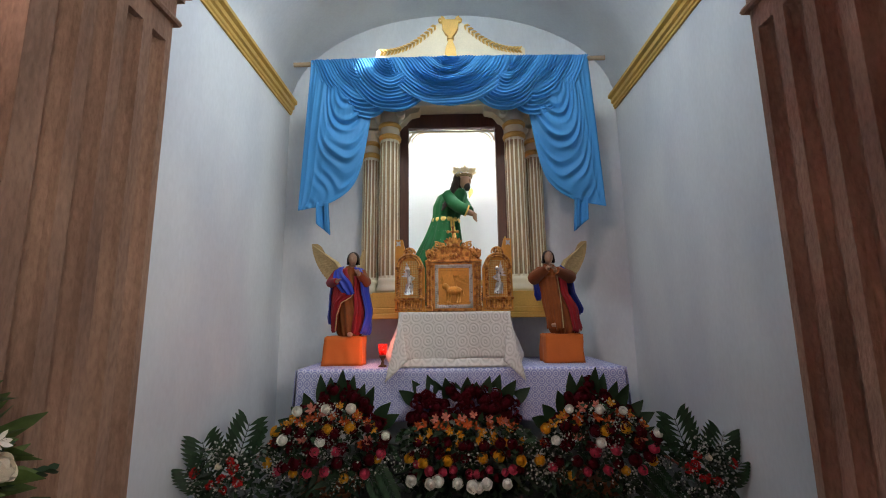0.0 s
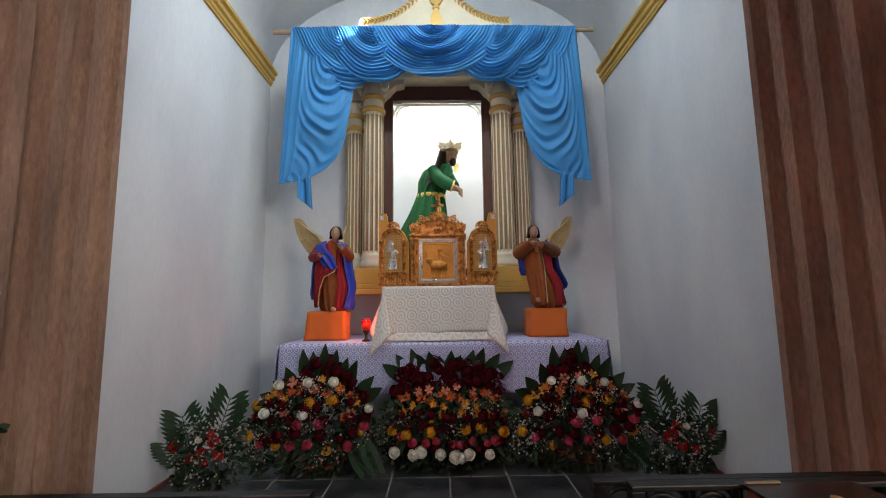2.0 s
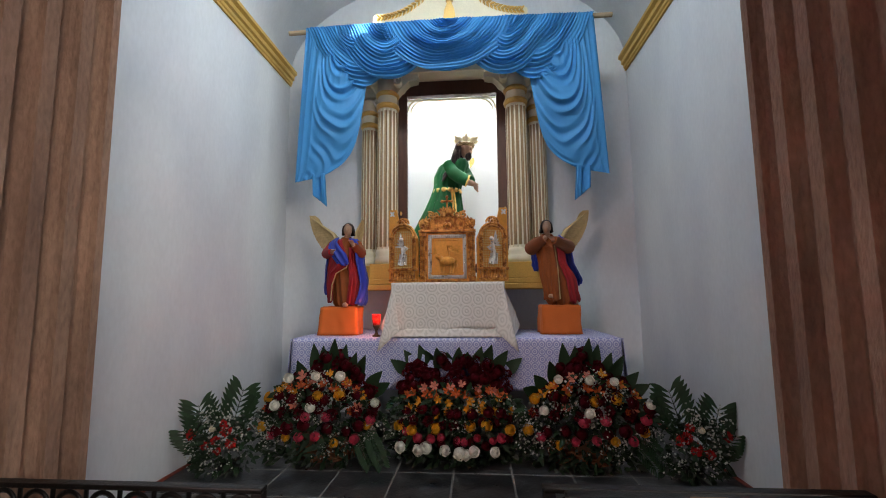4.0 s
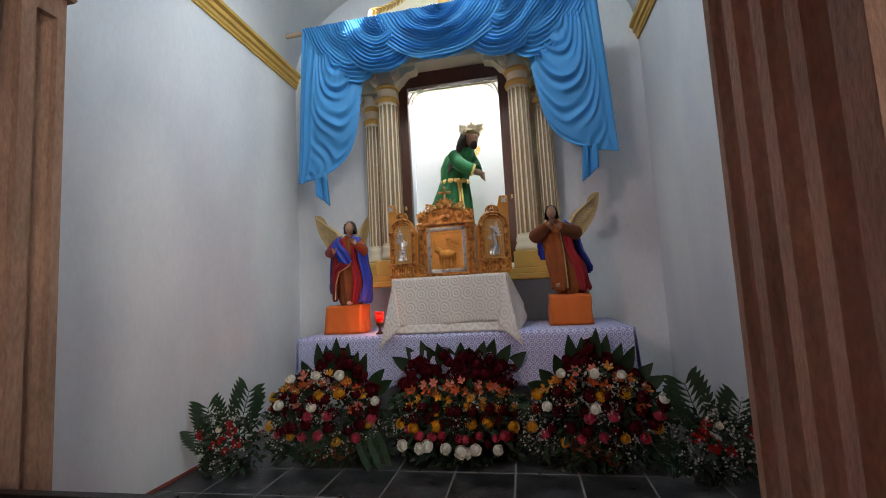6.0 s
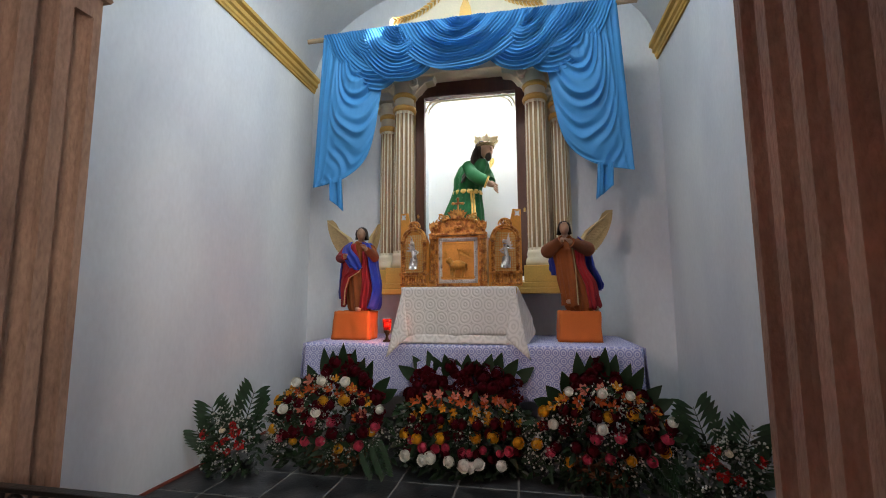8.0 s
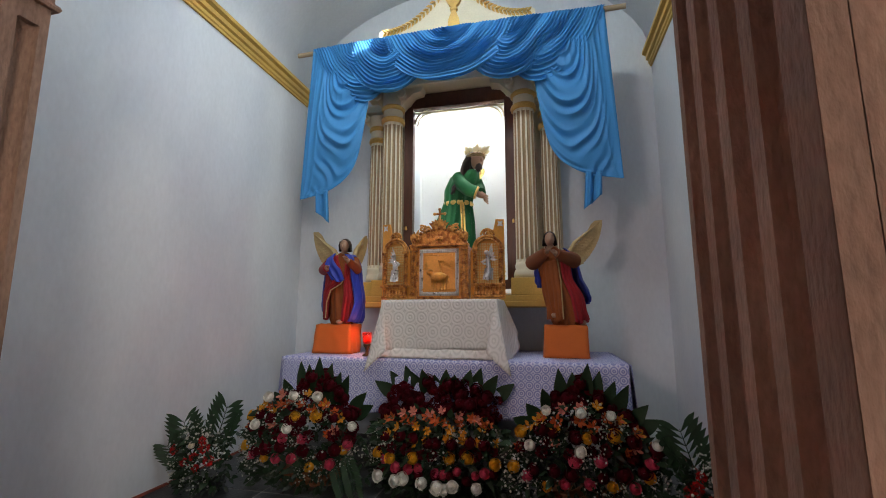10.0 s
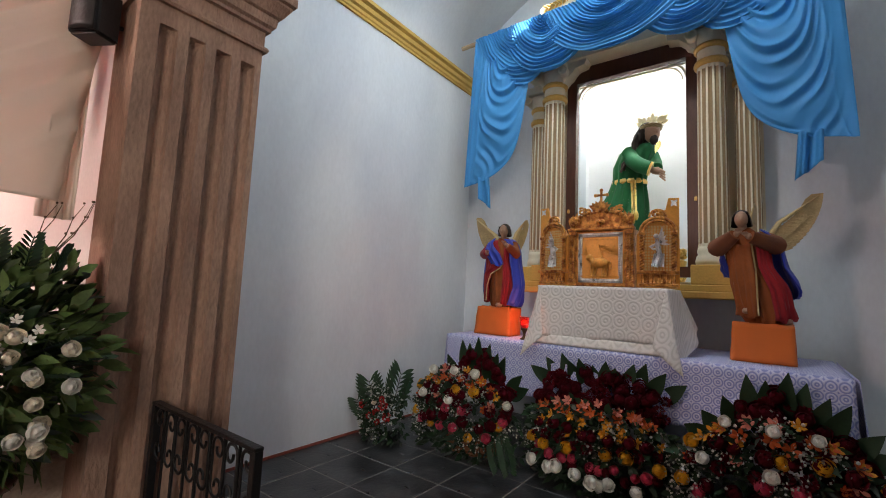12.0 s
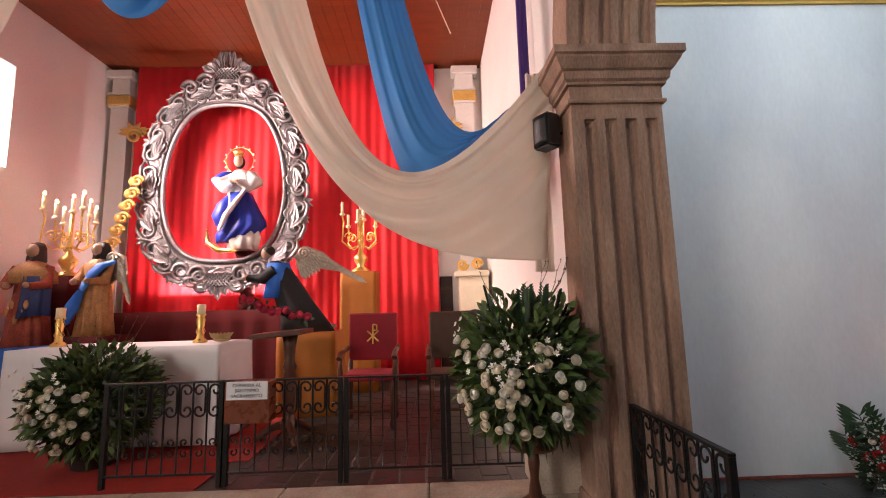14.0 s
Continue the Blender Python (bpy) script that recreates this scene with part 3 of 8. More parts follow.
box(bm, -0.94, 0.156, 5.352, 5.356, 1.802, 3.90)
gl = bpy.data.materials.new("clear_glass")
gl.use_nodes = True
gb = gl.node_tree.nodes["Principled BSDF"]
gb.inputs["Base Color"].default_value, gb.inputs["Roughness"].default_value, gb.inputs["Transmission Weight"].default_value, gb.inputs["IOR"].default_value = (1, 1, 1, 1), 0.0, 1.0, 1.05
pane = part("pane", bm, gl, window, "clear glass pane")
pane.visible_shadow = False
bm = bmesh.new()
for s in (-1, 1):
    pts = [(-0.392 + s * (0.545 - 0.16 * (1 - math.cos(a))), 5.385, 3.74 + 0.16 * math.sin(a)) for a in (math.pi / 2 * i / 8 for i in range(9))]
    tube(bm, pts, 0.012, 6)
    tube(bm, [(p[0] - s * 0.03, p[1], p[2] - 0.03) for p in pts], 0.008, 6)
tube(bm, [(-0.94, 5.385, 3.88), (0.156, 5.385, 3.88)], 0.012, 6)
part("inner_moulding", bm, CREAM(), window, "white inner corner moulding")
for q, lab in (((-1.015, 5.30, 2.42), "small brass padlock"), ((0.235, 5.30, 2.45), "small brass latch")):
    bm = bmesh.new()
    box(bm, q[0] - 0.012, q[0] + 0.012, q[1] - 0.012, q[1] + 0.01, q[2] - 0.02, q[2] + 0.015, 0.003)
    tube(bm, scroll((q[0], q[1], q[2] + 0.015), 0.009, 0.009, 0, 0.5, (1, 0, 0), (0, 0, 1), 8), 0.003, 5)
    part("lock", bm, GOLDP(), window, lab)

# ---- statues ----
SKIN = mat("painted_skin", (0.42, 0.25, 0.165), 0.45, vary=0.12, scale=20, bump=0.05)
HAIR = mat("dark_brown_hair", (0.035, 0.02, 0.014), 0.6, vary=0.4, scale=30, fine=120, bump=0.6)
GREENV = mat("green_velvet", (0.005, 0.13, 0.033), 0.7, vary=0.25, scale=6, fine=200, bump=0.08, sheen=0.06)
GOLDM = mat("gold_metal", (0.85, 0.58, 0.18), 0.3, 0.9, vary=0.2, scale=12, bump=0.1)
RUST = mat("rust_velvet", (0.27, 0.068, 0.010), 0.85, vary=0.35, scale=8, fine=200, bump=0.1, sheen=0.06)
DRED = mat("deep_red_velvet", (0.30, 0.006, 0.012), 0.85, vary=0.3, scale=8, fine=200, bump=0.08, sheen=0.06)
ROYAL = mat("royal_blue_satin", (0.012, 0.034, 0.36), 0.45, vary=0.25, scale=6, fine=200, bump=0.05, sheen=0.05)
WING = mat("pale_gold_wing", (0.46, 0.33, 0.15), 0.5, 0.15, vary=0.25, scale=20, fine=90, bump=0.3)
ORANGEC = mat("orange_cloth", (0.62, 0.14, 0.015), 0.75, vary=0.12, scale=5, fine=250, bump=0.08, sheen=0.05)

# robed figure in the case, bowed, wrists together
bm = bmesh.new()
B = (-0.48, 5.80)
loft(bm, [(B[0] - 0.20, B[1], 1.66, 0.42, 0.32), (B[0] - 0.16, B[1], 2.0, 0.37, 0.29), (B[0] - 0.11, B[1], 2.3, 0.30, 0.25), (B[0] - 0.05, B[1], 2.55, 0.235, 0.2),
          (B[0] - 0.02, B[1], 2.74, 0.19, 0.165), (B[0] + 0.0, B[1] - 0.01, 2.84, 0.175, 0.15), (B[0] + 0.03, B[1] - 0.02, 2.98, 0.2, 0.17), (B[0] + 0.09, B[1] - 0.04, 3.12, 0.195, 0.17), (B[0] + 0.15, B[1] - 0.05, 3.2, 0.12, 0.12)], 72, 0, 13, 0.13)
tube(bm, [(B[0] + 0.02, B[1] - 0.14, 3.12), (B[0] + 0.09, B[1] - 0.25, 2.98), (B[0] + 0.17, B[1] - 0.28, 2.91), (B[0] + 0.265, B[1] - 0.26, 2.87)], [0.075, 0.08, 0.08, 0.075], 12, 0)
tube(bm, [(B[0] + 0.22, B[1] + 0.08, 3.12), (B[0] + 0.27, B[1] - 0.02, 2.99), (B[0] + 0.30, B[1] - 0.13, 2.90)], [0.07, 0.072, 0.068], 12, 0)
tube(bm, [(B[0] + 0.258, B[1] - 0.26, 2.873), (B[0] + 0.278, B[1] - 0.257, 2.865)], 0.079, 12, 3)
for q in range(2):
    tube(bm, [(B[0] + 0.27, B[1] - 0.25 + 0.1 * q, 2.87), (B[0] + 0.32, B[1] - 0.22 + 0.05 * q, 2.84 + 0.03 * q), (B[0] + 0.37, B[1] - 0.20 + 0.04 * q, 2.82 + 0.03 * q)], [0.035, 0.036, 0.02], 8, 1)
    for k in range(4):
        tube(bm, [(B[0] + 0.35, B[1] - 0.23 + 0.04 * q, 2.85 - 0.02 * k), (B[0] + 0.40, B[1] - 0.21 + 0.03 * q, 2.83 - 0.03 * k)], 0.009, 5, 1)
lathe(bm, [(0.19, 2.765), (0.196, 2.79), (0.19, 2.82)], 28, (B[0] - 0.005, B[1], 0), 3, wave=lambda a, k: 1.0 - 0.12 * abs(math.sin(a)))
for k in range(2):
    tube(bm, [(B[0] + 0.06 + 0.03 * k, B[1] - 0.18, 2.78), (B[0] + 0.08 + 0.03 * k, B[1] - 0.22, 2.6), (B[0] + 0.09 + 0.035 * k, B[1] - 0.26, 2.34 + 0.05 * k)], 0.014, 6, 3)
    ball(bm, (B[0] + 0.09 + 0.035 * k, B[1] - 0.26, 2.32 + 0.05 * k), 0.028, 8, 3, (1, 1, 2.0))
H = Vector((B[0] + 0.245, B[1] - 0.10, 3.32))
ball(bm, H + Vector((0.012, -0.014, 0)), 0.094, 16, 1, (0.9, 1.0, 1.2))
ball(bm, H + Vector((0.04, -0.055, -0.10)), 0.05, 10, 2, (0.9, 0.9, 1.2))
ball(bm, H + Vector((0.075, -0.07, -0.01)), 0.022, 6, 1, (1, 1, 1.3))
ball(bm, H + Vector((-0.05, 0.035, 0.025)), 0.104, 12, 2, (0.95, 1.0, 1.1))
rr = random.Random(3)
for k in range(16):
    o = Vector((-0.06 - 0.02 * rr.random(), -0.09 + 0.012 * k, 0.02))
    pts = [H + o + Vector((-0.035 * j - 0.03 * math.sin(j * 1.3 + k), 0.02 * math.cos(j * 1.7 + k), -0.075 * j)) for j in range(7)]
    tube(bm, pts, [0.03, 0.034, 0.034, 0.03, 0.028, 0.022, 0.008], 6, 2)
for k in range(3):
    tube(bm, [H + Vector((0.106 * math.cos(a), 0.106 * math.sin(a), 0.055 + 0.016 * math.sin(5 * a + 2.1 * k))) for a in (2 * math.pi * i / 36 for i in range(37))], 0.010, 5, 4)
for k in range(14):
    a = 2 * math.pi * k / 14
    tube(bm, [H + Vector((0.10 * math.cos(a), 0.10 * math.sin(a), 0.06)), H + Vector((0.135 * math.cos(a + 0.2), 0.135 * math.sin(a + 0.2), 0.075 + 0.02 * (k % 2)))], [0.006, 0.002], 4, 4)
for a0, dx in ((-0.60, -0.05), (0.10, 0.0), (0.80, 0.05)):
    for j in range(-1, 2):
        p = H + Vector((dx, 0.01 * abs(j), 0.075))
        ln = 0.17 - 0.03 * abs(j)
        blade(bm, p, p + Vector((math.sin(a0 + j * 0.34) * ln, 0.02, math.cos(a0 + j * 0.34) * ln)), 0.05, (0, -1, 0), 5, 0.1, 5, 0, 0.6)
blade(bm, H + Vector((0.10, -0.06, -0.12)), H + Vector((0.06, -0.10, -0.27)), 0.06, (0, -1, 0), 3, 0.1)
part("robed_statue", bm, [GREENV, SKIN, HAIR, GOLDM, mat("dull_gilt_thorns", (0.30, 0.22, 0.10), 0.5, 0.4, vary=0.3, scale=20), mat("pale_gilt", (0.86, 0.74, 0.46), 0.35, 0.6, vary=0.1, scale=20)], None, "bowed statue in a green velvet robe with gold crown and cord", category="statue")
bm = bmesh.new()
box(bm, -1.1, 0.3, 5.45, 6.4, NZ0 - 0.1, 1.658)
structure("niche_floor", bm, CREAM(), "white floor of the display niche", "niche")
bm = bmesh.new()
lathe(bm, [(0.05, 1.66), (0.075, 1.72), (0.06, 1.80), (0.075, 1.88), (0.04, 1.9)], 16, (0.03, 5.7, 0))
for k in range(14):
    ball(bm, (0.03 + 0.05 * math.cos(k * 2.4), 5.7 + 0.05 * math.sin(k * 2.4), 1.93 + 0.03 * (k % 3)), 0.028, 6)
part("gold_vase", bm, GOLDM, None, "small gold vase of flowers inside the case", category="vase")


def wrap(bm, rings, a0, a1, mi, folds, amp, n=30, hem=0.0):
    """A mantle: part of a ring of cloth from angle a0 to a1, open in front."""
    R = []
    for k, (x, y, z, rx, ry) in enumerate(rings):
        row = []
        for i in range(n + 1):
            a = a0 + (a1 - a0) * i / n
            f = 1 + amp * (0.3 + 0.7 * k / (len(rings) - 1)) * (2 * abs(math.sin(folds * a * 0.5 + 0.4 * k)) - 1)
            row.append(bm.verts.new((x + rx * f * math.cos(a), y + ry * f * math.sin(a), z + hem * math.sin(a * 2) * k / (len(rings) - 1))))
        R.append(row)
    fs = []
    for p, q in zip(R, R[1:]):
        for i in range(n):
            f = bm.faces.new((p[i], p[i + 1], q[i + 1], q[i]))
            f.material_index, f.smooth = mi, True
            fs.append(f)
    bm.normal_update()
    bmesh.ops.solidify(bm, geom=fs, thickness=0.008)
    return bm


def angel(name, label, at, spine, drapes, cord, arms, head, feet, WT):
    """Winged statue in layered cloth. spine: rings (height, dx, dy, rx, ry); drapes: cloths over it, each with its edges as (height, first angle, last angle)."""
    bm = bmesh.new()
    O = Vector(at)

    def ring(h):
        for p, q in zip(spine, spine[1:]):
            if h <= q[0]:
                t = max(0.0, (h - p[0]) / (q[0] - p[0]))
                return [a + (b - a) * t for a, b in zip(p[1:], q[1:])]
        return list(spine[-1][1:])

    def surf(a, h, off):
        cx, cy, rx, ry = ring(h)
        return O + Vector((cx + (rx + off) * math.cos(radians(a)), cy + (ry + off) * math.sin(radians(a)), h))

    def robe(u, v):
        h = 0.735 * v
        f = 0.016 * (1 - v) ** 0.5 * (crest(10.5 * math.pi * u + 2.2 * v + 0.5 * math.sin(9 * u)) + 0.6 * math.sin(17 * u + 3 * v))
        return surf(360 * u, h, f)
    sheet(bm, robe, 84, 24, 0)
    for mi, off, folds, seed, edges in drapes:
        def cloth(u, v, off=off, folds=folds, seed=seed, edges=edges):
            k = v * (len(edges) - 1)
            i = min(int(k), len(edges) - 2)
            t = k - i
            h, a0, a1 = [p + (q - p) * t for p, q in zip(edges[i], edges[i + 1])]
            a = a0 + (a1 - a0) * u
            g = 0.3 + 0.7 * v
            f = 0.014 * g * (crest(folds * math.pi * u + 1.1 * v + seed) + 0.7 * math.sin(2.3 * folds * u + 5 * v + seed))
            return surf(a, h + 0.012 * math.sin(7 * u + seed) * v, off * (0.25 + 0.75 * math.sin(math.pi * (0.12 + 0.6 * v))) + f)
        b2 = bmesh.new()
        sheet(b2, cloth, 28, 26, mi, 0.007)
        me = bpy.data.meshes.new("drape")
        b2.to_mesh(me)
        b2.free()
        bm.from_mesh(me)
        bpy.data.meshes.remove(me)
    tube(bm, [surf(a, h, 0.055) for h, a in cord], 0.006, 5, 5)
    for pts, rr, mi in arms:
        pts = [O + Vector(p) for p in pts]
        tube(bm, pts, rr, 12, mi)
        e, d = pts[-1], (pts[-1] - pts[-2]).normalized()
        ball(bm, e + d * 0.015, 0.026, 8, 3, (0.8, 1.2, 1))
        for k in range(4):
            tube(bm, [e + d * 0.02 + Vector((0.010 * (k - 1.5), -0.008, 0)), e + d * 0.058 + Vector((0.014 * (k - 1.5), -0.014, 0.016))], [0.008, 0.005], 5, 3)
    h = O + Vector(head)
    tube(bm, [surf(-90, 0.70, -0.05), h - Vector((0, -0.01, 0.03))], 0.032, 8, 3)
    ball(bm, h + Vector((0, -0.014, 0)), 0.054, 14, 3, (0.86, 0.95, 1.18))
    ball(bm, h + Vector((0, -0.066, -0.006)), 0.009, 6, 3, (0.8, 1.1, 1.7))

    def hair(u, v):
        a = 2 * math.pi * u
        front = max(0.0, -math.sin(a) - 0.35) / 0.65
        low = -0.055 + 0.095 * min(1.0, 1.6 * front)
        th = math.pi / 2 * v
        zz = 0.078 * math.cos(th) if v < 0.62 else 0.078 * math.cos(math.pi / 2 * 0.62) + (low - 0.078 * math.cos(math.pi / 2 * 0.62)) * (v - 0.62) / 0.38
        r = 0.061 * math.sin(min(th, math.pi / 2 * 0.75)) + (0.014 * (v - 0.62) / 0.38 if v > 0.62 else 0) + 0.003 * math.sin(16 * a + 4 * v)
        return h + Vector((r * math.cos(a), 0.014 + r * 1.05 * math.sin(a), zz))
    sheet(bm, hair, 40, 12, 4)
    for p in feet:
        ball(bm, O + Vector(p), 0.035, 8, 3, (0.9, 1.5, 0.7))
    # wings: rows of feathers on a curved leading edge
    for root, tip in WT:
        root, T = O + Vector(root), O + Vector(tip)
        dv = T - root
        out = Vector((dv.x, dv.y, 0)).normalized()
        L0, a0 = dv.length, math.atan2(dv.z, Vector((dv.x, dv.y)).length)
        face = Vector((out.y, -out.x, 0)) if out.x > 0 else Vector((-out.y, out.x, 0))
        for k in range(15):
            t = k / 14
            a = root.lerp(T, 0.02 + 0.50 * t) + Vector((0, 0.004 * k, 0.0))
            an = a0 - (1 - t) * 1.15
            ln = L0 * (0.40 + 0.16 * t)
            e = a + out * math.cos(an) * ln + Vector((0, 0, math.sin(an) * ln))
            blade(bm, a, e, 0.10, face + Vector((0, 0, 0.1)), 5, 0.10, 5, 0, 0.70)
        for k in range(8):
            t = k / 7
            a = root.lerp(T, 0.05 + 0.45 * t) + Vector((0, -0.012, 0.0))
            an = a0 - 0.9 + 0.3 * t
            blade(bm, a, a + out * math.cos(an) * L0 * 0.26 + Vector((0, 0, math.sin(an) * L0 * 0.26)), 0.06, face, 5, 0.12, 4, 0, 0.6)
        lead = [root + Vector((0, 0, -0.05)), root.lerp(T, 0.3) + Vector((0, 0, 0.03)), root.lerp(T, 0.65) + Vector((0, 0, 0.015)), T]
        tube(bm, lead, [0.06, 0.05, 0.028, 0.006], 8, 5, 0.4)
    return part(name, bm, [RUST, DRED, ROYAL, SKIN, HAIR, WING], None, label, category="statue")


def cloth_box(name, label, x0, x1, y0, y1, z0, z1, material, seed):
    """A block wrapped in loose cloth with folds at the corners."""
    bm = bmesh.new()
    cx, cy = (x0 + x1) / 2, (y0 + y1) / 2
    n = 64
    rows = []
    for k in range(9):
        v = k / 8
        ring = []
        for i in range(n):
            a = 2 * math.pi * i / n + math.pi / 4
            c, s_ = math.cos(a), math.sin(a)
            m = max(abs(c), abs(s_))
            px, py = c / m * (x1 - x0) / 2, s_ / m * (y1 - y0) / 2
            f = 1 + (1 - v) * (0.05 + 0.035 * math.sin(a * 5 + seed) + 0.03 * math.sin(a * 11 + seed * 2 + v * 3)) + 0.012 * math.sin(a * 7 + v * 9) + 0.018 * crest(a * 3 + seed + 0.5 * v) * (1.1 - v)
            ring.append(bm.verts.new((cx + px * f, cy + py * f, z0 + (z1 - z0) * v + (0.006 * math.sin(a * 6 + seed) if v > 0.9 else 0))))
        rows.append(ring)
    for a, b in zip(rows, rows[1:]):
        for i in range(n):
            bm.faces.new((a[i], a[(i + 1) % n], b[(i + 1) % n], b[i])).smooth = True
    bm.faces.new(rows[-1])
    bm.faces.new(rows[0][::-1])
    return part(name, bm, material, None, label, category="pedestal")


TT = 1.037
cloth_box("statue_pedestal", "block wrapped in bright orange cloth under a statue", -1.735, -1.35, 4.60, 4.86, TT, 1.325, ORANGEC, 1.0)
cloth_box("statue_pedestal", "block wrapped in bright orange cloth under a leaning statue", 0.535, 0.915, 4.66, 4.96, TT, 1.325, ORANGEC, 2.6)
angel("angel_statue", "winged statue in red, blue and rust velvet on an orange block", (-1.52, 4.735, 1.327),
      [(0, 0.02, -0.02, 0.10, 0.10), (0.05, 0.02, -0.02, 0.13, 0.12), (0.25, 0.02, -0.015, 0.14, 0.13), (0.45, 0, 0, 0.12, 0.11), (0.58, 0, 0, 0.125, 0.105), (0.67, 0, 0, 0.11, 0.09), (0.735, 0.02, -0.02, 0.05, 0.05)],
      [(2, 0.08, 4, 0.4, [(0.70, -230, -170), (0.5, -235, -166), (0.3, -235, -166), (0.12, -230, -170)]),
       (1, 0.05, 6, 1.1, [(0.70, -205, -95), (0.60, -205, -80), (0.46, -205, -62), (0.40, -205, -70), (0.33, -205, -108), (0.2, -205, -122), (0.05, -200, -130)]),
       (1, 0.035, 3, 0.2, [(0.62, -60, -28), (0.3, -64, -28), (0.02, -74, -30)]),
       (2, 0.085, 6, 2.0, [(0.71, -62, 60), (0.6, -46, 80), (0.4, -38, 90), (0.2, -35, 90), (0.02, -50, 80)]),
       (2, 0.075, 3, 0.7, [(0.72, -170, -118), (0.62, -152, -96), (0.54, -132, -74), (0.43, -102, -58)])],
      [(0.45, -62), (0.40, -72), (0.34, -106), (0.22, -122), (0.06, -130)],
      [([(-0.12, -0.02, 0.66), (-0.17, -0.10, 0.55), (-0.09, -0.19, 0.56)], [0.055, 0.055, 0.035], 1), ([(0.13, -0.02, 0.66), (0.19, -0.08, 0.56), (0.14, -0.16, 0.63)], [0.05, 0.058, 0.034], 0)],
      (0.05, -0.075, 0.805), [(0.05, -0.14, 0.02)], [((-0.05, 0.10, 0.66), (-0.46, 0.16, 1.00)), ((0.06, 0.10, 0.66), (0.08, 0.34, 0.97))])
angel("angel_statue", "winged statue in rust and blue velvet with hands raised", (0.72, 4.80, 1.327),
      [(0, 0.02, -0.02, 0.10, 0.10), (0.05, 0.02, -0.02, 0.13, 0.12), (0.25, -0.01, -0.02, 0.135, 0.12), (0.42, -0.06, -0.01, 0.115, 0.11), (0.56, -0.08, -0.01, 0.125, 0.11), (0.66, -0.09, -0.02, 0.11, 0.09), (0.735, -0.10, -0.04, 0.05, 0.05)],
      [(2, 0.06, 3, 0.4, [(0.62, -205, -150), (0.48, -208, -150), (0.36, -205, -160)]),
       (0, 0.04, 5, 0.9, [(0.60, -160, -78), (0.4, -165, -82), (0.2, -165, -95), (0.04, -160, -100)]),
       (1, 0.05, 4, 1.6, [(0.64, -66, -26), (0.45, -70, -24), (0.25, -66, -8), (0.02, -66, 10)]),
       (2, 0.115, 5, 2.2, [(0.71, -40, 80), (0.6, -26, 100), (0.42, -22, 100), (0.28, -14, 95), (0.20, 0, 80)])],
      [(0.60, -78), (0.4, -80), (0.2, -95), (0.06, -100)],
      [([(-0.18, 0.0, 0.66), (-0.27, -0.10, 0.58), (-0.15, -0.18, 0.67)], [0.06, 0.072, 0.045], 0), ([(0.02, 0.0, 0.66), (0.10, -0.10, 0.59), (-0.05, -0.18, 0.65)], [0.06, 0.072, 0.045], 0)],
      (-0.11, -0.10, 0.80), [(0.16, -0.08, 0.025), (-0.09, -0.12, 0.09)], [((0.02, 0.10, 0.66), (0.38, 0.16, 1.00)), ((-0.08, 0.10, 0.68), (-0.03, 0.36, 1.00))])

# ---- altar table with lace ----
def lace(name, thread, under, scale, r_in, r_out):
    """Net of round motifs over an underlay: thread where a motif's rings and rays run."""
    m = bpy.data.materials.new(name)
    m.use_nodes = True
    nt = m.node_tree
    L = nt.links.new
    b = nt.nodes["Principled BSDF"]
    tc = nt.nodes.new("ShaderNodeTexCoord")
    sep = nt.nodes.new("ShaderNodeSeparateXYZ")
    L(tc.outputs["Object"], sep.inputs[0])
    comb = nt.nodes.new("ShaderNodeCombineXYZ")
    yz = nt.nodes.new("ShaderNodeMath")
    yz.operation = "SUBTRACT"
    L(sep.outputs[2], yz.inputs[0]), L(sep.outputs[1], yz.inputs[1])
    L(sep.outputs[0], comb.inputs[0]), L(yz.outputs[0], comb.inputs[1])
    vo = nt.nodes.new("ShaderNodeTexVoronoi")
    vo.voronoi_dimensions = "2D"
    vo.inputs["Scale"].default_value, vo.inputs["Randomness"].default_value = scale, 0.0
    L(comb.outputs[0], vo.inputs["Vector"])
    wv = nt.nodes.new("ShaderNodeMath")
    wv.operation = "PINGPONG"
    wv.inputs[1].default_value = r_in
    L(vo.outputs["Distance"], wv.inputs[0])
    mr = nt.nodes.new("ShaderNodeMapRange")
    mr.inputs[1].default_value, mr.inputs[2].default_value = r_in * 0.3, r_in * r_out
    L(wv.outputs[0], mr.inputs[0])
    no = nt.nodes.new("ShaderNodeTexNoise")
    no.inputs["Scale"].default_value, no.inputs["Detail"].default_value = 90, 4
    L(tc.outputs["Object"], no.inputs[0])
    mu = nt.nodes.new("ShaderNodeMath")
    mu.operation = "MULTIPLY_ADD"
    mu.inputs[1].default_value, mu.inputs[2].default_value = 0.5, -0.25
    L(no.outputs[0], mu.inputs[0])
    ad = nt.nodes.new("ShaderNodeMath")
    ad.use_clamp = True
    L(mr.outputs[0], ad.inputs[0]), L(mu.outputs[0], ad.inputs[1])
    mx = nt.nodes.new("ShaderNodeMix")
    mx.data_type = "RGBA"
    mx.inputs[6].default_value, mx.inputs[7].default_value = (*thread, 1), (*under, 1)
    L(ad.outputs[0], mx.inputs[0]), L(mx.outputs[2], b.inputs["Base Color"])
    b.inputs["Roughness"].default_value = 0.85
    bp = nt.nodes.new("ShaderNodeBump")
    bp.inputs["Strength"].default_value, bp.inputs["Distance"].default_value = 0.5, 0.004
    bp.invert = True
    L(ad.outputs[0], bp.inputs["Height"]), L(bp.outputs[0], b.inputs["Normal"])
    return m


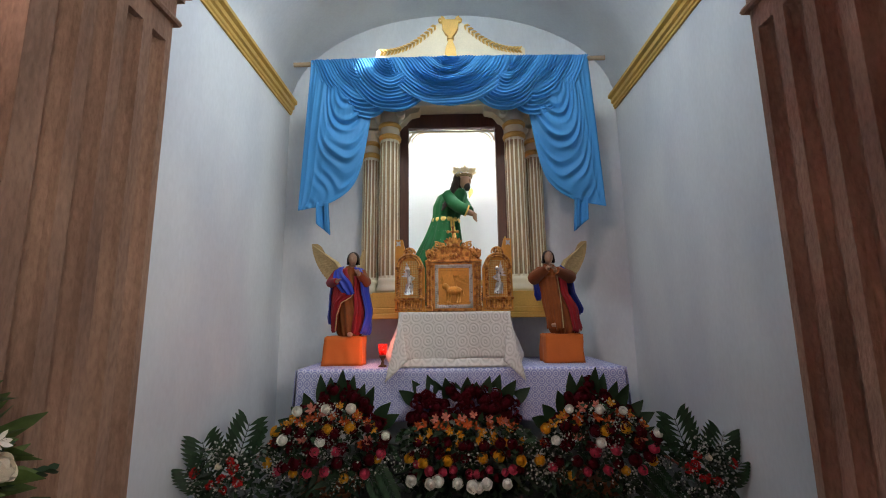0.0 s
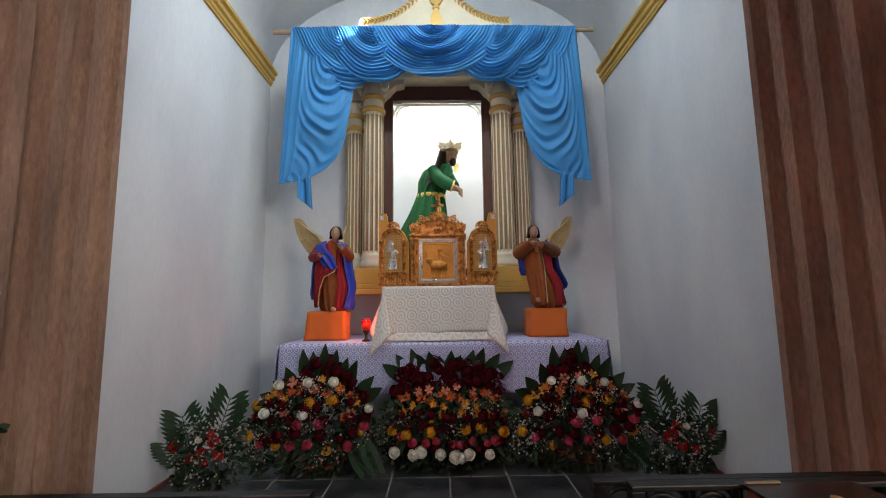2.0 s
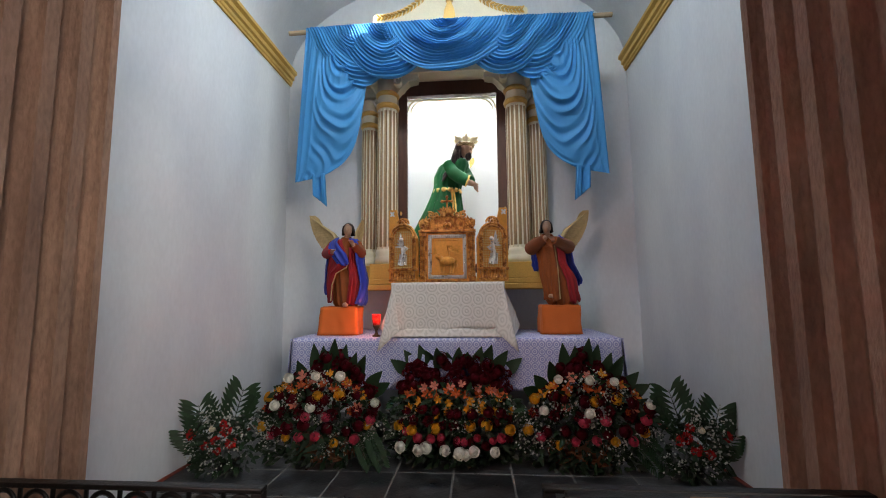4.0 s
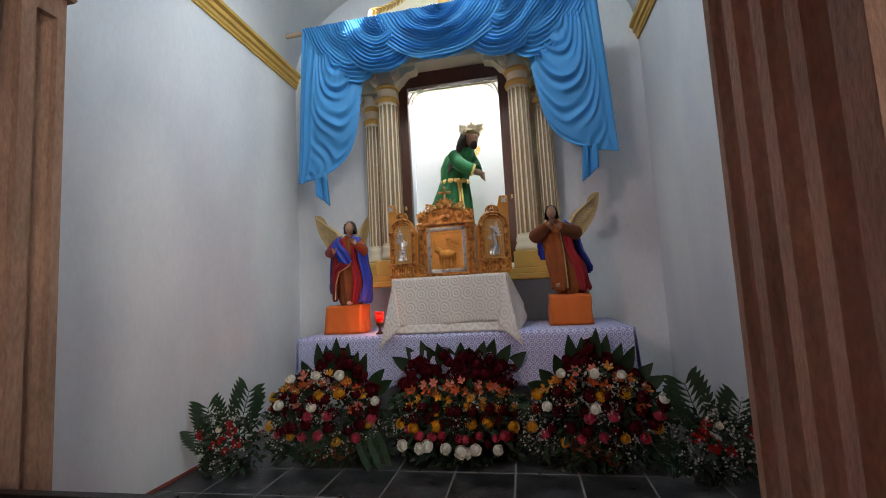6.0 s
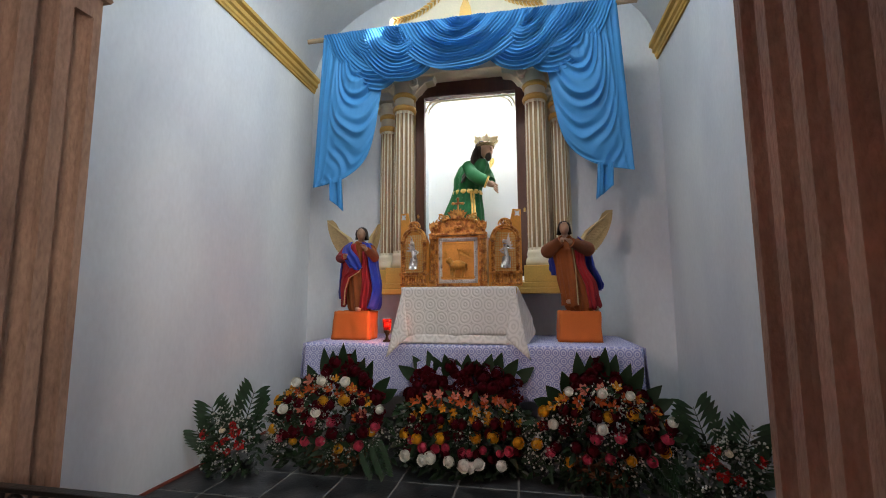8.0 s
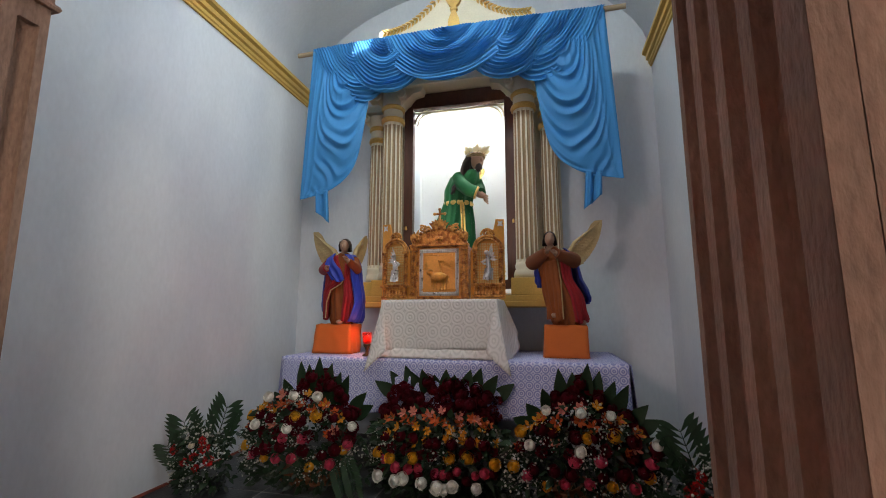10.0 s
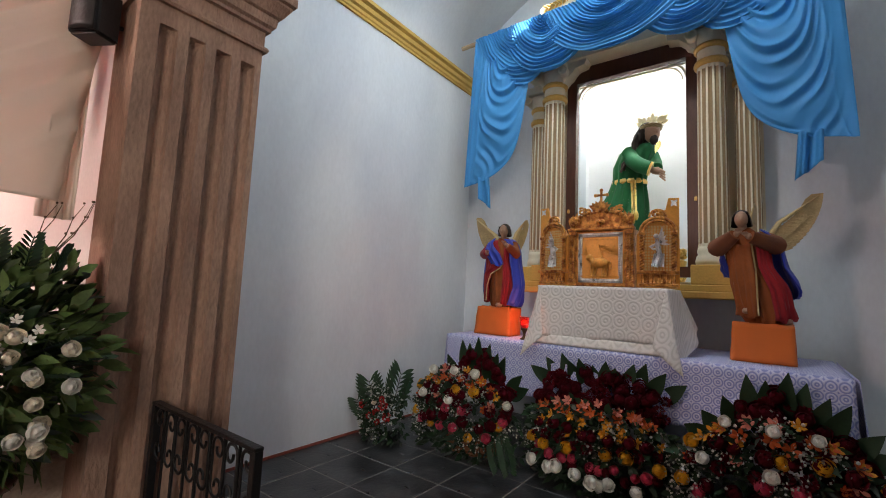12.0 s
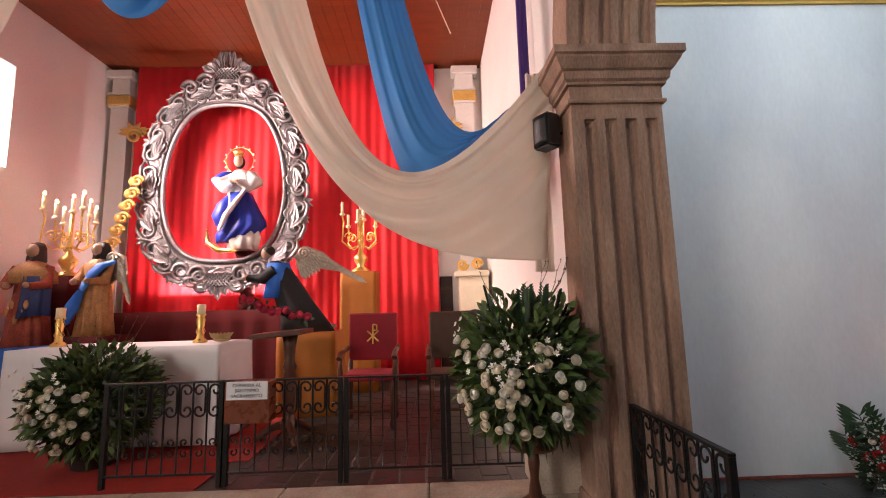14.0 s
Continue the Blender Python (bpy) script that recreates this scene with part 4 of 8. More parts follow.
LACE = lace("white_lace_over_lavender", (0.66, 0.67, 0.86), (0.30, 0.33, 0.64), 15.0, 0.14, 0.72)
CROCHET = lace("cream_crochet", (0.82, 0.78, 0.73), (0.69, 0.65, 0.60), 9.0, 0.13, 0.90)
table = thing("altar_table", "long altar table dressed in white lace over lavender cloth", "table")
bm = bmesh.new()
box(bm, -1.88, 1.16, 4.35, 5.44, 0.97, 1.012, 0.006)
part("tabletop", bm, WOOD(), table)
for lx in (-1.8, 1.08):
    for ly in (4.42, 5.37):
        bm = bmesh.new()
        box(bm, lx - 0.04, lx + 0.04, ly - 0.04, ly + 0.04, 0.0, 0.97, 0.006)
        part("leg", bm, WOOD(), table)
cloth = thing("tablecloth", "white lace tablecloth over lavender cloth on the altar table", "tablecloth")


def cloth_profile(u, v):
    # u runs along the table, v from the back edge over the front down to the hem
    x = -1.90 + 3.08 * u
    if v < 0.45:
        return (x, 5.46 - (5.46 - 4.33) * v / 0.45, 1.029)
    w = (v - 0.45) / 0.55
    a = min(1, w / 0.06)
    return (x + 0.03 * math.sin(u * 40) * w * 0.4, 4.325 - 0.012 * a - (0.012 + 0.014 * math.sin(u * 31 + 1)) * w, 1.029 - 0.47 * w)


bm = bmesh.new()
sheet(bm, cloth_profile, 90, 40, 0, 0.003)
part("top_and_front", bm, LACE, cloth)
for sx, x in ((-1, -1.905), (1, 1.185)):
    bm = bmesh.new()
    sheet(bm, lambda u, v: (x + sx * (0.015 + 0.10 * v * (0.3 + u) + 0.02 * math.sin(u * 14) * v), 4.32 + 1.13 * u, 1.027 - 0.47 * v), 30, 12, 0, 0.003)
    part("side_fall", bm, LACE, cloth)

stand = thing("tabernacle_stand", "raised stand covered by a cream crochet cloth", "stand")
bm = bmesh.new()
box(bm, -0.93, 0.12, 4.44, 4.95, TT, 1.555, 0.006)
part("block", bm, WHITEC(), stand)
cover = thing("crochet_cloth", "cream crochet cloth with round motifs draped over the stand", "cloth")
bm = bmesh.new()
sheet(bm, lambda u, v: (-0.95 + 1.09 * u, 4.42 + 0.54 * v, 1.561 + 0.001 * math.sin(20 * u + 9 * v)), 20, 10, 0, 0.003)
part("top", bm, CROCHET, cover)
bm = bmesh.new()
sheet(bm, lambda u, v: (-0.95 + 1.09 * u + (u - 0.5) * 0.03 * v, 4.42 - 0.012 - 0.035 * v - 0.012 * math.sin(u * 17) * v, 1.561 - 0.45 * v - 0.012 * math.sin(u * 6) * v), 40, 16, 0, 0.003)
part("front_fall", bm, CROCHET, cover)
bm = bmesh.new()
sheet(bm, lambda u, v: (-0.955 + 1.10 * u, 4.368 - 0.035 * v + 0.004 * math.sin(u * 25), 1.118 - 0.078 * v), 30, 4, 0, 0.003)
part("hem", bm, CROCHET, cover)
for sx, xe in ((-1, -0.955), (1, 0.145)):
    bm = bmesh.new()
    sheet(bm, lambda u, v: (xe + sx * (0.02 * v + 0.13 * v * math.sin(math.pi * min(1, u * 1.3) * 0.5) + 0.014 * math.sin(u * 12) * v), 4.41 - 0.06 * v * (1 - u) + 0.52 * u * (1 - 0.15 * v),
                            1.561 - (0.66 - 0.34 * u - 0.22 * max(0, 0.25 - u)) * v), 16, 16, 0, 0.003)
    part("corner_fall", bm, CROCHET, cover)
    bm = bmesh.new()
    sheet(bm, lambda u, v: (xe - sx * 0.02 + sx * (0.02 * v + 0.11 * u * v) - sx * (1 - u) * 0.10 * v, 4.405 - 0.115 * v - 0.02 * math.sin(math.pi * u) * v, 1.561 - (0.46 + 0.19 * u) * v), 10, 16, 0, 0.003)
    part("corner_fall", bm, CROCHET, cover)

# ---- tabernacle triptych ----
# the gold's dark second colour paints in shade of the carving's crevices
TGOLD = mat("carved_gold_wood", (0.70, 0.32, 0.075), 0.32, 0.5, vary=0.4, scale=22, fine=90, bump=0.5, color2=(0.32, 0.10, 0.02), mix_scale=26)
TBOARD = mat("orange_gold_board", (0.74, 0.33, 0.06), 0.4, 0.3, vary=0.15, scale=10, bump=0.1)
SILVER = mat("hammered_silver", (0.68, 0.66, 0.64), 0.3, 0.9, vary=0.3, scale=30, fine=120, bump=0.5)
tab = thing("tabernacle", "carved gold tabernacle with open wings and a silver door border", "tabernacle")
TZ, TY = 1.567, 4.47


def helix(x, y, z0, z1, r, turns, n=40, rr=0.006, ph=0.0):
    return [(x + r * math.cos(2 * math.pi * turns * i / n + ph), y + r * math.sin(2 * math.pi * turns * i / n + ph), z0 + (z1 - z0) * i / n) for i in range(n + 1)]


c = -0.405
bm = bmesh.new()
box(bm, c - 0.275, c + 0.275, TY, TY + 0.32, TZ, TZ + 0.50, 0.006)
arc = [(c + 0.27 * math.cos(a), TZ + 0.50 + 0.17 * math.sin(a)) for a in (math.pi * i / 14 for i in range(15))]
prism(bm, arc, TY, TY + 0.06)
part("body", bm, TGOLD, tab)
for s in (-1, 1):
    for dx in (0.235, 0.262):
        bm = bmesh.new()
        tube(bm, [(c + s * dx, TY - 0.012, TZ + 0.05), (c + s * dx, TY - 0.012, TZ + 0.45)], 0.011, 8)
        for ph in (0, math.pi):
            tube(bm, helix(c + s * dx, TY - 0.012, TZ + 0.05, TZ + 0.45, 0.011, 9, 90, ph=ph), 0.006, 5)
        part("twisted_column", bm, TGOLD, tab)
    for z0, z1 in ((0.0, 0.05), (0.45, 0.49)):
        bm = bmesh.new()
        box(bm, c + s * 0.248 - 0.034, c + s * 0.248 + 0.034, TY - 0.034, TY, TZ + z0, TZ + z1, 0.005)
        part("column_block", bm, TGOLD, tab)
bm = bmesh.new()
box(bm, c - 0.285, c + 0.285, TY - 0.04, TY + 0.02, TZ + 0.49, TZ + 0.512, 0.004)
part("cornice", bm, TGOLD, tab)
bm = bmesh.new()
for i in range(17):
    a = math.pi * i / 16
    p = Vector((c + 0.255 * math.cos(a), TY - 0.015, TZ + 0.51 + 0.155 * math.sin(a)))
    ball(bm, p, 0.020, 8)
for k in range(5):
    a = math.pi * (k + 0.5) / 5
    for s in (-1, 1):
        tube(bm, scroll((c + 0.235 * math.cos(a) + 0.035 * s * math.sin(a), TY - 0.015, TZ + 0.535 + 0.165 * math.sin(a)), 0.034, 0.006, a, 1.3 * s, (1, 0, 0), (0, 0, 1)), 0.010, 6)
for s in (-1, 1):
    for q in range(3):
        blade(bm, (c + s * 0.24, TY - 0.015, TZ + 0.52), (c + s * (0.20 + 0.04 * q), TY - 0.02, TZ + 0.66 - 0.02 * q), 0.045, (0, -1, 0), 0, 0.2)
    ball(bm, (c + s * 0.25, TY - 0.01, TZ + 0.58), 0.03, 8, 0, (1, 0.7, 1.6))
for q in range(7):
    a = math.pi * (0.2 + 0.6 * q / 6)
    blade(bm, (c, TY - 0.02, TZ + 0.66), (c + 0.12 * math.cos(a), TY - 0.03, TZ + 0.66 + 0.095 * math.sin(a)), 0.05, (0, -1, 0), 0, 0.25)
ball(bm, (c, TY - 0.02, TZ + 0.70), 0.03, 10, 0, (1, 0.6, 1))
part("pediment_carving", bm, TGOLD, tab)
bm = bmesh.new()
ball(bm, (c - 0.018, TY - 0.012, TZ + 0.565), 0.025, 8, 0, (1, 0.6, 1))
ball(bm, (c + 0.018, TY - 0.012, TZ + 0.565), 0.025, 8, 0, (1, 0.6, 1))
tube(bm, [(c, TY - 0.012, TZ + 0.56), (c, TY - 0.012, TZ + 0.515)], [0.034, 0.004], 8, 0, 0.6)
part("heart_relief", bm, TGOLD, tab)
bm = bmesh.new()
tube(bm, [(c, TY + 0.01, TZ + 0.74), (c, TY + 0.01, TZ + 0.85)], 0.011, 6)
tube(bm, [(c - 0.045, TY + 0.01, TZ + 0.81), (c + 0.045, TY + 0.01, TZ + 0.81)], 0.011, 6)
for p in ((c, TZ + 0.855), (c - 0.05, TZ + 0.81), (c + 0.05, TZ + 0.81)):
    ball(bm, (p[0], TY + 0.01, p[1]), 0.016, 8)
part("cross", bm, TGOLD, tab, "small trefoil cross")
door = part("door", box(bmesh.new(), c - 0.20, c + 0.20, TY - 0.014, TY - 0.001, TZ + 0.02, TZ + 0.475, 0.004), TBOARD, tab, "gold door panel")
bm = bmesh.new()
dz0, dz1, dx = TZ + 0.028, TZ + 0.467, 0.19
for x0, x1, z0, z1 in ((-dx, dx, dz0, dz0 + 0.036), (-dx, dx, dz1 - 0.036, dz1), (-dx, -dx + 0.036, dz0, dz1), (dx - 0.036, dx, dz0, dz1)):
    box(bm, c + x0, c + x1, TY - 0.022, TY - 0.013, z0, z1, 0.003)
for k in range(22):
    z = dz0 + 0.018 + k * (dz1 - dz0 - 0.036) / 21
    for s in (-1, 1):
        ball(bm, (c + s * (dx - 0.018), TY - 0.024, z), 0.010, 6)
for k in range(18):
    for z in (dz0 + 0.018, dz1 - 0.018):
        ball(bm, (c - dx + 0.018 + k * (2 * dx - 0.036) / 17, TY - 0.024, z), 0.010, 6)
part("silver_border", bm, SILVER, door, "silver beaded border")
bm = bmesh.new()
m_ = TY - 0.03
ball(bm, (c, m_, TZ + 0.20), 0.062, 12, 0, (1.35, 0.45, 0.75))
ball(bm, (c - 0.085, m_, TZ + 0.245), 0.032, 10, 0, (1.1, 0.6, 1))
tube(bm, [(c - 0.05, m_, TZ + 0.21), (c - 0.085, m_, TZ + 0.245)], 0.028, 8)
for q in (-0.06, -0.035, 0.035, 0.06):
    tube(bm, [(c + q, m_, TZ + 0.18), (c + q - 0.006, m_, TZ + 0.085)], [0.018, 0.010], 6)
tube(bm, [(c + 0.08, m_, TZ + 0.21), (c + 0.10, m_, TZ + 0.15)], [0.014, 0.006], 6)
tube(bm, [(c + 0.03, m_, TZ + 0.22), (c + 0.0, m_, TZ + 0.36)], 0.006, 6)
for k in range(5):
    blade(bm, (c + 0.0, m_, TZ + 0.33), (c + 0.07 + 0.02 * k, m_ - 0.004, TZ + 0.36 - 0.025 * k), 0.03, (0, -1, 0), 0, 0.2)
for s in (-1, 1):
    for k in range(6):
        blade(bm, (c + s * 0.12, m_ + 0.008, TZ + 0.27), (c + s * (0.10 + 0.012 * k), m_, TZ + 0.37 - 0.03 * abs(k - 2)), 0.018, (0, -1, 0), 0, 0.2)
        blade(bm, (c + s * 0.03 * k, m_ + 0.01, TZ + 0.075), (c + s * (0.03 * k + 0.03), m_ + 0.004, TZ + 0.085 + 0.01 * (k % 2)), 0.018, (0, -1, 0), 0, 0.2)
box(bm, c - 0.13, c + 0.13, TY - 0.02, TY - 0.012, TZ + 0.405, TZ + 0.42, 0.002)
part("animal_relief", bm, mat("bright_gold_relief", (0.72, 0.34, 0.07), 0.32, 0.6, vary=0.25, scale=25, bump=0.2), door, "gold relief of a standing animal")


def tab_wing(s):
    """A hinged side wing, turned a little forward; s is its side."""
    hinge = Matrix.Translation((c + s * 0.292, TY + 0.02, TZ)) @ Matrix.Rotation(s * radians(14), 4, "Z")
    w = 0.285

    def put(bm):
        bmesh.ops.transform(bm, matrix=hinge @ Matrix.Diagonal((1.12, 1, 1.08, 1)), verts=bm.verts[:])
        return bm
    X = lambda q: s * q
    bm = bmesh.new()
    o = [(0, 0), (w, 0), (w, 0.69), (w - 0.07, 0.69), (w - 0.09, 0.60), (w - 0.13, 0.585), (w - 0.19, 0.53), (0.03, 0.47), (0, 0.40)]
    o = [(X(a), b) for a, b in o]
    prism(bm, o, -0.008, 0.012)
    wing = part("wing", put(bm), TBOARD, tab, "orange-gold board of a side wing")
    cxw = w / 2
    bm = bmesh.new()
    for sg in (-1, 1):
        tube(bm, [(X(cxw + sg * 0.105), -0.02, 0.13), (X(cxw + sg * 0.105), -0.02, 0.40)], 0.013, 8)
        for ph in (0, math.pi):
            tube(bm, helix(X(cxw + sg * 0.105), -0.02, 0.13, 0.40, 0.013, 6, 60, ph=ph), 0.007, 5)
        box(bm, X(cxw + sg * 0.105) - 0.024, X(cxw + sg * 0.105) + 0.024, -0.042, -0.004, 0.40, 0.425, 0.004)
    for r, t in ((0.118, 0.013), (0.095, 0.010)):
        tube(bm, [(X(cxw) + r * math.cos(a), -0.02, 0.42 + r * math.sin(a)) for a in (math.pi * i / 14 for i in range(15))], t, 7)
    box(bm, X(cxw) - 0.14, X(cxw) + 0.14, -0.045, -0.006, 0.105, 0.13, 0.004)
    box(bm, X(cxw) - 0.115, X(cxw) + 0.115, -0.035, -0.006, 0.03, 0.105, 0.004)
    box(bm, X(cxw) - 0.13, X(cxw) + 0.13, -0.045, -0.006, 0.008, 0.03, 0.004)
    for k in range(9):
        tube(bm, [(X(cxw) - 0.10 + 0.025 * k, -0.038, 0.035), (X(cxw) - 0.10 + 0.025 * k, -0.038, 0.10)], 0.008, 6)
    for k in range(8):
        a = 2 * math.pi * k / 8
        ball(bm, (X(cxw) + 0.03 * math.cos(a), -0.014, 0.565 + 0.03 * math.sin(a)), 0.014, 6)
    ball(bm, (X(cxw), -0.018, 0.565), 0.016, 6)
    tube(bm, [(X(cxw) + 0.056 * math.cos(a), -0.014, 0.545 + 0.056 * math.sin(a)) for a in (math.pi * i / 10 for i in range(11))], 0.009, 6)
    part("arch_carving", put(bm), TGOLD, wing)
    bm = bmesh.new()
    for i in range(9):
        for j in range(16):
            x, z = X(cxw) - 0.08 + 0.02 * i, 0.14 + 0.022 * j
            if z < 0.40 or (x - X(cxw)) ** 2 + (z - 0.42) ** 2 < 0.0075:
                box(bm, x - 0.007, x + 0.007, -0.012, -0.007, z - 0.008, z + 0.008)
    part("gold_grid", put(bm), mat("pale_gold_checks", (0.75, 0.52, 0.22), 0.35, 0.5, vary=0.2, scale=20), wing)
    bm = bmesh.new()
    q = X(cxw)
    tube(bm, [(q - 0.02, -0.022, 0.16), (q + 0.01, -0.026, 0.24), (q + 0.0, -0.026, 0.32), (q - 0.01, -0.024, 0.37)], [0.045, 0.04, 0.034, 0.018], 10, 0, 0.5)
    ball(bm, (q - 0.012, -0.028, 0.395), 0.02, 8)
    for k in range(5):
        blade(bm, (q + 0.01, -0.022, 0.34), (q + X(0.03 + 0.012 * k), -0.026, 0.47 - 0.035 * k), 0.026, (0, -1, 0), 0, 0.2)
        tube(bm, [(q - 0.04 + 0.018 * k, -0.034, 0.16), (q - 0.02 + 0.014 * k, -0.038, 0.26)], 0.008, 5)
    tube(bm, [(q, -0.03, 0.34), (q - X(0.05), -0.036, 0.31), (q - X(0.02), -0.04, 0.29)], 0.012, 6)
    part("silver_relief", put(bm), SILVER, wing, "silver relief of a winged shape")
    bm = bmesh.new()
    for k in range(4):
        a = math.pi * (0.25 + 0.5 * k)
        blade(bm, (X(w - 0.035), -0.012, 0.65), (X(w - 0.035) + 0.03 * math.cos(a), -0.016, 0.65 + 0.035 * math.sin(a)), 0.022, (0, -1, 0), 0, 0.2)
    part("silver_flower", put(bm), SILVER, wing)


tab_wing(-1)
tab_wing(1)

# ---- votive candle ----
votive = thing("votive_candle", "lit candle in a red glass cup on a dark foot", "candle", (-1.115, 4.47, TT))
bm = bmesh.new()
lathe(bm, [(0.04, 0), (0.042, 0.008), (0.018, 0.022), (0.011, 0.05), (0.02, 0.075), (0.034, 0.095), (0.036, 0.11)], 18)
part("foot", bm, mat("dark_bronze", (0.09, 0.05, 0.025), 0.35, 0.7, vary=0.3, scale=20), votive)
bm = bmesh.new()
lathe(bm, [(0.030, 0.10), (0.040, 0.14), (0.046, 0.215), (0.042, 0.214), (0.036, 0.145), (0.027, 0.108)], 20, cap=False)
cupm = mat("red_glass", (0.9, 0.05, 0.03), 0.1, 0, vary=0.05, bump=0, trans=0.85)
cup = part("cup", bm, cupm, votive, "red glass cup")
cup.visible_shadow = False
bm = bmesh.new()
lathe(bm, [(0.026, 0.112), (0.03, 0.15), (0.028, 0.152)], 14)
part("wax", bm, mat("red_wax", (0.75, 0.12, 0.06), 0.5, vary=0.1, trans=0.2), votive)
bm = bmesh.new()
lathe(bm, [(0.002, 0.155), (0.009, 0.168), (0.007, 0.18), (0.001, 0.198)], 10)
flame = mat("flame", (1.0, 0.42, 0.15), 0.5, vary=0.0, bump=0, emit=40.0)
part("flame", bm, flame, votive, "small yellow flame")
pl = bpy.data.lights.new("candle_lamp", "POINT")
pl.energy, pl.color, pl.shadow_soft_size = 2.4, (1.0, 0.22, 0.12), 0.02
new("candle_lamp", pl).location = (-1.115, 4.47, TT + 0.235)

# ---- blue swagged curtain on its rod ----
RZ, RY = 4.575, 4.915
rod = thing("curtain_rod", "unpainted wooden curtain rod fixed above the retable", "rod")
bm = bmesh.new()
tube(bm, [(-2.30, RY, 4.565), (-0.4, RY, 4.575), (1.46, RY, 4.575)], 0.028, 10)
part("pole", bm, mat("raw_wood", (0.33, 0.24, 0.15), 0.7, vary=0.3, scale=5, bump=0.2, stretch=(1, 8, 8)), rod)
for x in (-1.3, 0.5):
    bm = bmesh.new()
    box(bm, x - 0.02, x + 0.02, RY, 5.12, 4.55, 4.59, 0.004)
    part("bracket", bm, IRON(), rod)
CM = -0.415
curtain = thing("swag_curtain", "bright blue swagged curtain hanging from a wooden rod", "curtain")


def swag(xc, hw, drop, y, n, seed, skew=0.0):
    """A swag whose narrow pleats hang as nested loops from the gathers on the rod."""
    bm = bmesh.new()

    def fn(u, v):
        a = math.pi * u
        r = 0.03 + 0.97 * v
        sn = math.sin(a)
        wob = 0.016 * math.sin(2 * a + seed) + 0.010 * math.sin(5 * a + 3 * seed) + 0.006 * math.sin(9 * a + 7 * r)
        ph = math.pi * n * (r ** 0.9 + 1.5 * wob * r) + seed
        size = 0.72 + 0.28 * math.sin(0.41 * ph + 1.3 * a + seed) + 0.2 * math.sin(0.17 * ph - a)
        rip = crest(ph) * size + 0.5 * math.sin(0.29 * ph + a + seed)
        x = xc - hw * r * math.cos(a) + skew * sn * r
        z = RZ + 0.03 - 0.55 * (RY - y) - (drop - 0.5 * (RY - y)) * r * sn ** (2.3 - 1.0 * r) - 0.005 * rip * sn
        yy = y - 0.03 - 0.10 * sn * math.sin(math.pi * min(1, 0.10 + 0.72 * r)) - 0.021 * rip * (0.5 + 0.5 * sn)
        return (x, yy, z)
    sheet(bm, fn, 56, 300, 0, 0.002)
    part("swag", bm, BLUEC(), curtain)


swag(CM - 1.14, 0.53, 0.79, RY - 0.00, 17, 0.4, skew=0.16)
swag(CM + 1.14, 0.53, 0.79, RY - 0.00, 17, 1.4, skew=-0.16)
swag(CM - 0.72, 0.60, 0.74, RY - 0.05, 19, 2.2, skew=0.08)
swag(CM + 0.72, 0.60, 0.74, RY - 0.05, 19, 3.1, skew=-0.08)
swag(CM, 0.80, 0.70, RY - 0.10, 23, 4.0)


def tail(s, seed):
    """Side fall: pleats run straight down the outer edge; between it and the inner edge cowl folds sag one below another."""
    bm = bmesh.new()

    def fn(u, v):
        outer = CM + s * (1.665 + 0.085 * v)
        inner = CM + s * (0.82 + 0.27 * v + 0.38 * v ** 12)
        x = outer + (inner - outer) * u
        z = RZ + 0.03 - (RZ - 2.70 - 0.05 * u) * v
        # cowl folds: loops one below another, sagging from the pinches on the rod
        px, pz = (x - (CM + s * (1.14 + 0.20 * v))) / 0.40, (4.50 - z) / 1.75
        r = math.sqrt(px * px * 0.50 + pz * pz)
        ph = math.pi * 13 * (r ** 0.9 + 0.03 * math.sin(5 * u + seed) + 0.02 * math.sin(9 * u + 4 * v)) + seed
        w = max(0.0, min(1.0, (u - 0.14 - 0.08 * math.sin(3 * v + seed)) / 0.22))
        fade = min(1.0, 0.3 + 2 * v) * (1 - 0.6 * max(0.0, min(1.0, (v - 0.70) / 0.28)))
        cowl = ((0.45 * crest(ph) + 0.55 * math.cos(2 * ph)) * (0.6 + 0.45 * math.sin(0.8 * ph + 6 * u + seed)) + 0.6 * math.sin(0.45 * ph + 2 * u + seed)) * fade
        fall = crest(u * 24 + 0.7 * v + seed) * (0.7 - 0.3 * v) + 0.4 * math.sin(u * 11 + seed + v)
        k = min(1.0, 5 * (1 - u)) * min(1.0, 5 * u + 0.3)
        rip = (cowl * w + fall * (1 - w) * 0.6) * k
        y = RY - 0.03 - 0.028 * rip - 0.014 * crest(u * 40 + seed) * (1 - v) ** 4 - 0.10 * math.sin(math.pi * u) * math.sin(math.pi * min(1, v * 1.05))
        return (x, y, z - 0.010 * rip * w)
    sheet(bm, fn, 110, 190, 0, 0.003)
    part("side_fall", bm, BLUEC(), curtain)
    bm = bmesh.new()
    sheet(bm, lambda u, v: (CM + s * (1.40 + 0.15 * u - 0.03 * v + 0.02 * u * v), RY - 0.03 - 0.03 * math.sin(u * 9) - 0.01 * math.sin(u * 23), 2.82 - 0.24 * v - 0.14 * v * (1 - u)), 24, 10, 0, 0.003)
    part("tail_end", bm, BLUEC(), curtain)


tail(-1, 0.3)
tail(1, 1.9)

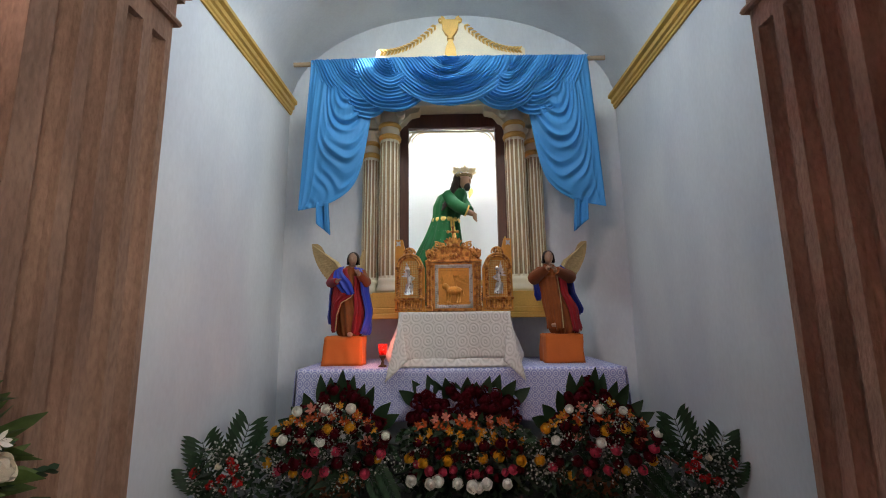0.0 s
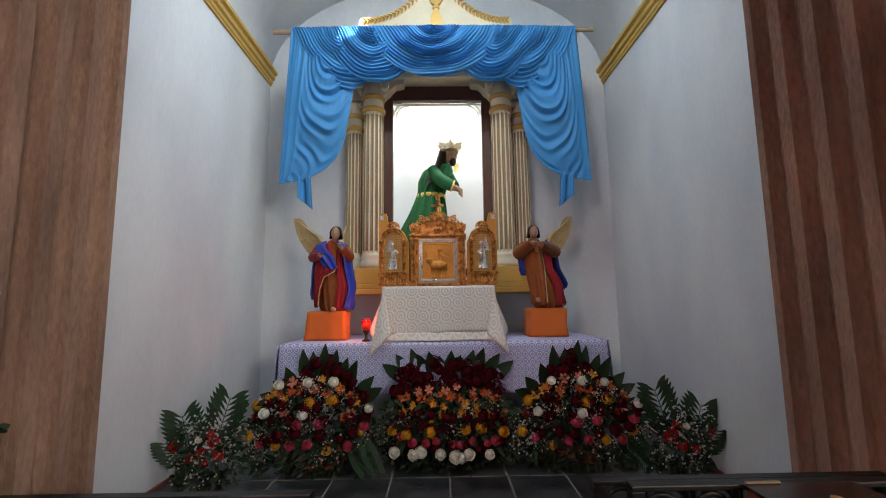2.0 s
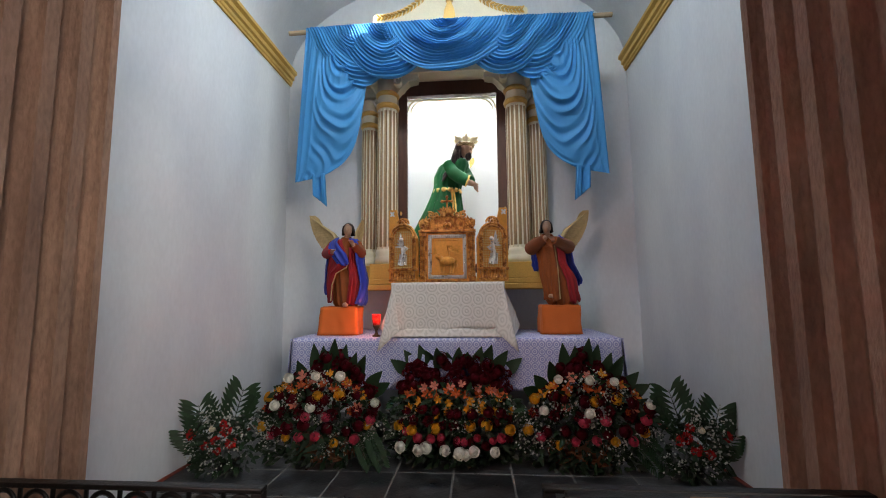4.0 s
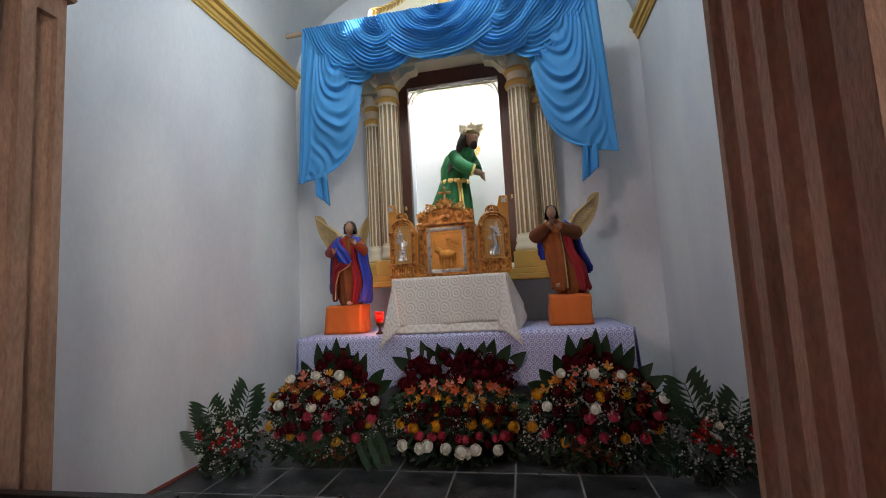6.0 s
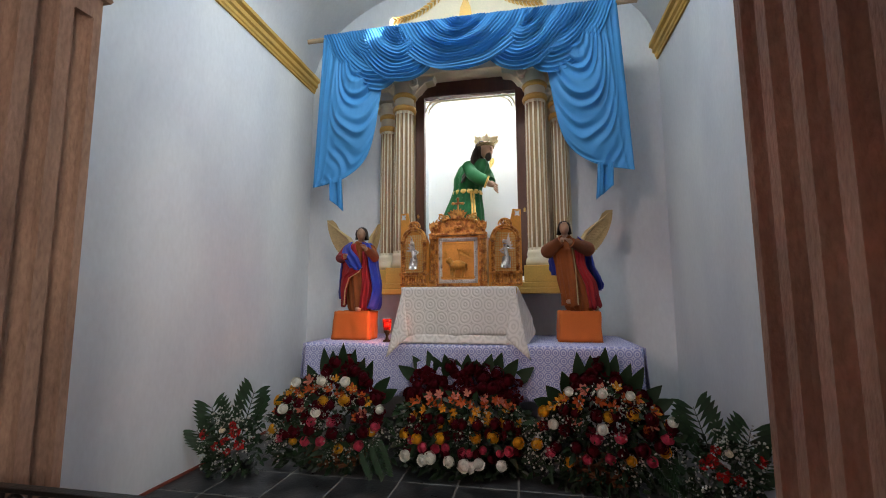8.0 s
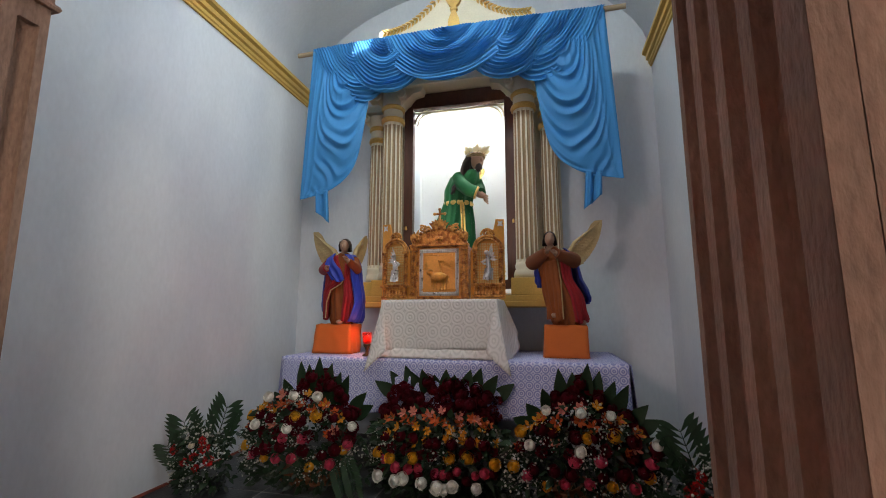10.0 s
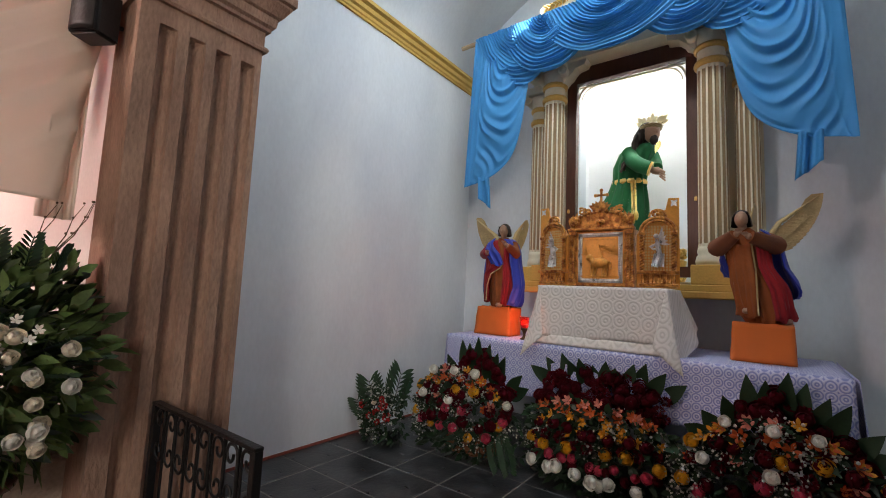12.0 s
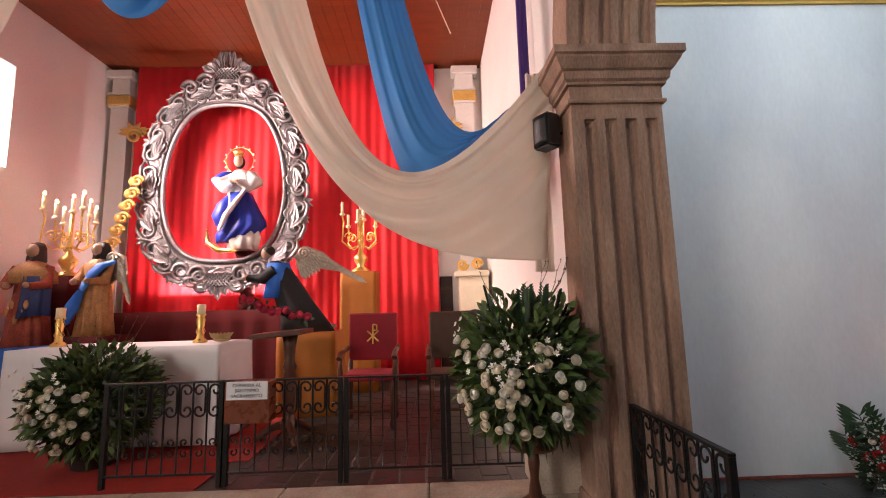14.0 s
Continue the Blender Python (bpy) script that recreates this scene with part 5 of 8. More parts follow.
# ---- flowers ----
LEAFD = mat("dark_green_leaf", (0.011, 0.032, 0.010), 0.7, vary=0.35, scale=9, fine=60, bump=0.15, rnd=0.4, island=True)
LEAFB = mat("bouquet_leaf", (0.075, 0.125, 0.030), 0.65, vary=0.35, scale=9, fine=60, bump=0.15, rnd=0.5, island=True)
LEAFG = mat("grey_green_leaf", (0.055, 0.075, 0.06), 0.6, vary=0.25, scale=9, fine=60, bump=0.1, rnd=0.35, island=True)
FROND = mat("palm_green", (0.013, 0.042, 0.013), 0.6, vary=0.3, scale=6, fine=60, bump=0.15, rnd=0.25, island=True)
TINY = mat("tiny_white_blossom", (0.50, 0.50, 0.45), 0.8, vary=0.1, bump=0)
STEMM = mat("brown_stem", (0.09, 0.07, 0.035), 0.7, vary=0.3, scale=15)
PETAL = {
    "white": ((0.90, 0.88, 0.80), "white rose"), "cream": ((0.92, 0.84, 0.68), "cream white rose"), "yellow": ((0.74, 0.36, 0.015), "deep yellow rose"), "pink": ((0.62, 0.06, 0.12), "pink rose"),
    "red": ((0.50, 0.012, 0.012), "bright red flower"), "dark": ((0.085, 0.003, 0.010), "very dark red rose"), "orange": ((0.46, 0.085, 0.015), "orange lily"), "gold": ((0.56, 0.24, 0.012), "yellow-orange lily"), "peach": ((0.52, 0.17, 0.12), "peach pink flower"),
}
BLOOM = {}


def bloom_mesh(color, kind, seed):
    key = (color, kind, seed)
    if key in BLOOM:
        return BLOOM[key]
    rg = random.Random(seed * 7 + len(kind) * 13 + len(color))
    bm = bmesh.new()
    if kind == "rose":
        # petals hugging a ball, ring over ring, lips turned out
        for ring, (n, rr_, top) in enumerate(((3, 0.42, -14), (4, 0.60, 8), (5, 0.78, 26), (5, 0.94, 50))):
            for k in range(n):
                a0 = 2 * math.pi * (k + 0.37 * ring) / n + rg.uniform(-0.2, 0.2)
                half = math.pi / n * 1.3
                lift = rg.uniform(-6, 6)
                rows = []
                for j in range(4):
                    v = j / 3
                    row = []
                    for i in range(5):
                        u = i / 4 * 2 - 1
                        th = radians(150 + (top + lift + 16 * u * u - 150) * v)
                        a = a0 + half * u * (0.7 + 0.3 * v)
                        rad = rr_ * (1 + (0.12 + 0.04 * ring if j == 3 else 0.0))
                        row.append(bm.verts.new((rad * math.sin(th) * math.cos(a), rad * math.sin(th) * math.sin(a), 0.45 + rr_ * 0.85 * math.cos(th))))
                    rows.append(row)
                for p, q in zip(rows, rows[1:]):
                    for i in range(4):
                        bm.faces.new((p[i], p[i + 1], q[i + 1], q[i])).smooth = True
    elif kind == "lily":
        for k in range(6):
            a = 2 * math.pi * k / 6 + rg.uniform(-0.2, 0.2)
            blade(bm, (0, 0, 0), (math.cos(a) * 0.95, math.sin(a) * 0.95, 0.62 + 0.2 * (k % 2)), 0.55, (0, 0, 1), 0, -0.2, 4, 0.12, 0.55)
        for k in range(4):
            tube(bm, [(0, 0, 0.1), (0.15 * math.cos(k * 1.6), 0.15 * math.sin(k * 1.6), 0.7)], 0.03, 4)
    else:  # carnation: a ruffled ball of small petals
        for k in range(34):
            t = (k + 0.5) / 34
            a = k * 2.39996
            zz = 1 - 1.25 * t
            rr_ = math.sqrt(max(0, 1 - zz * zz))
            d = Vector((rr_ * math.cos(a), rr_ * math.sin(a), zz))
            blade(bm, d * 0.25, d * rg.uniform(0.85, 1.05), 0.55, Vector((rg.uniform(-1, 1), rg.uniform(-1, 1), rg.uniform(-1, 1))), 0, 0.25, 3, 0, 0.75)
    me = bpy.data.meshes.new(kind)
    bm.to_mesh(me)
    bm.free()
    col = PETAL[color][0]
    pm = mat("petal_" + color, col, 0.85 if color == "dark" else 0.6, vary=0.22, scale=30, fine=120, bump=0.1, rnd=0.18, island=True)
    pm.node_tree.nodes["Principled BSDF"].inputs["Specular IOR Level"].default_value = 0.12 if color == "dark" else 0.35
    me.materials.append(pm)
    BLOOM[key] = me
    return me


def bloom(parent, color, kind, p, d, r, rng):
    ob = new("rose" if kind == "rose" else "lily" if kind == "lily" else "carnation", bloom_mesh(color, kind, rng.randrange(3)))
    q = Vector(d).to_track_quat("Z", "Y").to_matrix().to_4x4()
    ob.parent = parent
    ob.matrix_local = Matrix.Translation(p) @ q @ pose(0, 0, 0, 0, 0, rng.uniform(0, 360)) @ Matrix.Scale(r, 4)
    ob["label"] = PETAL[color][1]
    return ob


def frond(parent, base, tip, width, n=9, label="dark green palm frond", droop=0.0, normal=(0, -1, 0.15), cut=True):
    """A pinnate palm leaf with clipped leaflets along a rib."""
    bm = bmesh.new()
    b, t = Vector(base), Vector(tip)
    nrm = Vector(normal)
    d = (t - b)
    side = d.cross(nrm).normalized()
    tube(bm, [b, b.lerp(t, 0.5), t], [0.006, 0.005, 0.002], 5)
    for k in range(n):
        u = 0.22 + 0.74 * k / (n - 1)
        p = b.lerp(t, u)
        for s in (-1, 1):
            L = width * (0.6 + 0.4 * math.sin(math.pi * min(1, u * 0.9)))
            e = p + side * s * L * 0.75 + d.normalized() * L * 0.65
            blade(bm, p, e, d.length * 0.74 / n * 1.05, nrm, 0, 0.08, 4, 0, 0.60)
    for v in bm.verts:
        v.co.x = min(max(v.co.x, XL + 0.015 - parent.location.x), XR - 0.015 - parent.location.x) if parent.location.y > JF else v.co.x
    return part("frond", bm, FROND, parent, label)


def leaf(parent, base, tip, width, label="broad dark green leaf", normal=(0, -1, 0.3)):
    bm = bmesh.new()
    blade(bm, base, tip, width, normal, 0, 0.12, 6, 0.02, 0.45)
    return part("leaf", bm, FROND, parent, label)


def dome(w, d, h, zc, top=9.0, fall=0.0):
    """A point on the front of a mound of flowers, for x in -1..1 and height z; the mound sinks towards its ends."""
    def at(x, z):
        z = min(z, top * (1 - fall * abs(x) ** 1.5)) if z > 0.3 * top else z
        e = max(0.02, 1 - x * x * 0.85 - ((z - zc) / h) ** 2 * 0.75)
        return Vector((x * w, -d * math.sqrt(e), z)), Vector((x * 0.8, -1.0, 0.35 + (z - zc) / h * 0.5)).normalized()
    return at


def foliage(parent, at, zlo, zhi, n, rng, size=0.09, grey=0.3, spread=1.0):
    for nm, m, share, lab in (("foliage", LEAFD, 1 - grey, ""), ("grey_foliage", LEAFG, grey, "grey-green small leaves")):
        bm = bmesh.new()
        for k in range(int(n * share)):
            x, z = rng.uniform(-1, 1) * spread, rng.uniform(zlo, zhi)
            p, d = at(x, z)
            q = rng.uniform(0.72, 0.98)
            p.x, p.y = p.x * q, p.y * q
            e = d + Vector((rng.uniform(-0.9, 0.9), rng.uniform(-0.5, 0.6), rng.uniform(-0.7, 0.8)))
            s = size * rng.uniform(0.6, 1.4) * (0.7 if grey > 0 and nm == "grey_foliage" else 1)
            blade(bm, p, p + e.normalized() * s, s * 0.42, Vector((rng.uniform(-1, 1), -1, rng.uniform(0, 1))), 0, 0.15, 3, 0.02)
        tagged(part(nm, bm, m, parent, lab), kind="stuff")


def breath(parent, at, spots, rng, n=60, r=0.0085):
    bm = bmesh.new()
    for x, z, sp in spots:
        for k in range(n):
            xx, zz = x + rng.gauss(0, sp), z + rng.gauss(0, sp * 0.45)
            p, d = at(max(-1.05, min(1.05, xx)), zz)
            p = p + d * rng.uniform(0.0, 0.06)
            bmesh.ops.create_icosphere(bm, subdivisions=0 + 1, radius=r * rng.uniform(0.7, 1.3), matrix=Matrix.Translation(p)) if k % 4 == 0 else blade(bm, p, p + Vector((rng.uniform(-1, 1), -1, rng.uniform(-0.5, 1))) * r * 1.5, r * 2.2, (0, -1, 0), 0, 0.1, 2)
    tagged(part("baby_breath", bm, TINY, parent, "tiny white baby's breath blossoms"), kind="stuff")


def basket(parent, w, d, h, material, label):
    bm = bmesh.new()
    n = 40
    for k in range(6):
        z = 0.005 + (h - 0.01) * k / 5
        f = 0.88 + 0.12 * k / 5
        tube(bm, [(w * f * math.cos(2 * math.pi * i / n), d * f * math.sin(2 * math.pi * i / n) + 0.0, z + 0.004 * (-1) ** i) for i in range(n + 1)], h * 0.11, 6)
    lathe(bm, [(0.86, 0.0), (0.95, h)], n, (0, 0, 0), wave=None)
    for v in bm.verts[-2 * n:]:
        v.co.x, v.co.y = v.co.x * w, v.co.y * d
    part("basket", bm, material, parent, label)


def rows_of(parent, at, rng, rows):
    for color, kind, z, xs, r in rows:
        for x in xs:
            zz = z + rng.uniform(-0.03, 0.03)
            p, d = at(x, zz)
            d = (d + Vector((rng.uniform(-0.25, 0.25), 0, rng.uniform(-0.1, 0.3)))).normalized()
            bloom(parent, color, kind, p + d * (0.05 if color == "white" else 0.012), d, r * rng.uniform(0.88, 1.12), rng)


def spread_x(a, b, n, rng, j=0.05):
    return [a + (b - a) * (i + 0.5) / n + rng.uniform(-j, j) for i in range(n)]


DARKB = mat("dark_wicker", (0.03, 0.022, 0.018), 0.7, vary=0.3, scale=30, bump=0.4)
BROWNB = mat("brown_wicker", (0.20, 0.075, 0.03), 0.65, vary=0.3, scale=30, bump=0.4)


def centre_arrangement():
    rng = random.Random(11)
    t = thing("flower_arrangement", "wide arrangement with a row of white roses below dark red roses", "flowers", (-0.33, 4.30, 0.0), group="floor arrangements at the altar")
    at = dome(0.60, 0.34, 0.72, 0.36, 0.70, 0.34)
    basket(t, 0.42, 0.20, 0.10, DARKB, "low dark basket")
    foliage(t, at, 0.01, 0.64, 950, rng, 0.095, 0.25, 1.0)
    rows_of(t, at, rng, [
        ("white", "rose", 0.135, [-0.72, -0.46, -0.36, -0.13, 0.06, 0.16, 0.24, 0.52], 0.050),
        ("pink", "rose", 0.24, spread_x(-0.7, 0.7, 9, rng), 0.038), ("dark", "rose", 0.20, spread_x(-0.8, 0.8, 7, rng), 0.04),
        ("yellow", "rose", 0.315, [-0.78, -0.58, -0.26, 0.22, 0.42, 0.75], 0.046), ("dark", "carnation", 0.36, spread_x(-0.8, 0.8, 9, rng), 0.05),
        ("gold", "lily", 0.45, spread_x(-0.75, 0.85, 8, rng), 0.040), ("dark", "rose", 0.44, spread_x(-0.7, 0.7, 8, rng), 0.045), ("gold", "lily", 0.53, spread_x(-0.6, 0.75, 6, rng), 0.042),
        ("orange", "lily", 0.60, spread_x(-0.75, 0.8, 11, rng), 0.045), ("peach", "lily", 0.65, spread_x(-0.5, 0.6, 6, rng), 0.042)])
    # bank of dark red roses behind
    for k in range(110):
        x, z = rng.uniform(-0.47, 0.50), rng.uniform(0.60, 0.86)
        bloom(t, "dark", "carnation" if k % 3 else "rose", Vector((x, 0.0 + rng.uniform(-0.06, 0.06) - (0.86 - z) * 0.75, z - 0.45 * x * x)), Vector((rng.uniform(-0.4, 0.4), -1, 0.7)), rng.uniform(0.045, 0.06), rng)
    breath(t, at, [(-0.7, 0.42, 0.12), (-0.85, 0.25, 0.1), (0.3, 0.5, 0.1), (0.7, 0.45, 0.12), (0.1, 0.33, 0.1)], rng, 40)
    for k, (x, h) in enumerate(((-0.27, 0.17), (-0.2, 0.12), (-0.14, 0.15), (-0.05, 0.10), (0.02, 0.15), (0.10, 0.11), (0.18, 0.15), (0.27, 0.17), (0.36, 0.12), (-0.36, 0.12), (0.46, 0.05), (-0.45, 0.04))):
        leaf(t, (x * 0.9, 0.03 + 0.03 * (k % 2), 0.68), (x * 1.30 + 0.012 * (-1) ** k, -0.01 - 0.03 * (k % 3), 0.83 + h), 0.12)
    return t


def side_arrangement(at0, seed, mirror, label, basket_mat):
    rng = random.Random(seed)
    t = thing("flower_arrangement", label, "flowers", at0, group="floor arrangements at the altar")
    at = dome(0.59, 0.33, 0.78, 0.34, 0.82, 0.56)
    basket(t, 0.30, 0.20, 0.13, basket_mat, "woven basket")
    foliage(t, at, 0.01, 0.74, 950, rng, 0.09, 0.35, 1.0)
    M = -1 if mirror else 1
    f = lambda xs: [M * x for x in xs]
    rows_of(t, at, rng, [
        ("pink", "rose", 0.26, f([-0.62, 0.05, 0.55, -0.2]), 0.042), ("pink", "rose", 0.40, f([0.18, -0.1, 0.75]), 0.046), ("dark", "rose", 0.32, spread_x(-0.7, 0.8, 6, rng), 0.05), ("yellow", "rose", 0.33, f([-0.8, 0.72]), 0.045),
        ("white", "rose", 0.48, f([-0.02, 0.8, -0.55]), 0.044), ("dark", "carnation", 0.46, spread_x(-0.8, 0.9, 7, rng), 0.055), ("yellow", "rose", 0.58, f([0.06, 0.36, -0.7]), 0.05), ("yellow", "rose", 0.22, f([0.3, -0.4]), 0.038),
        ("gold", "lily", 0.62, f([-0.6, -0.5, 0.8, 0.65, -0.3]), 0.045), ("orange", "lily", 0.66, spread_x(-0.5, 0.7, 7, rng), 0.048), ("white", "rose", 0.70, f([-0.38, 0.02, 0.34]), 0.040), ("dark", "rose", 0.56, spread_x(-0.6, 0.9, 7, rng), 0.05),
        ("peach", "lily", 0.74, f([0.0, -0.2]), 0.05), ("gold", "lily", 0.74, f([-0.45, 0.2, 0.45]), 0.042), ("peach", "lily", 0.5, f([0.6, -0.3]), 0.045), ("orange", "lily", 0.45, f([-0.75, 0.5]), 0.04)])
    for k in range(70):
        x, z = M * rng.uniform(-0.36, 0.46), rng.uniform(0.62, 0.93)
        z -= abs(x - M * 0.03) * 0.75
        bloom(t, "dark", "rose" if k % 3 else "carnation", Vector((x, 0.02 - (0.93 - abs(x) * 0.5 - z) * 0.6 + rng.uniform(-0.06, 0.06), z)), Vector((rng.uniform(-0.4, 0.4), -1, 0.7)), rng.uniform(0.045, 0.06), rng)
    breath(t, at, [(M * -0.45, 0.55, 0.16), (M * 0.1, 0.42, 0.12), (M * 0.3, 0.2, 0.14), (M * -0.6, 0.3, 0.15), (M * 0.35, 0.6, 0.1), (M * 0.05, 0.72, 0.1), (-0.85, 0.34, 0.14), (-0.80, 0.20, 0.14), (0.82, 0.28, 0.14)], rng, 80)
    for k, (x, h) in enumerate(((-0.12, 0.13), (-0.04, 0.11), (0.05, 0.18), (0.12, 0.12), (0.2, 0.05), (0.27, 0.03), (0.38, -0.12), (0.44, -0.22), (-0.22, -0.02), (-0.32, -0.15), (-0.40, -0.26))):
        leaf(t, (M * x * 0.85, 0.04, 0.66 - 0.35 * abs(x)), (M * (x * 1.3 + 0.02), -0.01 - 0.03 * (k % 3), 0.89 + h), 0.12)
    for x, zb in ((0.30, 0.30), (0.40, 0.36)):
        frond(t, (M * x, -0.20, zb), (M * (x + 0.20), -0.37, 0.05), 0.10, 13, "drooping dark green fern leaf", normal=(0.5, -1, 0.1))
    return t


def small_arrangement(at0, seed, M, label):
    rng = random.Random(seed)
    t = thing("flower_arrangement", label, "flowers", at0, group="floor arrangements at the altar")
    at = dome(0.28, 0.22, 0.42, 0.24)
    bm = bmesh.new()
    lathe(bm, [(0.10, 0), (0.13, 0.10), (0.135, 0.11), (0.12, 0.105)], 24)
    part("pot", bm, mat("black_plastic", (0.015, 0.015, 0.016), 0.4, vary=0.2), t, "black plastic pot")
    foliage(t, at, 0.02, 0.46, 420, rng, 0.085, 0.45)
    rows_of(t, at, rng, [("red", "carnation", 0.34, [-0.75 * M, 0.35 * M], 0.05), ("red", "carnation", 0.29, [0.1 * M, 0.5 * M], 0.046), ("red", "carnation", 0.40, [0.25 * M], 0.036), ("red", "carnation", 0.22, [0.15 * M, -0.2 * M], 0.04), ("cream", "rose", 0.40, [0.0], 0.024)])
    breath(t, at, [(-0.6, 0.2, 0.2), (0.1, 0.16, 0.2), (0.7, 0.3, 0.22), (0.4, 0.42, 0.16), (-0.1, 0.46, 0.12)], rng, 70)
    frond(t, (-0.02 * M, 0.0, 0.16), (0.12 * M, 0.0, 0.65), 0.22, 9, normal=(0.15 * M, -1, 0.15))
    frond(t, (-0.12 * M, -0.04, 0.12), (-0.20 * M, -0.12, 0.54), 0.22, 9, normal=(0.3 * M, -1, 0.1))
    frond(t, (-0.14 * M, -0.08, 0.10), (-0.27 * M, -0.20, 0.36), 0.17, 8, normal=(0.3 * M, -1, 0.2))
    frond(t, (0.06 * M, 0.0, 0.3), (0.24 * M, 0.0, 0.60), 0.06, 6)
    return t


centre_arrangement()
side_arrangement((-1.51, 4.22, 0.0), 21, False, "tall arrangement of dark red, yellow and white roses in a basket", BROWNB)
side_arrangement((0.77, 4.22, 0.0), 22, False, "tall arrangement of dark red and yellow roses with baby's breath", BROWNB)
small_arrangement((-2.25, 3.88, 0.0), 31, 1, "small arrangement of red flowers and palm leaves in a black pot")
small_arrangement((1.54, 3.95, 0.0), 32, -1, "small arrangement of red flowers and ferns beside the wall")


def big_vase_arrangement(at0, seed, R, H, label, stand_z):
    """A tall bouquet of cream roses in dark leaves, round on all sides."""
    rng = random.Random(seed)
    t = thing("bouquet", label, "flowers", at0)
    face = math.atan2(-0.22, 1.0)
    for nm, m, n, size, wd in (("foliage", LEAFB, 2300, 0.115, 0.36), ("grey_foliage", LEAFG, 330, 0.085, 0.4)):
        bm = bmesh.new()
        for k in range(n):
            d = Vector((rng.gauss(0, 1), rng.gauss(0, 1), rng.gauss(0, 1))).normalized()
            if d.z < -0.93:
                continue
            p = Vector((d.x * R, d.y * R, d.z * H)) * (rng.uniform(0.3, 0.88) if k % 3 else rng.uniform(0.7, 0.95))
            s = size * rng.uniform(0.6, 1.3)
            e = (d + Vector((rng.uniform(-0.6, 0.6), rng.uniform(-0.6, 0.6), rng.uniform(-0.2, 0.9)))).normalized()
            blade(bm, p, p + e * s, s * wd, d + Vector((rng.uniform(-0.5, 0.5), rng.uniform(-0.5, 0.5), 0.3)), 0, 0.15, 3, 0.03)
        tagged(part(nm, bm, m, t), kind="stuff")
    for k in range(26):
        a = face + rng.uniform(-2.0, 2.0)
        u = rng.uniform(-0.15, 0.9)
        b = Vector((math.cos(a) * R * 0.4, math.sin(a) * R * 0.4, u * H * 0.5))
        f = rng.uniform(0.85, 1.15) * (1 - 0.5 * max(0, u))
        frond(t, b, (math.cos(a) * R * f, math.sin(a) * R * f, H * (u * 1.05 + 0.1)), 0.065, 13, normal=(math.cos(a), math.sin(a), 0.6))
    for k in range(54):
        a = face + rng.uniform(-1.3, 0.75)
        z = 0.34 - 1.0 * (k + 0.5) / 54
        q = math.sqrt(max(0.05, 1 - z * z))
        d = Vector((q * math.cos(a), q * math.sin(a), z)).normalized()
        bloom(t, "cream" if k % 3 else "white", "rose", Vector((d.x * R, d.y * R, d.z * H)) * rng.uniform(0.96, 1.03), (d + Vector((0, 0, 0.3))).normalized(), rng.uniform(0.026, 0.036), rng)
    for k in range(7):
        a = face + rng.uniform(-1.3, 0.35)
        p = Vector((math.cos(a) * R, math.sin(a) * R, rng.uniform(-0.1, 0.5) * H))
        for j in range(4):
            bloom(t, "white", "lily", p + Vector((rng.uniform(-0.06, 0.06), rng.uniform(-0.06, 0.06), 0.035 * j)), Vector((math.cos(a), math.sin(a), 0.4)), 0.022, rng)
    for k in range(6):
        bm = bmesh.new()
        a = rng.uniform(0, 2 * math.pi)
        p = Vector((math.cos(a) * R * 0.3, math.sin(a) * R * 0.3, H * 0.6))
        pts = [p + Vector((math.cos(a) * 0.04 * j + 0.012 * math.sin(j * 2 + k), math.sin(a) * 0.04 * j + 0.010 * math.cos(j * 1.7 + k), 0.082 * j)) for j in range(6)]
        tube(bm, pts, [0.004, 0.0035, 0.003, 0.0025, 0.002, 0.0015], 5)
        for j in range(1, 6):
            ball(bm, pts[j] + Vector((0.008 * (-1) ** j, 0, 0.01)), 0.006, 5)
        part("twig", bm, STEMM, t, "thin budding twig")
    return t


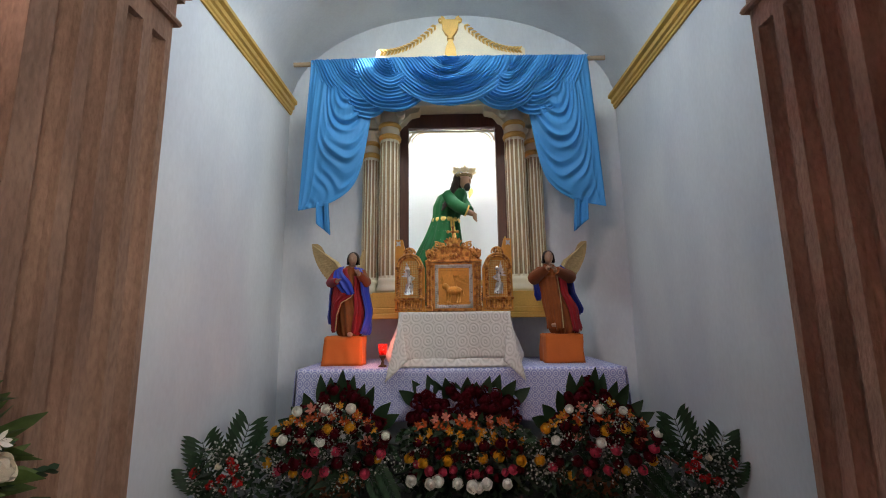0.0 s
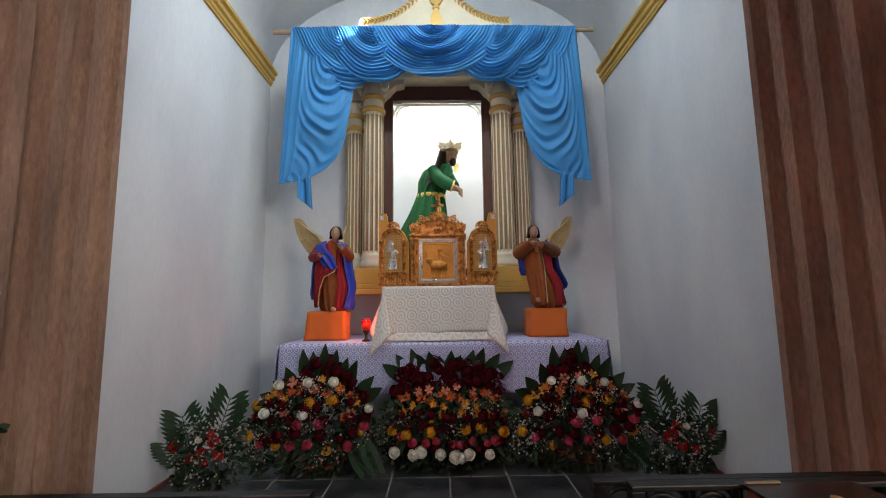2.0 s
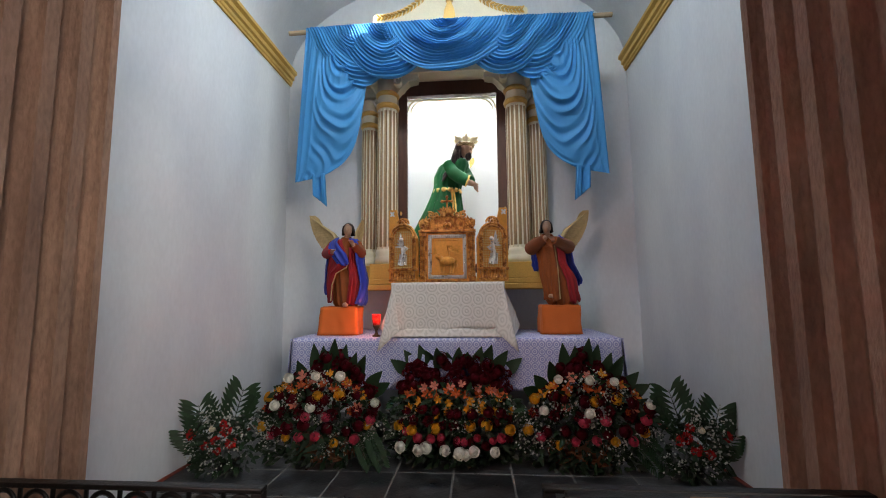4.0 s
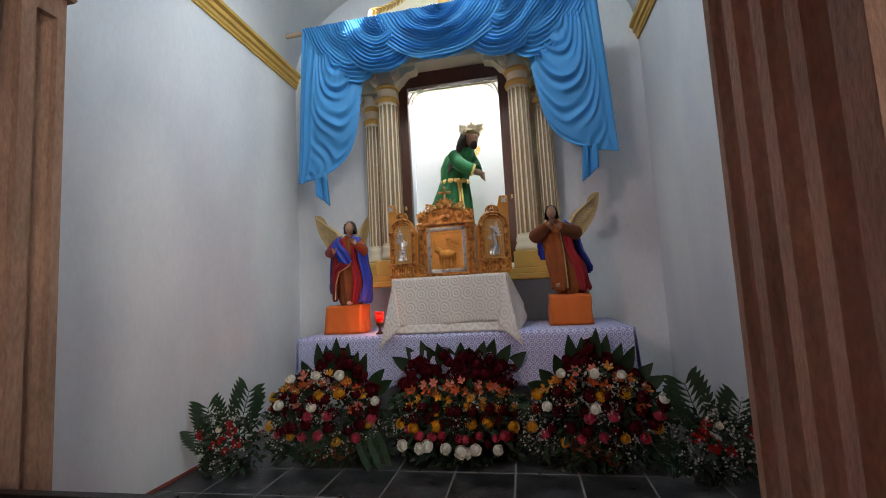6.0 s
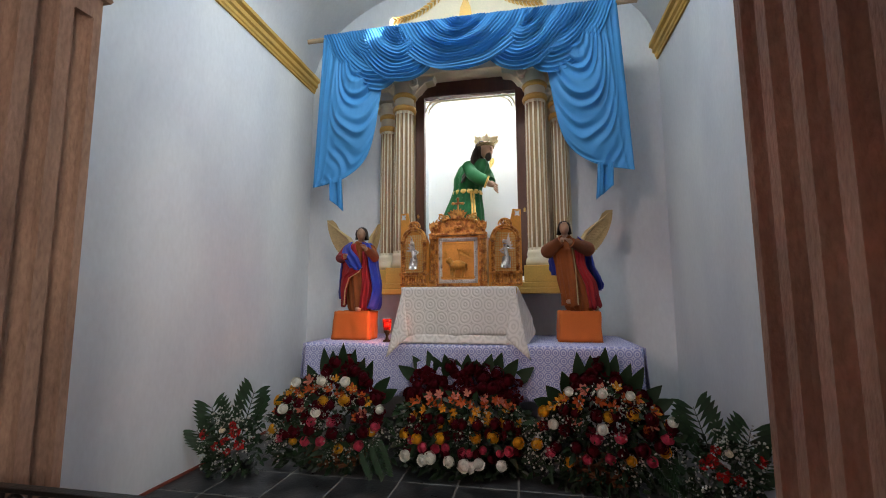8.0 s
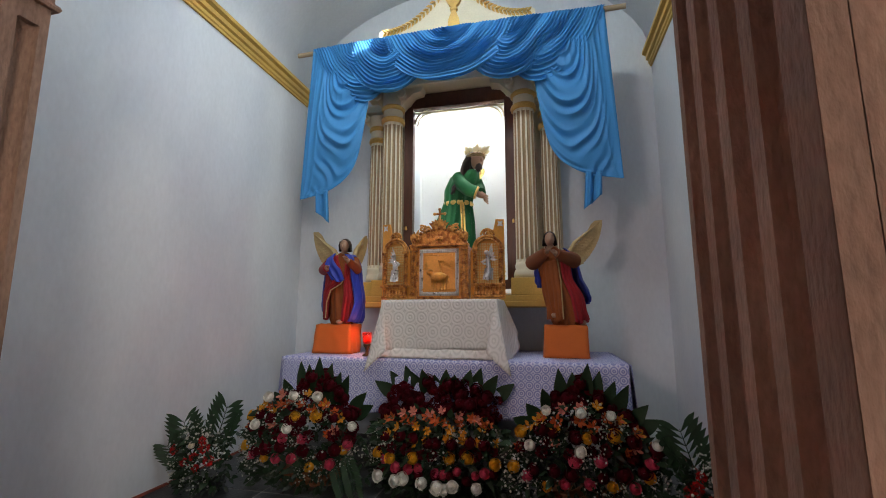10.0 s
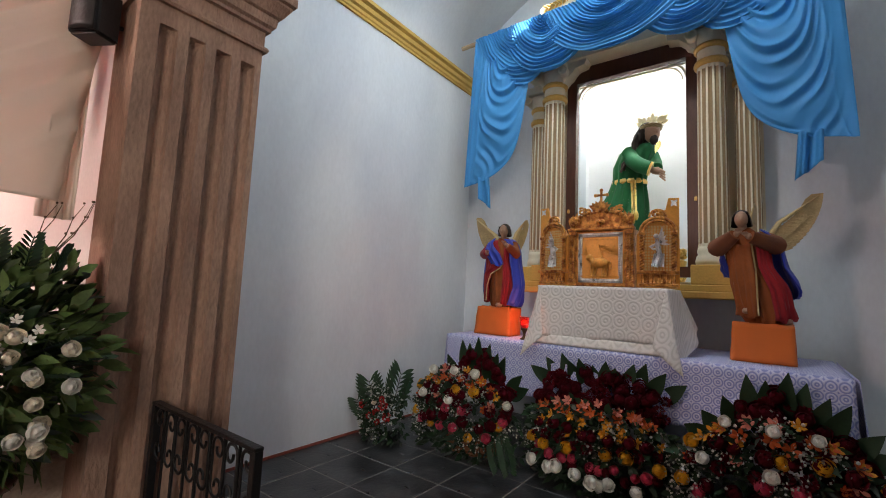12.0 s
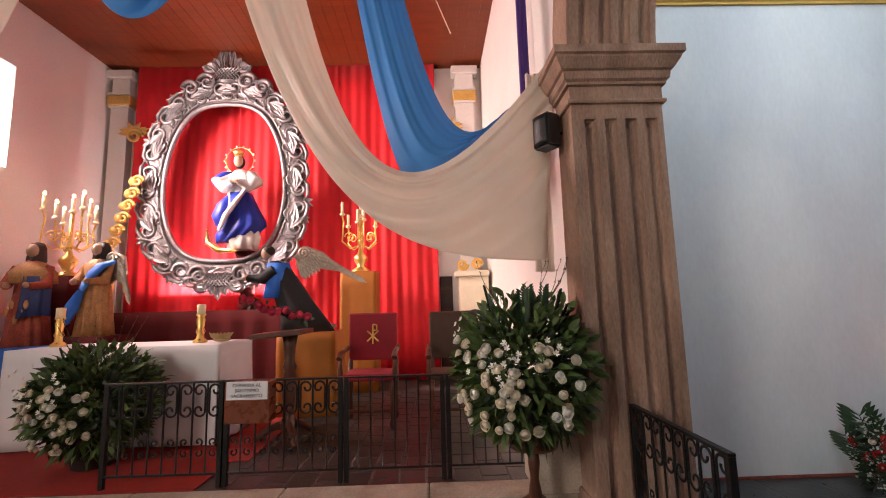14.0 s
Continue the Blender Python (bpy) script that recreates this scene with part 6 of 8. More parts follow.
# ---- wrought iron rails at the chapel opening ----
def iron_panel(name, label, w, h, s=1, n=4, group="", end_scroll=False):
    """A rail panel along +x: posts, top bar, rods and C scrolls."""
    t = thing(name, label, "railing", group=group)
    bm = bmesh.new()
    box(bm, 0, w, -0.020, 0.020, h - 0.016, h, 0.004)
    part("top_bar", bm, IRON(), t)
    bm = bmesh.new()
    box(bm, 0, w, -0.010, 0.010, 0.09, 0.106, 0.002)
    part("bottom_bar", bm, IRON(), t)
    for x in (0.018, w - 0.018):
        bm = bmesh.new()
        box(bm, x - 0.018, x + 0.018, -0.018, 0.018, 0.0, h - 0.016, 0.003)
        part("post", bm, IRON(), t)
    pitch = (w - 0.036) / (2 * n)
    for k in range(1, 2 * n):
        bm = bmesh.new()
        x = 0.018 + k * pitch
        if k % 2 == 0:
            tube(bm, [(x, 0, 0.106 + (h - 0.122) * q / 10) for q in range(11)], [0.008 if q % 2 else 0.0095 for q in range(11)], 4)
        else:
            tube(bm, [(x, 0, 0.106), (x, 0, h - 0.016)], 0.007, 6)
        part("rod", bm, IRON(), t)
    for k in range(0 if end_scroll else 2 * n):
        x = 0.018 + (k + 0.5) * pitch
        sg = 1 if k % 2 else -1
        r = pitch * 0.36
        bm = bmesh.new()
        zt, zb = h - 0.03 - r, h - 0.23
        arcp = [(x + sg * r * math.cos(a), 0, zt + r * math.sin(a)) for a in (math.pi * i / 10 for i in range(11))]
        arcb = [(x + sg * r * math.cos(a), 0, zb - r * math.sin(a)) for a in (math.pi * (1 - i / 10) for i in range(11))]
        curl_t = [(x + sg * (r * 0.35 + r * 0.6 * math.cos(a)), 0, zt - r * 0.15 + r * 0.6 * math.sin(a)) for a in (-math.pi * 1.1 + math.pi * 1.1 * i / 9 for i in range(10))]
        curl_b = [(x + sg * (r * 0.35 + r * 0.6 * math.cos(a)), 0, zb + r * 0.15 - r * 0.6 * math.sin(a)) for a in (-math.pi * 1.1 * i / 9 for i in range(10))]
        tube(bm, curl_t + arcp + arcb + curl_b, 0.0055, 5, 0, 1.6)
        for zc in (h * 0.42, h * 0.42 - 0.085):
            f = -1 if zc < h * 0.4 else 1
            b2 = bmesh.new()
            tube(b2, scroll((x, 0, zc), 0.010, 0.030, -f * math.pi / 2, 0.9 * sg * f, (1, 0, 0), (0, 0, 1), 14), 0.005, 5, 0, 1.5)
            part("small_scroll", b2, IRON(), t)
        part("c_scroll", bm, IRON(), t)
    return t


g = "iron rails at the chapel opening"
r1 = iron_panel("railing", "black wrought iron rail with C scrolls fixed to the pier", 0.965, 0.835, n=4, group=g)
r1.matrix_world = pose(-1.765, 1.592, 0)
r2 = iron_panel("railing", "black wrought iron rail with C scrolls behind a wooden box", 0.93, 0.855, n=3, group=g)
r2.matrix_world = pose(0.065, 1.60, 0)
r3 = iron_panel("gate", "black wrought iron gate leaf folded open against the rail", 0.84, 0.925, n=3, group=g)
r3.matrix_world = pose(0.092, 1.385, 0)

# collection box on the folded gate
BOXW = mat("varnished_wood", (0.17, 0.045, 0.018), 0.28, vary=0.3, scale=3, fine=40, bump=0.08, stretch=(1, 6, 6))
LIDW = mat("dark_varnished_lid", (0.035, 0.016, 0.012), 0.22, vary=0.3, scale=3, fine=40, bump=0.06, stretch=(1, 6, 6))
cb = thing("collection_box", "varnished brown wooden collection box with a dark lid and coin slot", "box", (0.527, 1.265, 0.83))
bm = bmesh.new()
box(bm, -0.14, 0.14, -0.095, 0.095, 0.0, 0.085, 0.003)
part("body", bm, BOXW, cb)
bm = bmesh.new()
prism(bm, [(-0.147, 0.089), (0.147, 0.089), (0.147, 0.098), (-0.147, 0.098)], -0.10, 0.10)
lid = part("lid", bm, LIDW, cb, "dark glossy lid")
bm = bmesh.new()
lathe(bm, [(0.014, 0.0985), (0.014, 0.1015), (0.010, 0.1025), (0.009, 0.100)], 20, (0.015, 0.0, 0))
part("coin_slot", bm, GOLDM, lid, "round brass coin slot")
for x, z in ((-0.128, 0.01), (0.128, 0.01), (0.128, 0.075), (0.0, 0.05)):
    bm = bmesh.new()
    box(bm, x - 0.006, x + 0.006, -0.0975, -0.0955, z - 0.005, z + 0.005)
    part("paper_tab", bm, WHITEC(), cb, "small white paper tab")
bm = bmesh.new()
box(bm, -0.14, -0.05, 0.09, 0.098, 0.099, 0.104, 0.001)
part("hinge_strip", bm, mat("raw_wood", (0.33, 0.24, 0.15)), lid, "pale wooden strip")
for x in (-0.1, 0.1):
    bm = bmesh.new()
    box(bm, x - 0.012, x + 0.012, 0.095, 0.12, 0.02, 0.08, 0.002)
    part("hanger", bm, IRON(), cb)

# ---- sanctuary ----
SILV = mat("silver_leaf_carving", (0.30, 0.28, 0.29), 0.40, 0.6, vary=0.4, scale=14, fine=60, bump=0.4)
CARPET = mat("red_carpet", (0.32, 0.018, 0.012), 0.9, vary=0.3, scale=10, fine=200, bump=0.3)
DRAPR = mat("dark_red_cloth", (0.085, 0.002, 0.003), 0.98, vary=0.2, scale=4, fine=200, bump=0.06)
OCHC = mat("ochre_cloth", (0.38, 0.13, 0.012), 0.7, vary=0.15, scale=4, fine=200, bump=0.06)
ROYB = mat("bright_blue_cloth", (0.02, 0.15, 0.60), 0.6, vary=0.15, scale=4, fine=200, bump=0.05)
WAX = mat("ivory_wax", (0.82, 0.70, 0.45), 0.5, vary=0.06, scale=10, bump=0.05)
GLOW = mat("candle_bulb", (1.0, 0.66, 0.28), 0.5, vary=0.0, bump=0, emit=7.0)
P0 = PLAT

bm = bmesh.new()
box(bm, -5.6, PX - 0.29, -5.6, -1.55, P0 + 0.002, P0 + 0.014, 0.003)
prism(bm, [(-5.6, P0 + 0.002), (-5.6, P0 + 0.013), (-3.0, P0 + 0.013), (-3.0, P0 + 0.002)], -1.56, -1.40)
part("carpet", bm, CARPET, None, "red carpet covering the sanctuary floor", category="carpet", kind="structure")

# sky glow outside the nave windows, the second one assumed and out of view
for x0, x1, z0, z1 in ((-5.7, -3.5, 2.8, 5.5), (3.3, 6.0, 2.6, 5.2)):
    bm = bmesh.new()
    box(bm, x0, x1, NY0 - 0.52, NY0 - 0.50, z0, z1)
    part("backdrop", bm, mat("white_sky", (0.95, 0.97, 1.0), 0.9, vary=0.02, bump=0, emit=2.2), None, "bright white sky outside the window", category="sky", kind="structure")

# red curtain in narrow folds on the end wall
curtain_r = thing("altar_curtain", "tall bright red curtain hanging in narrow folds", "curtain")
for ya, yb, ph in ((-5.42, -3.4, 0.0), (-3.4, -1.5, 1.1), (-1.5, 0.42, 2.3)):
    bm = bmesh.new()
    sheet(bm, lambda u, v: (-7.02 + (0.006 + 0.012 * v) * math.sin(u * 62 + ph + 0.6 * math.sin(v * 3)) + 0.012 * math.sin(u * 23 + ph), ya + (yb - ya) * u, 6.33 - (6.33 - P0 - 0.01) * v), 130, 8, 0, 0.003)
    part("panel", bm, REDC(), curtain_r)
bm = bmesh.new()
tube(bm, [(-7.1, -5.4, 6.30), (-7.1, 0.5, 6.30)], 0.02, 8)
part("rail", bm, WOOD(), curtain_r)

def pilaster(name, y, w, label):
    t = thing(name, label, "pilaster", kind="structure")
    bm = bmesh.new()
    box(bm, -7.2, -7.02, y - w / 2, y + w / 2, P0, 6.25, 0.01)
    part("shaft", bm, WARMW, t)
    bm = bmesh.new()
    for k, (e, z0, z1) in enumerate(((0.03, 5.50, 5.54), (0.05, 5.75, 5.80), (0.08, 6.10, 6.25))):
        box(bm, -7.2, -7.02 + e, y - w / 2 - e, y + w / 2 + e, z0, z1, 0.008)
    part("capital", bm, WARMW, t)
    bm = bmesh.new()
    box(bm, -7.2, -7.02 + 0.06, y - w / 2 - 0.05, y + w / 2 + 0.05, 5.54, 5.74, 0.02)
    part("gold_band", bm, GOLDP(), t, "gold painted capital band")
    bm = bmesh.new()
    for k in range(9):
        a = math.pi * (k / 8)
        blade(bm, (-6.99, y + (0.35 if y < 0 else -0.35), 4.95), (-6.97, y + (0.35 if y < 0 else -0.35) + 0.32 * math.cos(a), 4.95 + 0.25 * math.sin(a) * (1 if k % 2 else 0.7)), 0.10, (1, 0, 0), 0, 0.2)
    tube(bm, scroll((-6.98, y + (0.35 if y < 0 else -0.35), 4.9), 0.16, 0.03, 0, 1.5, (0, 1, 0), (0, 0, 1)), 0.03, 6)
    part("gold_ornament", bm, GOLDP(), t, "gold carved ornament")
    return t


pilaster("pilaster_west", -5.75, 0.34, "white pilaster with a gold banded capital")
pilaster("pilaster_east", 1.02, 0.36, "white pilaster with a gold banded capital")
# lower doorway frame beside the curtain
dr = thing("side_doorway", "dark side doorway with a white moulded surround", "doorway", kind="structure")
# the opening is a solid panel, made dark by its colour
bm = bmesh.new()
box(bm, -7.19, -7.15, 0.44, 0.68, P0, 2.05)
part("opening", bm, mat("dark_doorway_panel", (0.03, 0.016, 0.012), 0.5, vary=0.4, scale=6), dr)
bm = bmesh.new()
for z in (0.6, 1.0, 1.4, 1.8):
    box(bm, -7.15, -7.13, 0.46, 0.66, z, z + 0.03, 0.004)
part("board", bm, WOOD(), dr)
pedw = thing("side_cabinet", "white moulded side altar front with gold ornament", "cabinet", kind="structure")
bm = bmesh.new()
box(bm, -7.0, -6.55, 0.78, 1.30, P0, 2.0, 0.01)
box(bm, -7.0, -6.48, 0.70, 1.31, 2.0, 2.10, 0.015)
box(bm, -6.56, -6.53, 0.86, 1.22, 0.5, 1.85, 0.01)
part("body", bm, CREAM(), pedw)
bm = bmesh.new()
for s in (-1, 1):
    tube(bm, scroll((-6.6, 0.98 + s * 0.13, 2.22), 0.10, 0.02, 0, 1.4 * s, (0, 1, 0), (0, 0, 1)), 0.03, 6)
part("gold_ornament", bm, GOLDP(), pedw)

# carved silver oval frame
OC = Vector((-6.62, -3.45, 3.85))


def opt(a, ry, rz, x=0.0):
    ca, sa = math.cos(a), math.sin(a)
    k = (abs(ca) ** 2.7 + abs(sa) ** 2.7) ** (-1 / 2.7)
    return OC + Vector((x, ry * k * ca * (1 - 0.07 * sa), rz * k * sa * 0.98))


frame_t = thing("oval_frame", "large carved silver baroque oval frame before the red curtain", "frame", (0, 0, 0))
for nm, ry, rz, r in (("inner_rim", 1.06, 1.50, 0.042), ("middle_rim", 1.15, 1.60, 0.022)):
    bm = bmesh.new()
    pts = [opt(2 * math.pi * i / 96, ry * (1 + 0.025 * math.cos(8 * math.pi * i / 96)), rz, 0.03) for i in range(97)]
    tube(bm, pts, r, 8)
    part(nm, bm, SILV, frame_t)
rng = random.Random(9)
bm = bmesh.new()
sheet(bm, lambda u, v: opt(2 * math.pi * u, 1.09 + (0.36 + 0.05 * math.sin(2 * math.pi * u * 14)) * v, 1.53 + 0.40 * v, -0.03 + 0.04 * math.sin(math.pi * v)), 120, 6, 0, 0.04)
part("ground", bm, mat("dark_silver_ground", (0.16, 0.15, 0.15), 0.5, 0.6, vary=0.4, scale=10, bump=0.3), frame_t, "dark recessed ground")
NS = 32
for k in range(NS):
    a = 2 * math.pi * (k + 0.5) / NS
    p = opt(a, 1.28, 1.75, 0.05)
    out = Vector((0, math.cos(a), math.sin(a)))
    tan = Vector((0, -math.sin(a), math.cos(a)))
    sg = 1 if k % 2 else -1
    bm = bmesh.new()
    tube(bm, scroll(p + out * 0.08, 0.16, 0.03, a + sg * 1.2, sg * 1.45, (0, 1, 0), (0, 0, 1), 24), [0.04 - 0.0010 * i for i in range(25)], 7)
    tube(bm, scroll(p + tan * 0.15 * sg - out * 0.08, 0.10, 0.02, a, -sg * 1.3, (0, 1, 0), (0, 0, 1), 18), [0.034 - 0.0011 * i for i in range(19)], 7)
    pts = [p - tan * 0.22 + out * 0.18, p - tan * 0.09 + out * 0.24, p + tan * 0.09 + out * 0.22, p + tan * 0.20 + out * 0.10]
    tube(bm, pts, [0.012, 0.035, 0.035, 0.012], 7)
    for j in range(3):
        q = (j - 1) * 0.42
        e = p + (tan * sg * math.cos(q) + out * math.sin(q)) * (0.30 - 0.05 * abs(j - 1))
        blade(bm, p - tan * sg * 0.06 + Vector((0.03, 0, 0)), e + Vector((0.03, 0, 0)), 0.11, (1, 0, 0), 0, 0.28, 5, 0, 0.6)
    part("scroll_carving", bm, SILV, frame_t)
# acanthus leaves and beads between the scrolls, inner and outer
for k in range(40):
    a = 2 * math.pi * k / 40
    out, tan = Vector((0, math.cos(a), math.sin(a))), Vector((0, -math.sin(a), math.cos(a)))
    sg = 1 if math.cos(a) > 0 else -1
    bm = bmesh.new()
    p = opt(a, 1.16, 1.62, 0.05)
    for j in range(3):
        e = p + tan * sg * (0.20 - 0.05 * j) + out * (0.05 + 0.09 * j)
        blade(bm, p, e, 0.085, (1, 0, 0), 0, 0.3, 5, 0, 0.6)
    ball(bm, p, 0.03, 7, 0, (0.6, 1, 1))
    part("leaf_carving", bm, SILV, frame_t)
    bm = bmesh.new()
    q = opt(a + 0.08, 1.43, 1.90, 0.03)
    for j in range(3):
        b = (j - 1) * 0.7
        blade(bm, q - out * 0.05, q + (out * math.cos(b) + tan * math.sin(b)) * (0.10 + 0.04 * (k % 3)), 0.085, (1, 0, 0), 0, 0.3, 5, 0, 0.55)
    part("leaf_carving", bm, SILV, frame_t)
for cc, hs in ((OC + Vector((0.05, 0, 1.92)), 1), (OC + Vector((0.05, 0, -1.72)), -0.62)):
    # latticed cushion between volutes, leaves closing to a point
    bm = bmesh.new()
    ball(bm, cc + Vector((0, 0, 0.12 * hs)), 0.22, 16, 0, (0.35, 1.0, 0.8))
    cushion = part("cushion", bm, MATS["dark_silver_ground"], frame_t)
    for i in range(-3, 4):
        for sg in (-1, 1):
            bm = bmesh.new()
            tube(bm, [cc + Vector((0.085 - 0.006 * abs(i), i * 0.062 - 0.09 * sg, 0.12 * hs - 0.11)), cc + Vector((0.10 - 0.008 * abs(i), i * 0.062, 0.12 * hs)), cc + Vector((0.085 - 0.006 * abs(i), i * 0.062 + 0.09 * sg, 0.12 * hs + 0.11))], 0.013, 5)
            part("lattice_bar", bm, SILV, cushion)
    for j in range(-3, 4):
        bm = bmesh.new()
        root = cc + Vector((0.02, 0.075 * j, (0.26 - 0.02 * abs(j)) * hs))
        tip = cc + Vector((0.05, 0.13 * j, (0.72 - 0.14 * abs(j)) * hs))
        blade(bm, root, tip, 0.15, (1, 0, 0), 0, 0.3, 6, 0, 0.5)
        tube(bm, [root, root.lerp(tip, 0.6), tip], [0.03, 0.022, 0.008], 6)
        part("crest_leaf", bm, SILV, frame_t)
    for sg in (-1, 1):
        for r, dy, dz, tn in ((0.17, 0.36, -0.02, 1.5), (0.12, 0.30, 0.28, -1.4), (0.15, 0.66, -0.14, 1.4)):
            bm = bmesh.new()
            tube(bm, scroll(cc + Vector((0.03, sg * dy, dz * hs)), r, 0.03, 0 if sg > 0 else math.pi, sg * tn, (0, 1, 0), (0, 0, 1), 26), [0.05 - 0.0012 * q for q in range(27)], 7)
            part("volute", bm, SILV, frame_t)
bm = bmesh.new()
box(bm, -6.85, -6.2, -5.1, -2.0, P0, 1.50, 0.02)
sheet(bm, lambda u, v: (-6.18 + 0.02 * math.sin(u * 50), -5.12 + 3.14 * u, 1.515 - 1.33 * v), 60, 6, 0, 0.004)
part("altar_platform", bm, DRAPR, None, "stepped platform draped in dark red cloth", category="platform")

# figure in the oval
bm = bmesh.new()
F = Vector((-6.5, -3.11, 2.68))
ft = lambda dx, dy, dz: (F.x + dx, F.y + dy, F.z + dz)
loft(bm, [(*ft(0, 0.08, -0.12), 0.16, 0.24), (*ft(0, 0.06, 0.1), 0.19, 0.30), (*ft(0, 0.0, 0.6), 0.16, 0.21), (*ft(0, -0.03, 0.95), 0.14, 0.19), (*ft(0, -0.02, 1.2), 0.15, 0.24), (*ft(0, -0.02, 1.33), 0.07, 0.09)], 40, 0, 9, 0.10)
# blue mantle round the skirt, drawn up to the far hip
loft(bm, [(*ft(0.0, -0.22, 0.0), 0.14, 0.16), (*ft(0.02, -0.06, 0.12), 0.21, 0.32), (*ft(0.02, 0.08, 0.30), 0.225, 0.38), (*ft(0.01, 0.09, 0.42), 0.215, 0.34), (*ft(0.0, 0.05, 0.66), 0.185, 0.255), (*ft(0, 0.0, 0.90), 0.165, 0.20)], 48, 1, 11, 0.11)
loft(bm, [(*ft(-0.03, -0.30, 0.32), 0.09, 0.13), (*ft(0.0, -0.33, 0.50), 0.12, 0.16), (*ft(0.0, -0.27, 0.72), 0.11, 0.13), (*ft(0.0, -0.18, 0.86), 0.07, 0.08)], 20, 1, 5, 0.10)
# white sash across the front
tube(bm, [ft(0.17, 0.15, 0.93), ft(0.24, 0.04, 0.72), ft(0.27, -0.13, 0.45), ft(0.25, -0.24, 0.20)], [0.075, 0.10, 0.11, 0.07], 12, 0, 0.45)
for s in (-1, 1):
    tube(bm, [ft(0.02, s * 0.18, 1.25), ft(0.10, s * 0.33 - 0.02, 1.08), ft(0.18, s * 0.22, 0.98), ft(0.25, s * 0.06, 1.06)], [0.085, 0.125, 0.11, 0.055], 12, 0)
    ball(bm, ft(0.27, s * 0.04 - 0.02, 1.07), 0.04, 8, 2, (1, 1.6, 0.8))
loft(bm, [(*ft(0.06, -0.36, 1.04), 0.10, 0.09), (*ft(0.06, -0.34, 1.16), 0.13, 0.14), (*ft(0.03, -0.22, 1.28), 0.10, 0.12)], 18, 1, 5, 0.12)
H = F + Vector((0.04, -0.04, 1.50))
ball(bm, H, 0.095, 12, 2, (0.9, 0.85, 1.15))
ball(bm, H + Vector((-0.05, 0, -0.01)), 0.10, 12, 3, (0.8, 1, 1.25))
lathe(bm, [(0.07, 0.085), (0.08, 0.12), (0.105, 0.16), (0.05, 0.19)], 14, tuple(H), 4, wave=lambda a, k: 1 + 0.12 * math.sin(7 * a))
for k in range(14):
    a = 2 * math.pi * k / 14
    ball(bm, H + Vector((-0.05, 0.27 * math.cos(a), 0.02 + 0.27 * math.sin(a))), 0.022, 6, 5)
tube(bm, [H + Vector((-0.05, 0.25 * math.cos(a), 0.02 + 0.25 * math.sin(a))) for a in (2 * math.pi * i / 40 for i in range(41))], 0.008, 5, 4)
tube(bm, [F + Vector((0.10, -0.52, 0.25)), F + Vector((0.16, -0.46, 0.0)), F + Vector((0.2, -0.25, -0.14)), F + Vector((0.2, 0.05, -0.16))], [0.01, 0.05, 0.06, 0.02], 8, 4)
part("robed_figure_statue", bm, [mat("white_satin", (0.75, 0.74, 0.72), 0.5, vary=0.1, scale=6, bump=0.06), ROYAL, mat("pale_painted_skin", (0.62, 0.42, 0.31), 0.45, vary=0.1, scale=20, bump=0.05), HAIR, GOLDM, SILVER], None, "statue in white and blue cloth with crown and ring of stars", category="statue")
bm = bmesh.new()
lathe(bm, [(0.14, 1.51), (0.14, 1.6), (0.12, 1.75), (0.12, 2.3), (0.24, 2.55)], 24, (F.x - 0.27, F.y + 0.06, 0))
part("pedestal", bm, DRAPR, None, "narrow pedestal in dark red cloth under a crowned statue", category="pedestal")


def candelabra(at, s, label, group="candelabra"):
    t = thing("candelabra", label, "candelabra", at, group=group)
    bm = bmesh.new()
    lathe(bm, [(0.16, 0), (0.15, 0.04), (0.06, 0.10), (0.11, 0.2), (0.12, 0.26), (0.05, 0.33), (0.03, 0.42), (0.045, 0.5), (0.025, 0.6), (0.03, 0.95)], 18)
    part("stem", bm, GOLDM, t)
    tips = []
    for k in range(6):
        a = 2 * math.pi * k / 6
        bm = bmesh.new()
        d = Vector((math.cos(a), math.sin(a), 0))
        r = 0.28 + 0.05 * (k % 2)
        zt = 0.80 + 0.16 * (k % 2)
        tube(bm, [(0, 0, 0.48), d * r * 0.55 + Vector((0, 0, 0.40)), d * r + Vector((0, 0, 0.52)), d * r * 0.92 + Vector((0, 0, zt - 0.1)), d * r + Vector((0, 0, zt))], 0.014, 6)
        tube(bm, scroll(d * r * 0.6 + Vector((0, 0, 0.6)), 0.09, 0.015, 0, 1.4, d, (0, 0, 1), 16), 0.011, 5)
        arm = part("arm", bm, GOLDM, t)
        tips.append((d * r + Vector((0, 0, zt)), arm))
    tips.append((Vector((0, 0, 0.95)), t))
    for p, par in tips:
        bm = bmesh.new()
        lathe(bm, [(0.02, 0), (0.05, 0.02), (0.035, 0.05)], 12, tuple(p))
        lathe(bm, [(0.026, 0.05), (0.026, 0.24)], 10, tuple(p))
        part("candle", bm, WAX, par, "ivory candle")
        if s:
            bm = bmesh.new()
            ball(bm, p + Vector((0, 0, 0.27)), 0.022, 8, 0, (1, 1, 1.5))
            part("bulb", bm, GLOW, par, "glowing candle bulb")
    return t


candelabra((-6.3, -0.93, 2.10), False, "gold branched candelabra on an ochre draped pedestal")
candelabra((-5.3, -5.05, 2.05), True, "gold branched candelabra with glowing candle bulbs")
cloth_box("pedestal", "tall pedestal draped in ochre cloth", -6.58, -6.02, -1.22, -0.64, P0, 2.10, OCHC, 0.7)
cloth_box("pedestal", "tall pedestal draped in dark red cloth", -5.6, -5.0, -5.35, -4.75, P0, 2.05, DRAPR, 1.7)
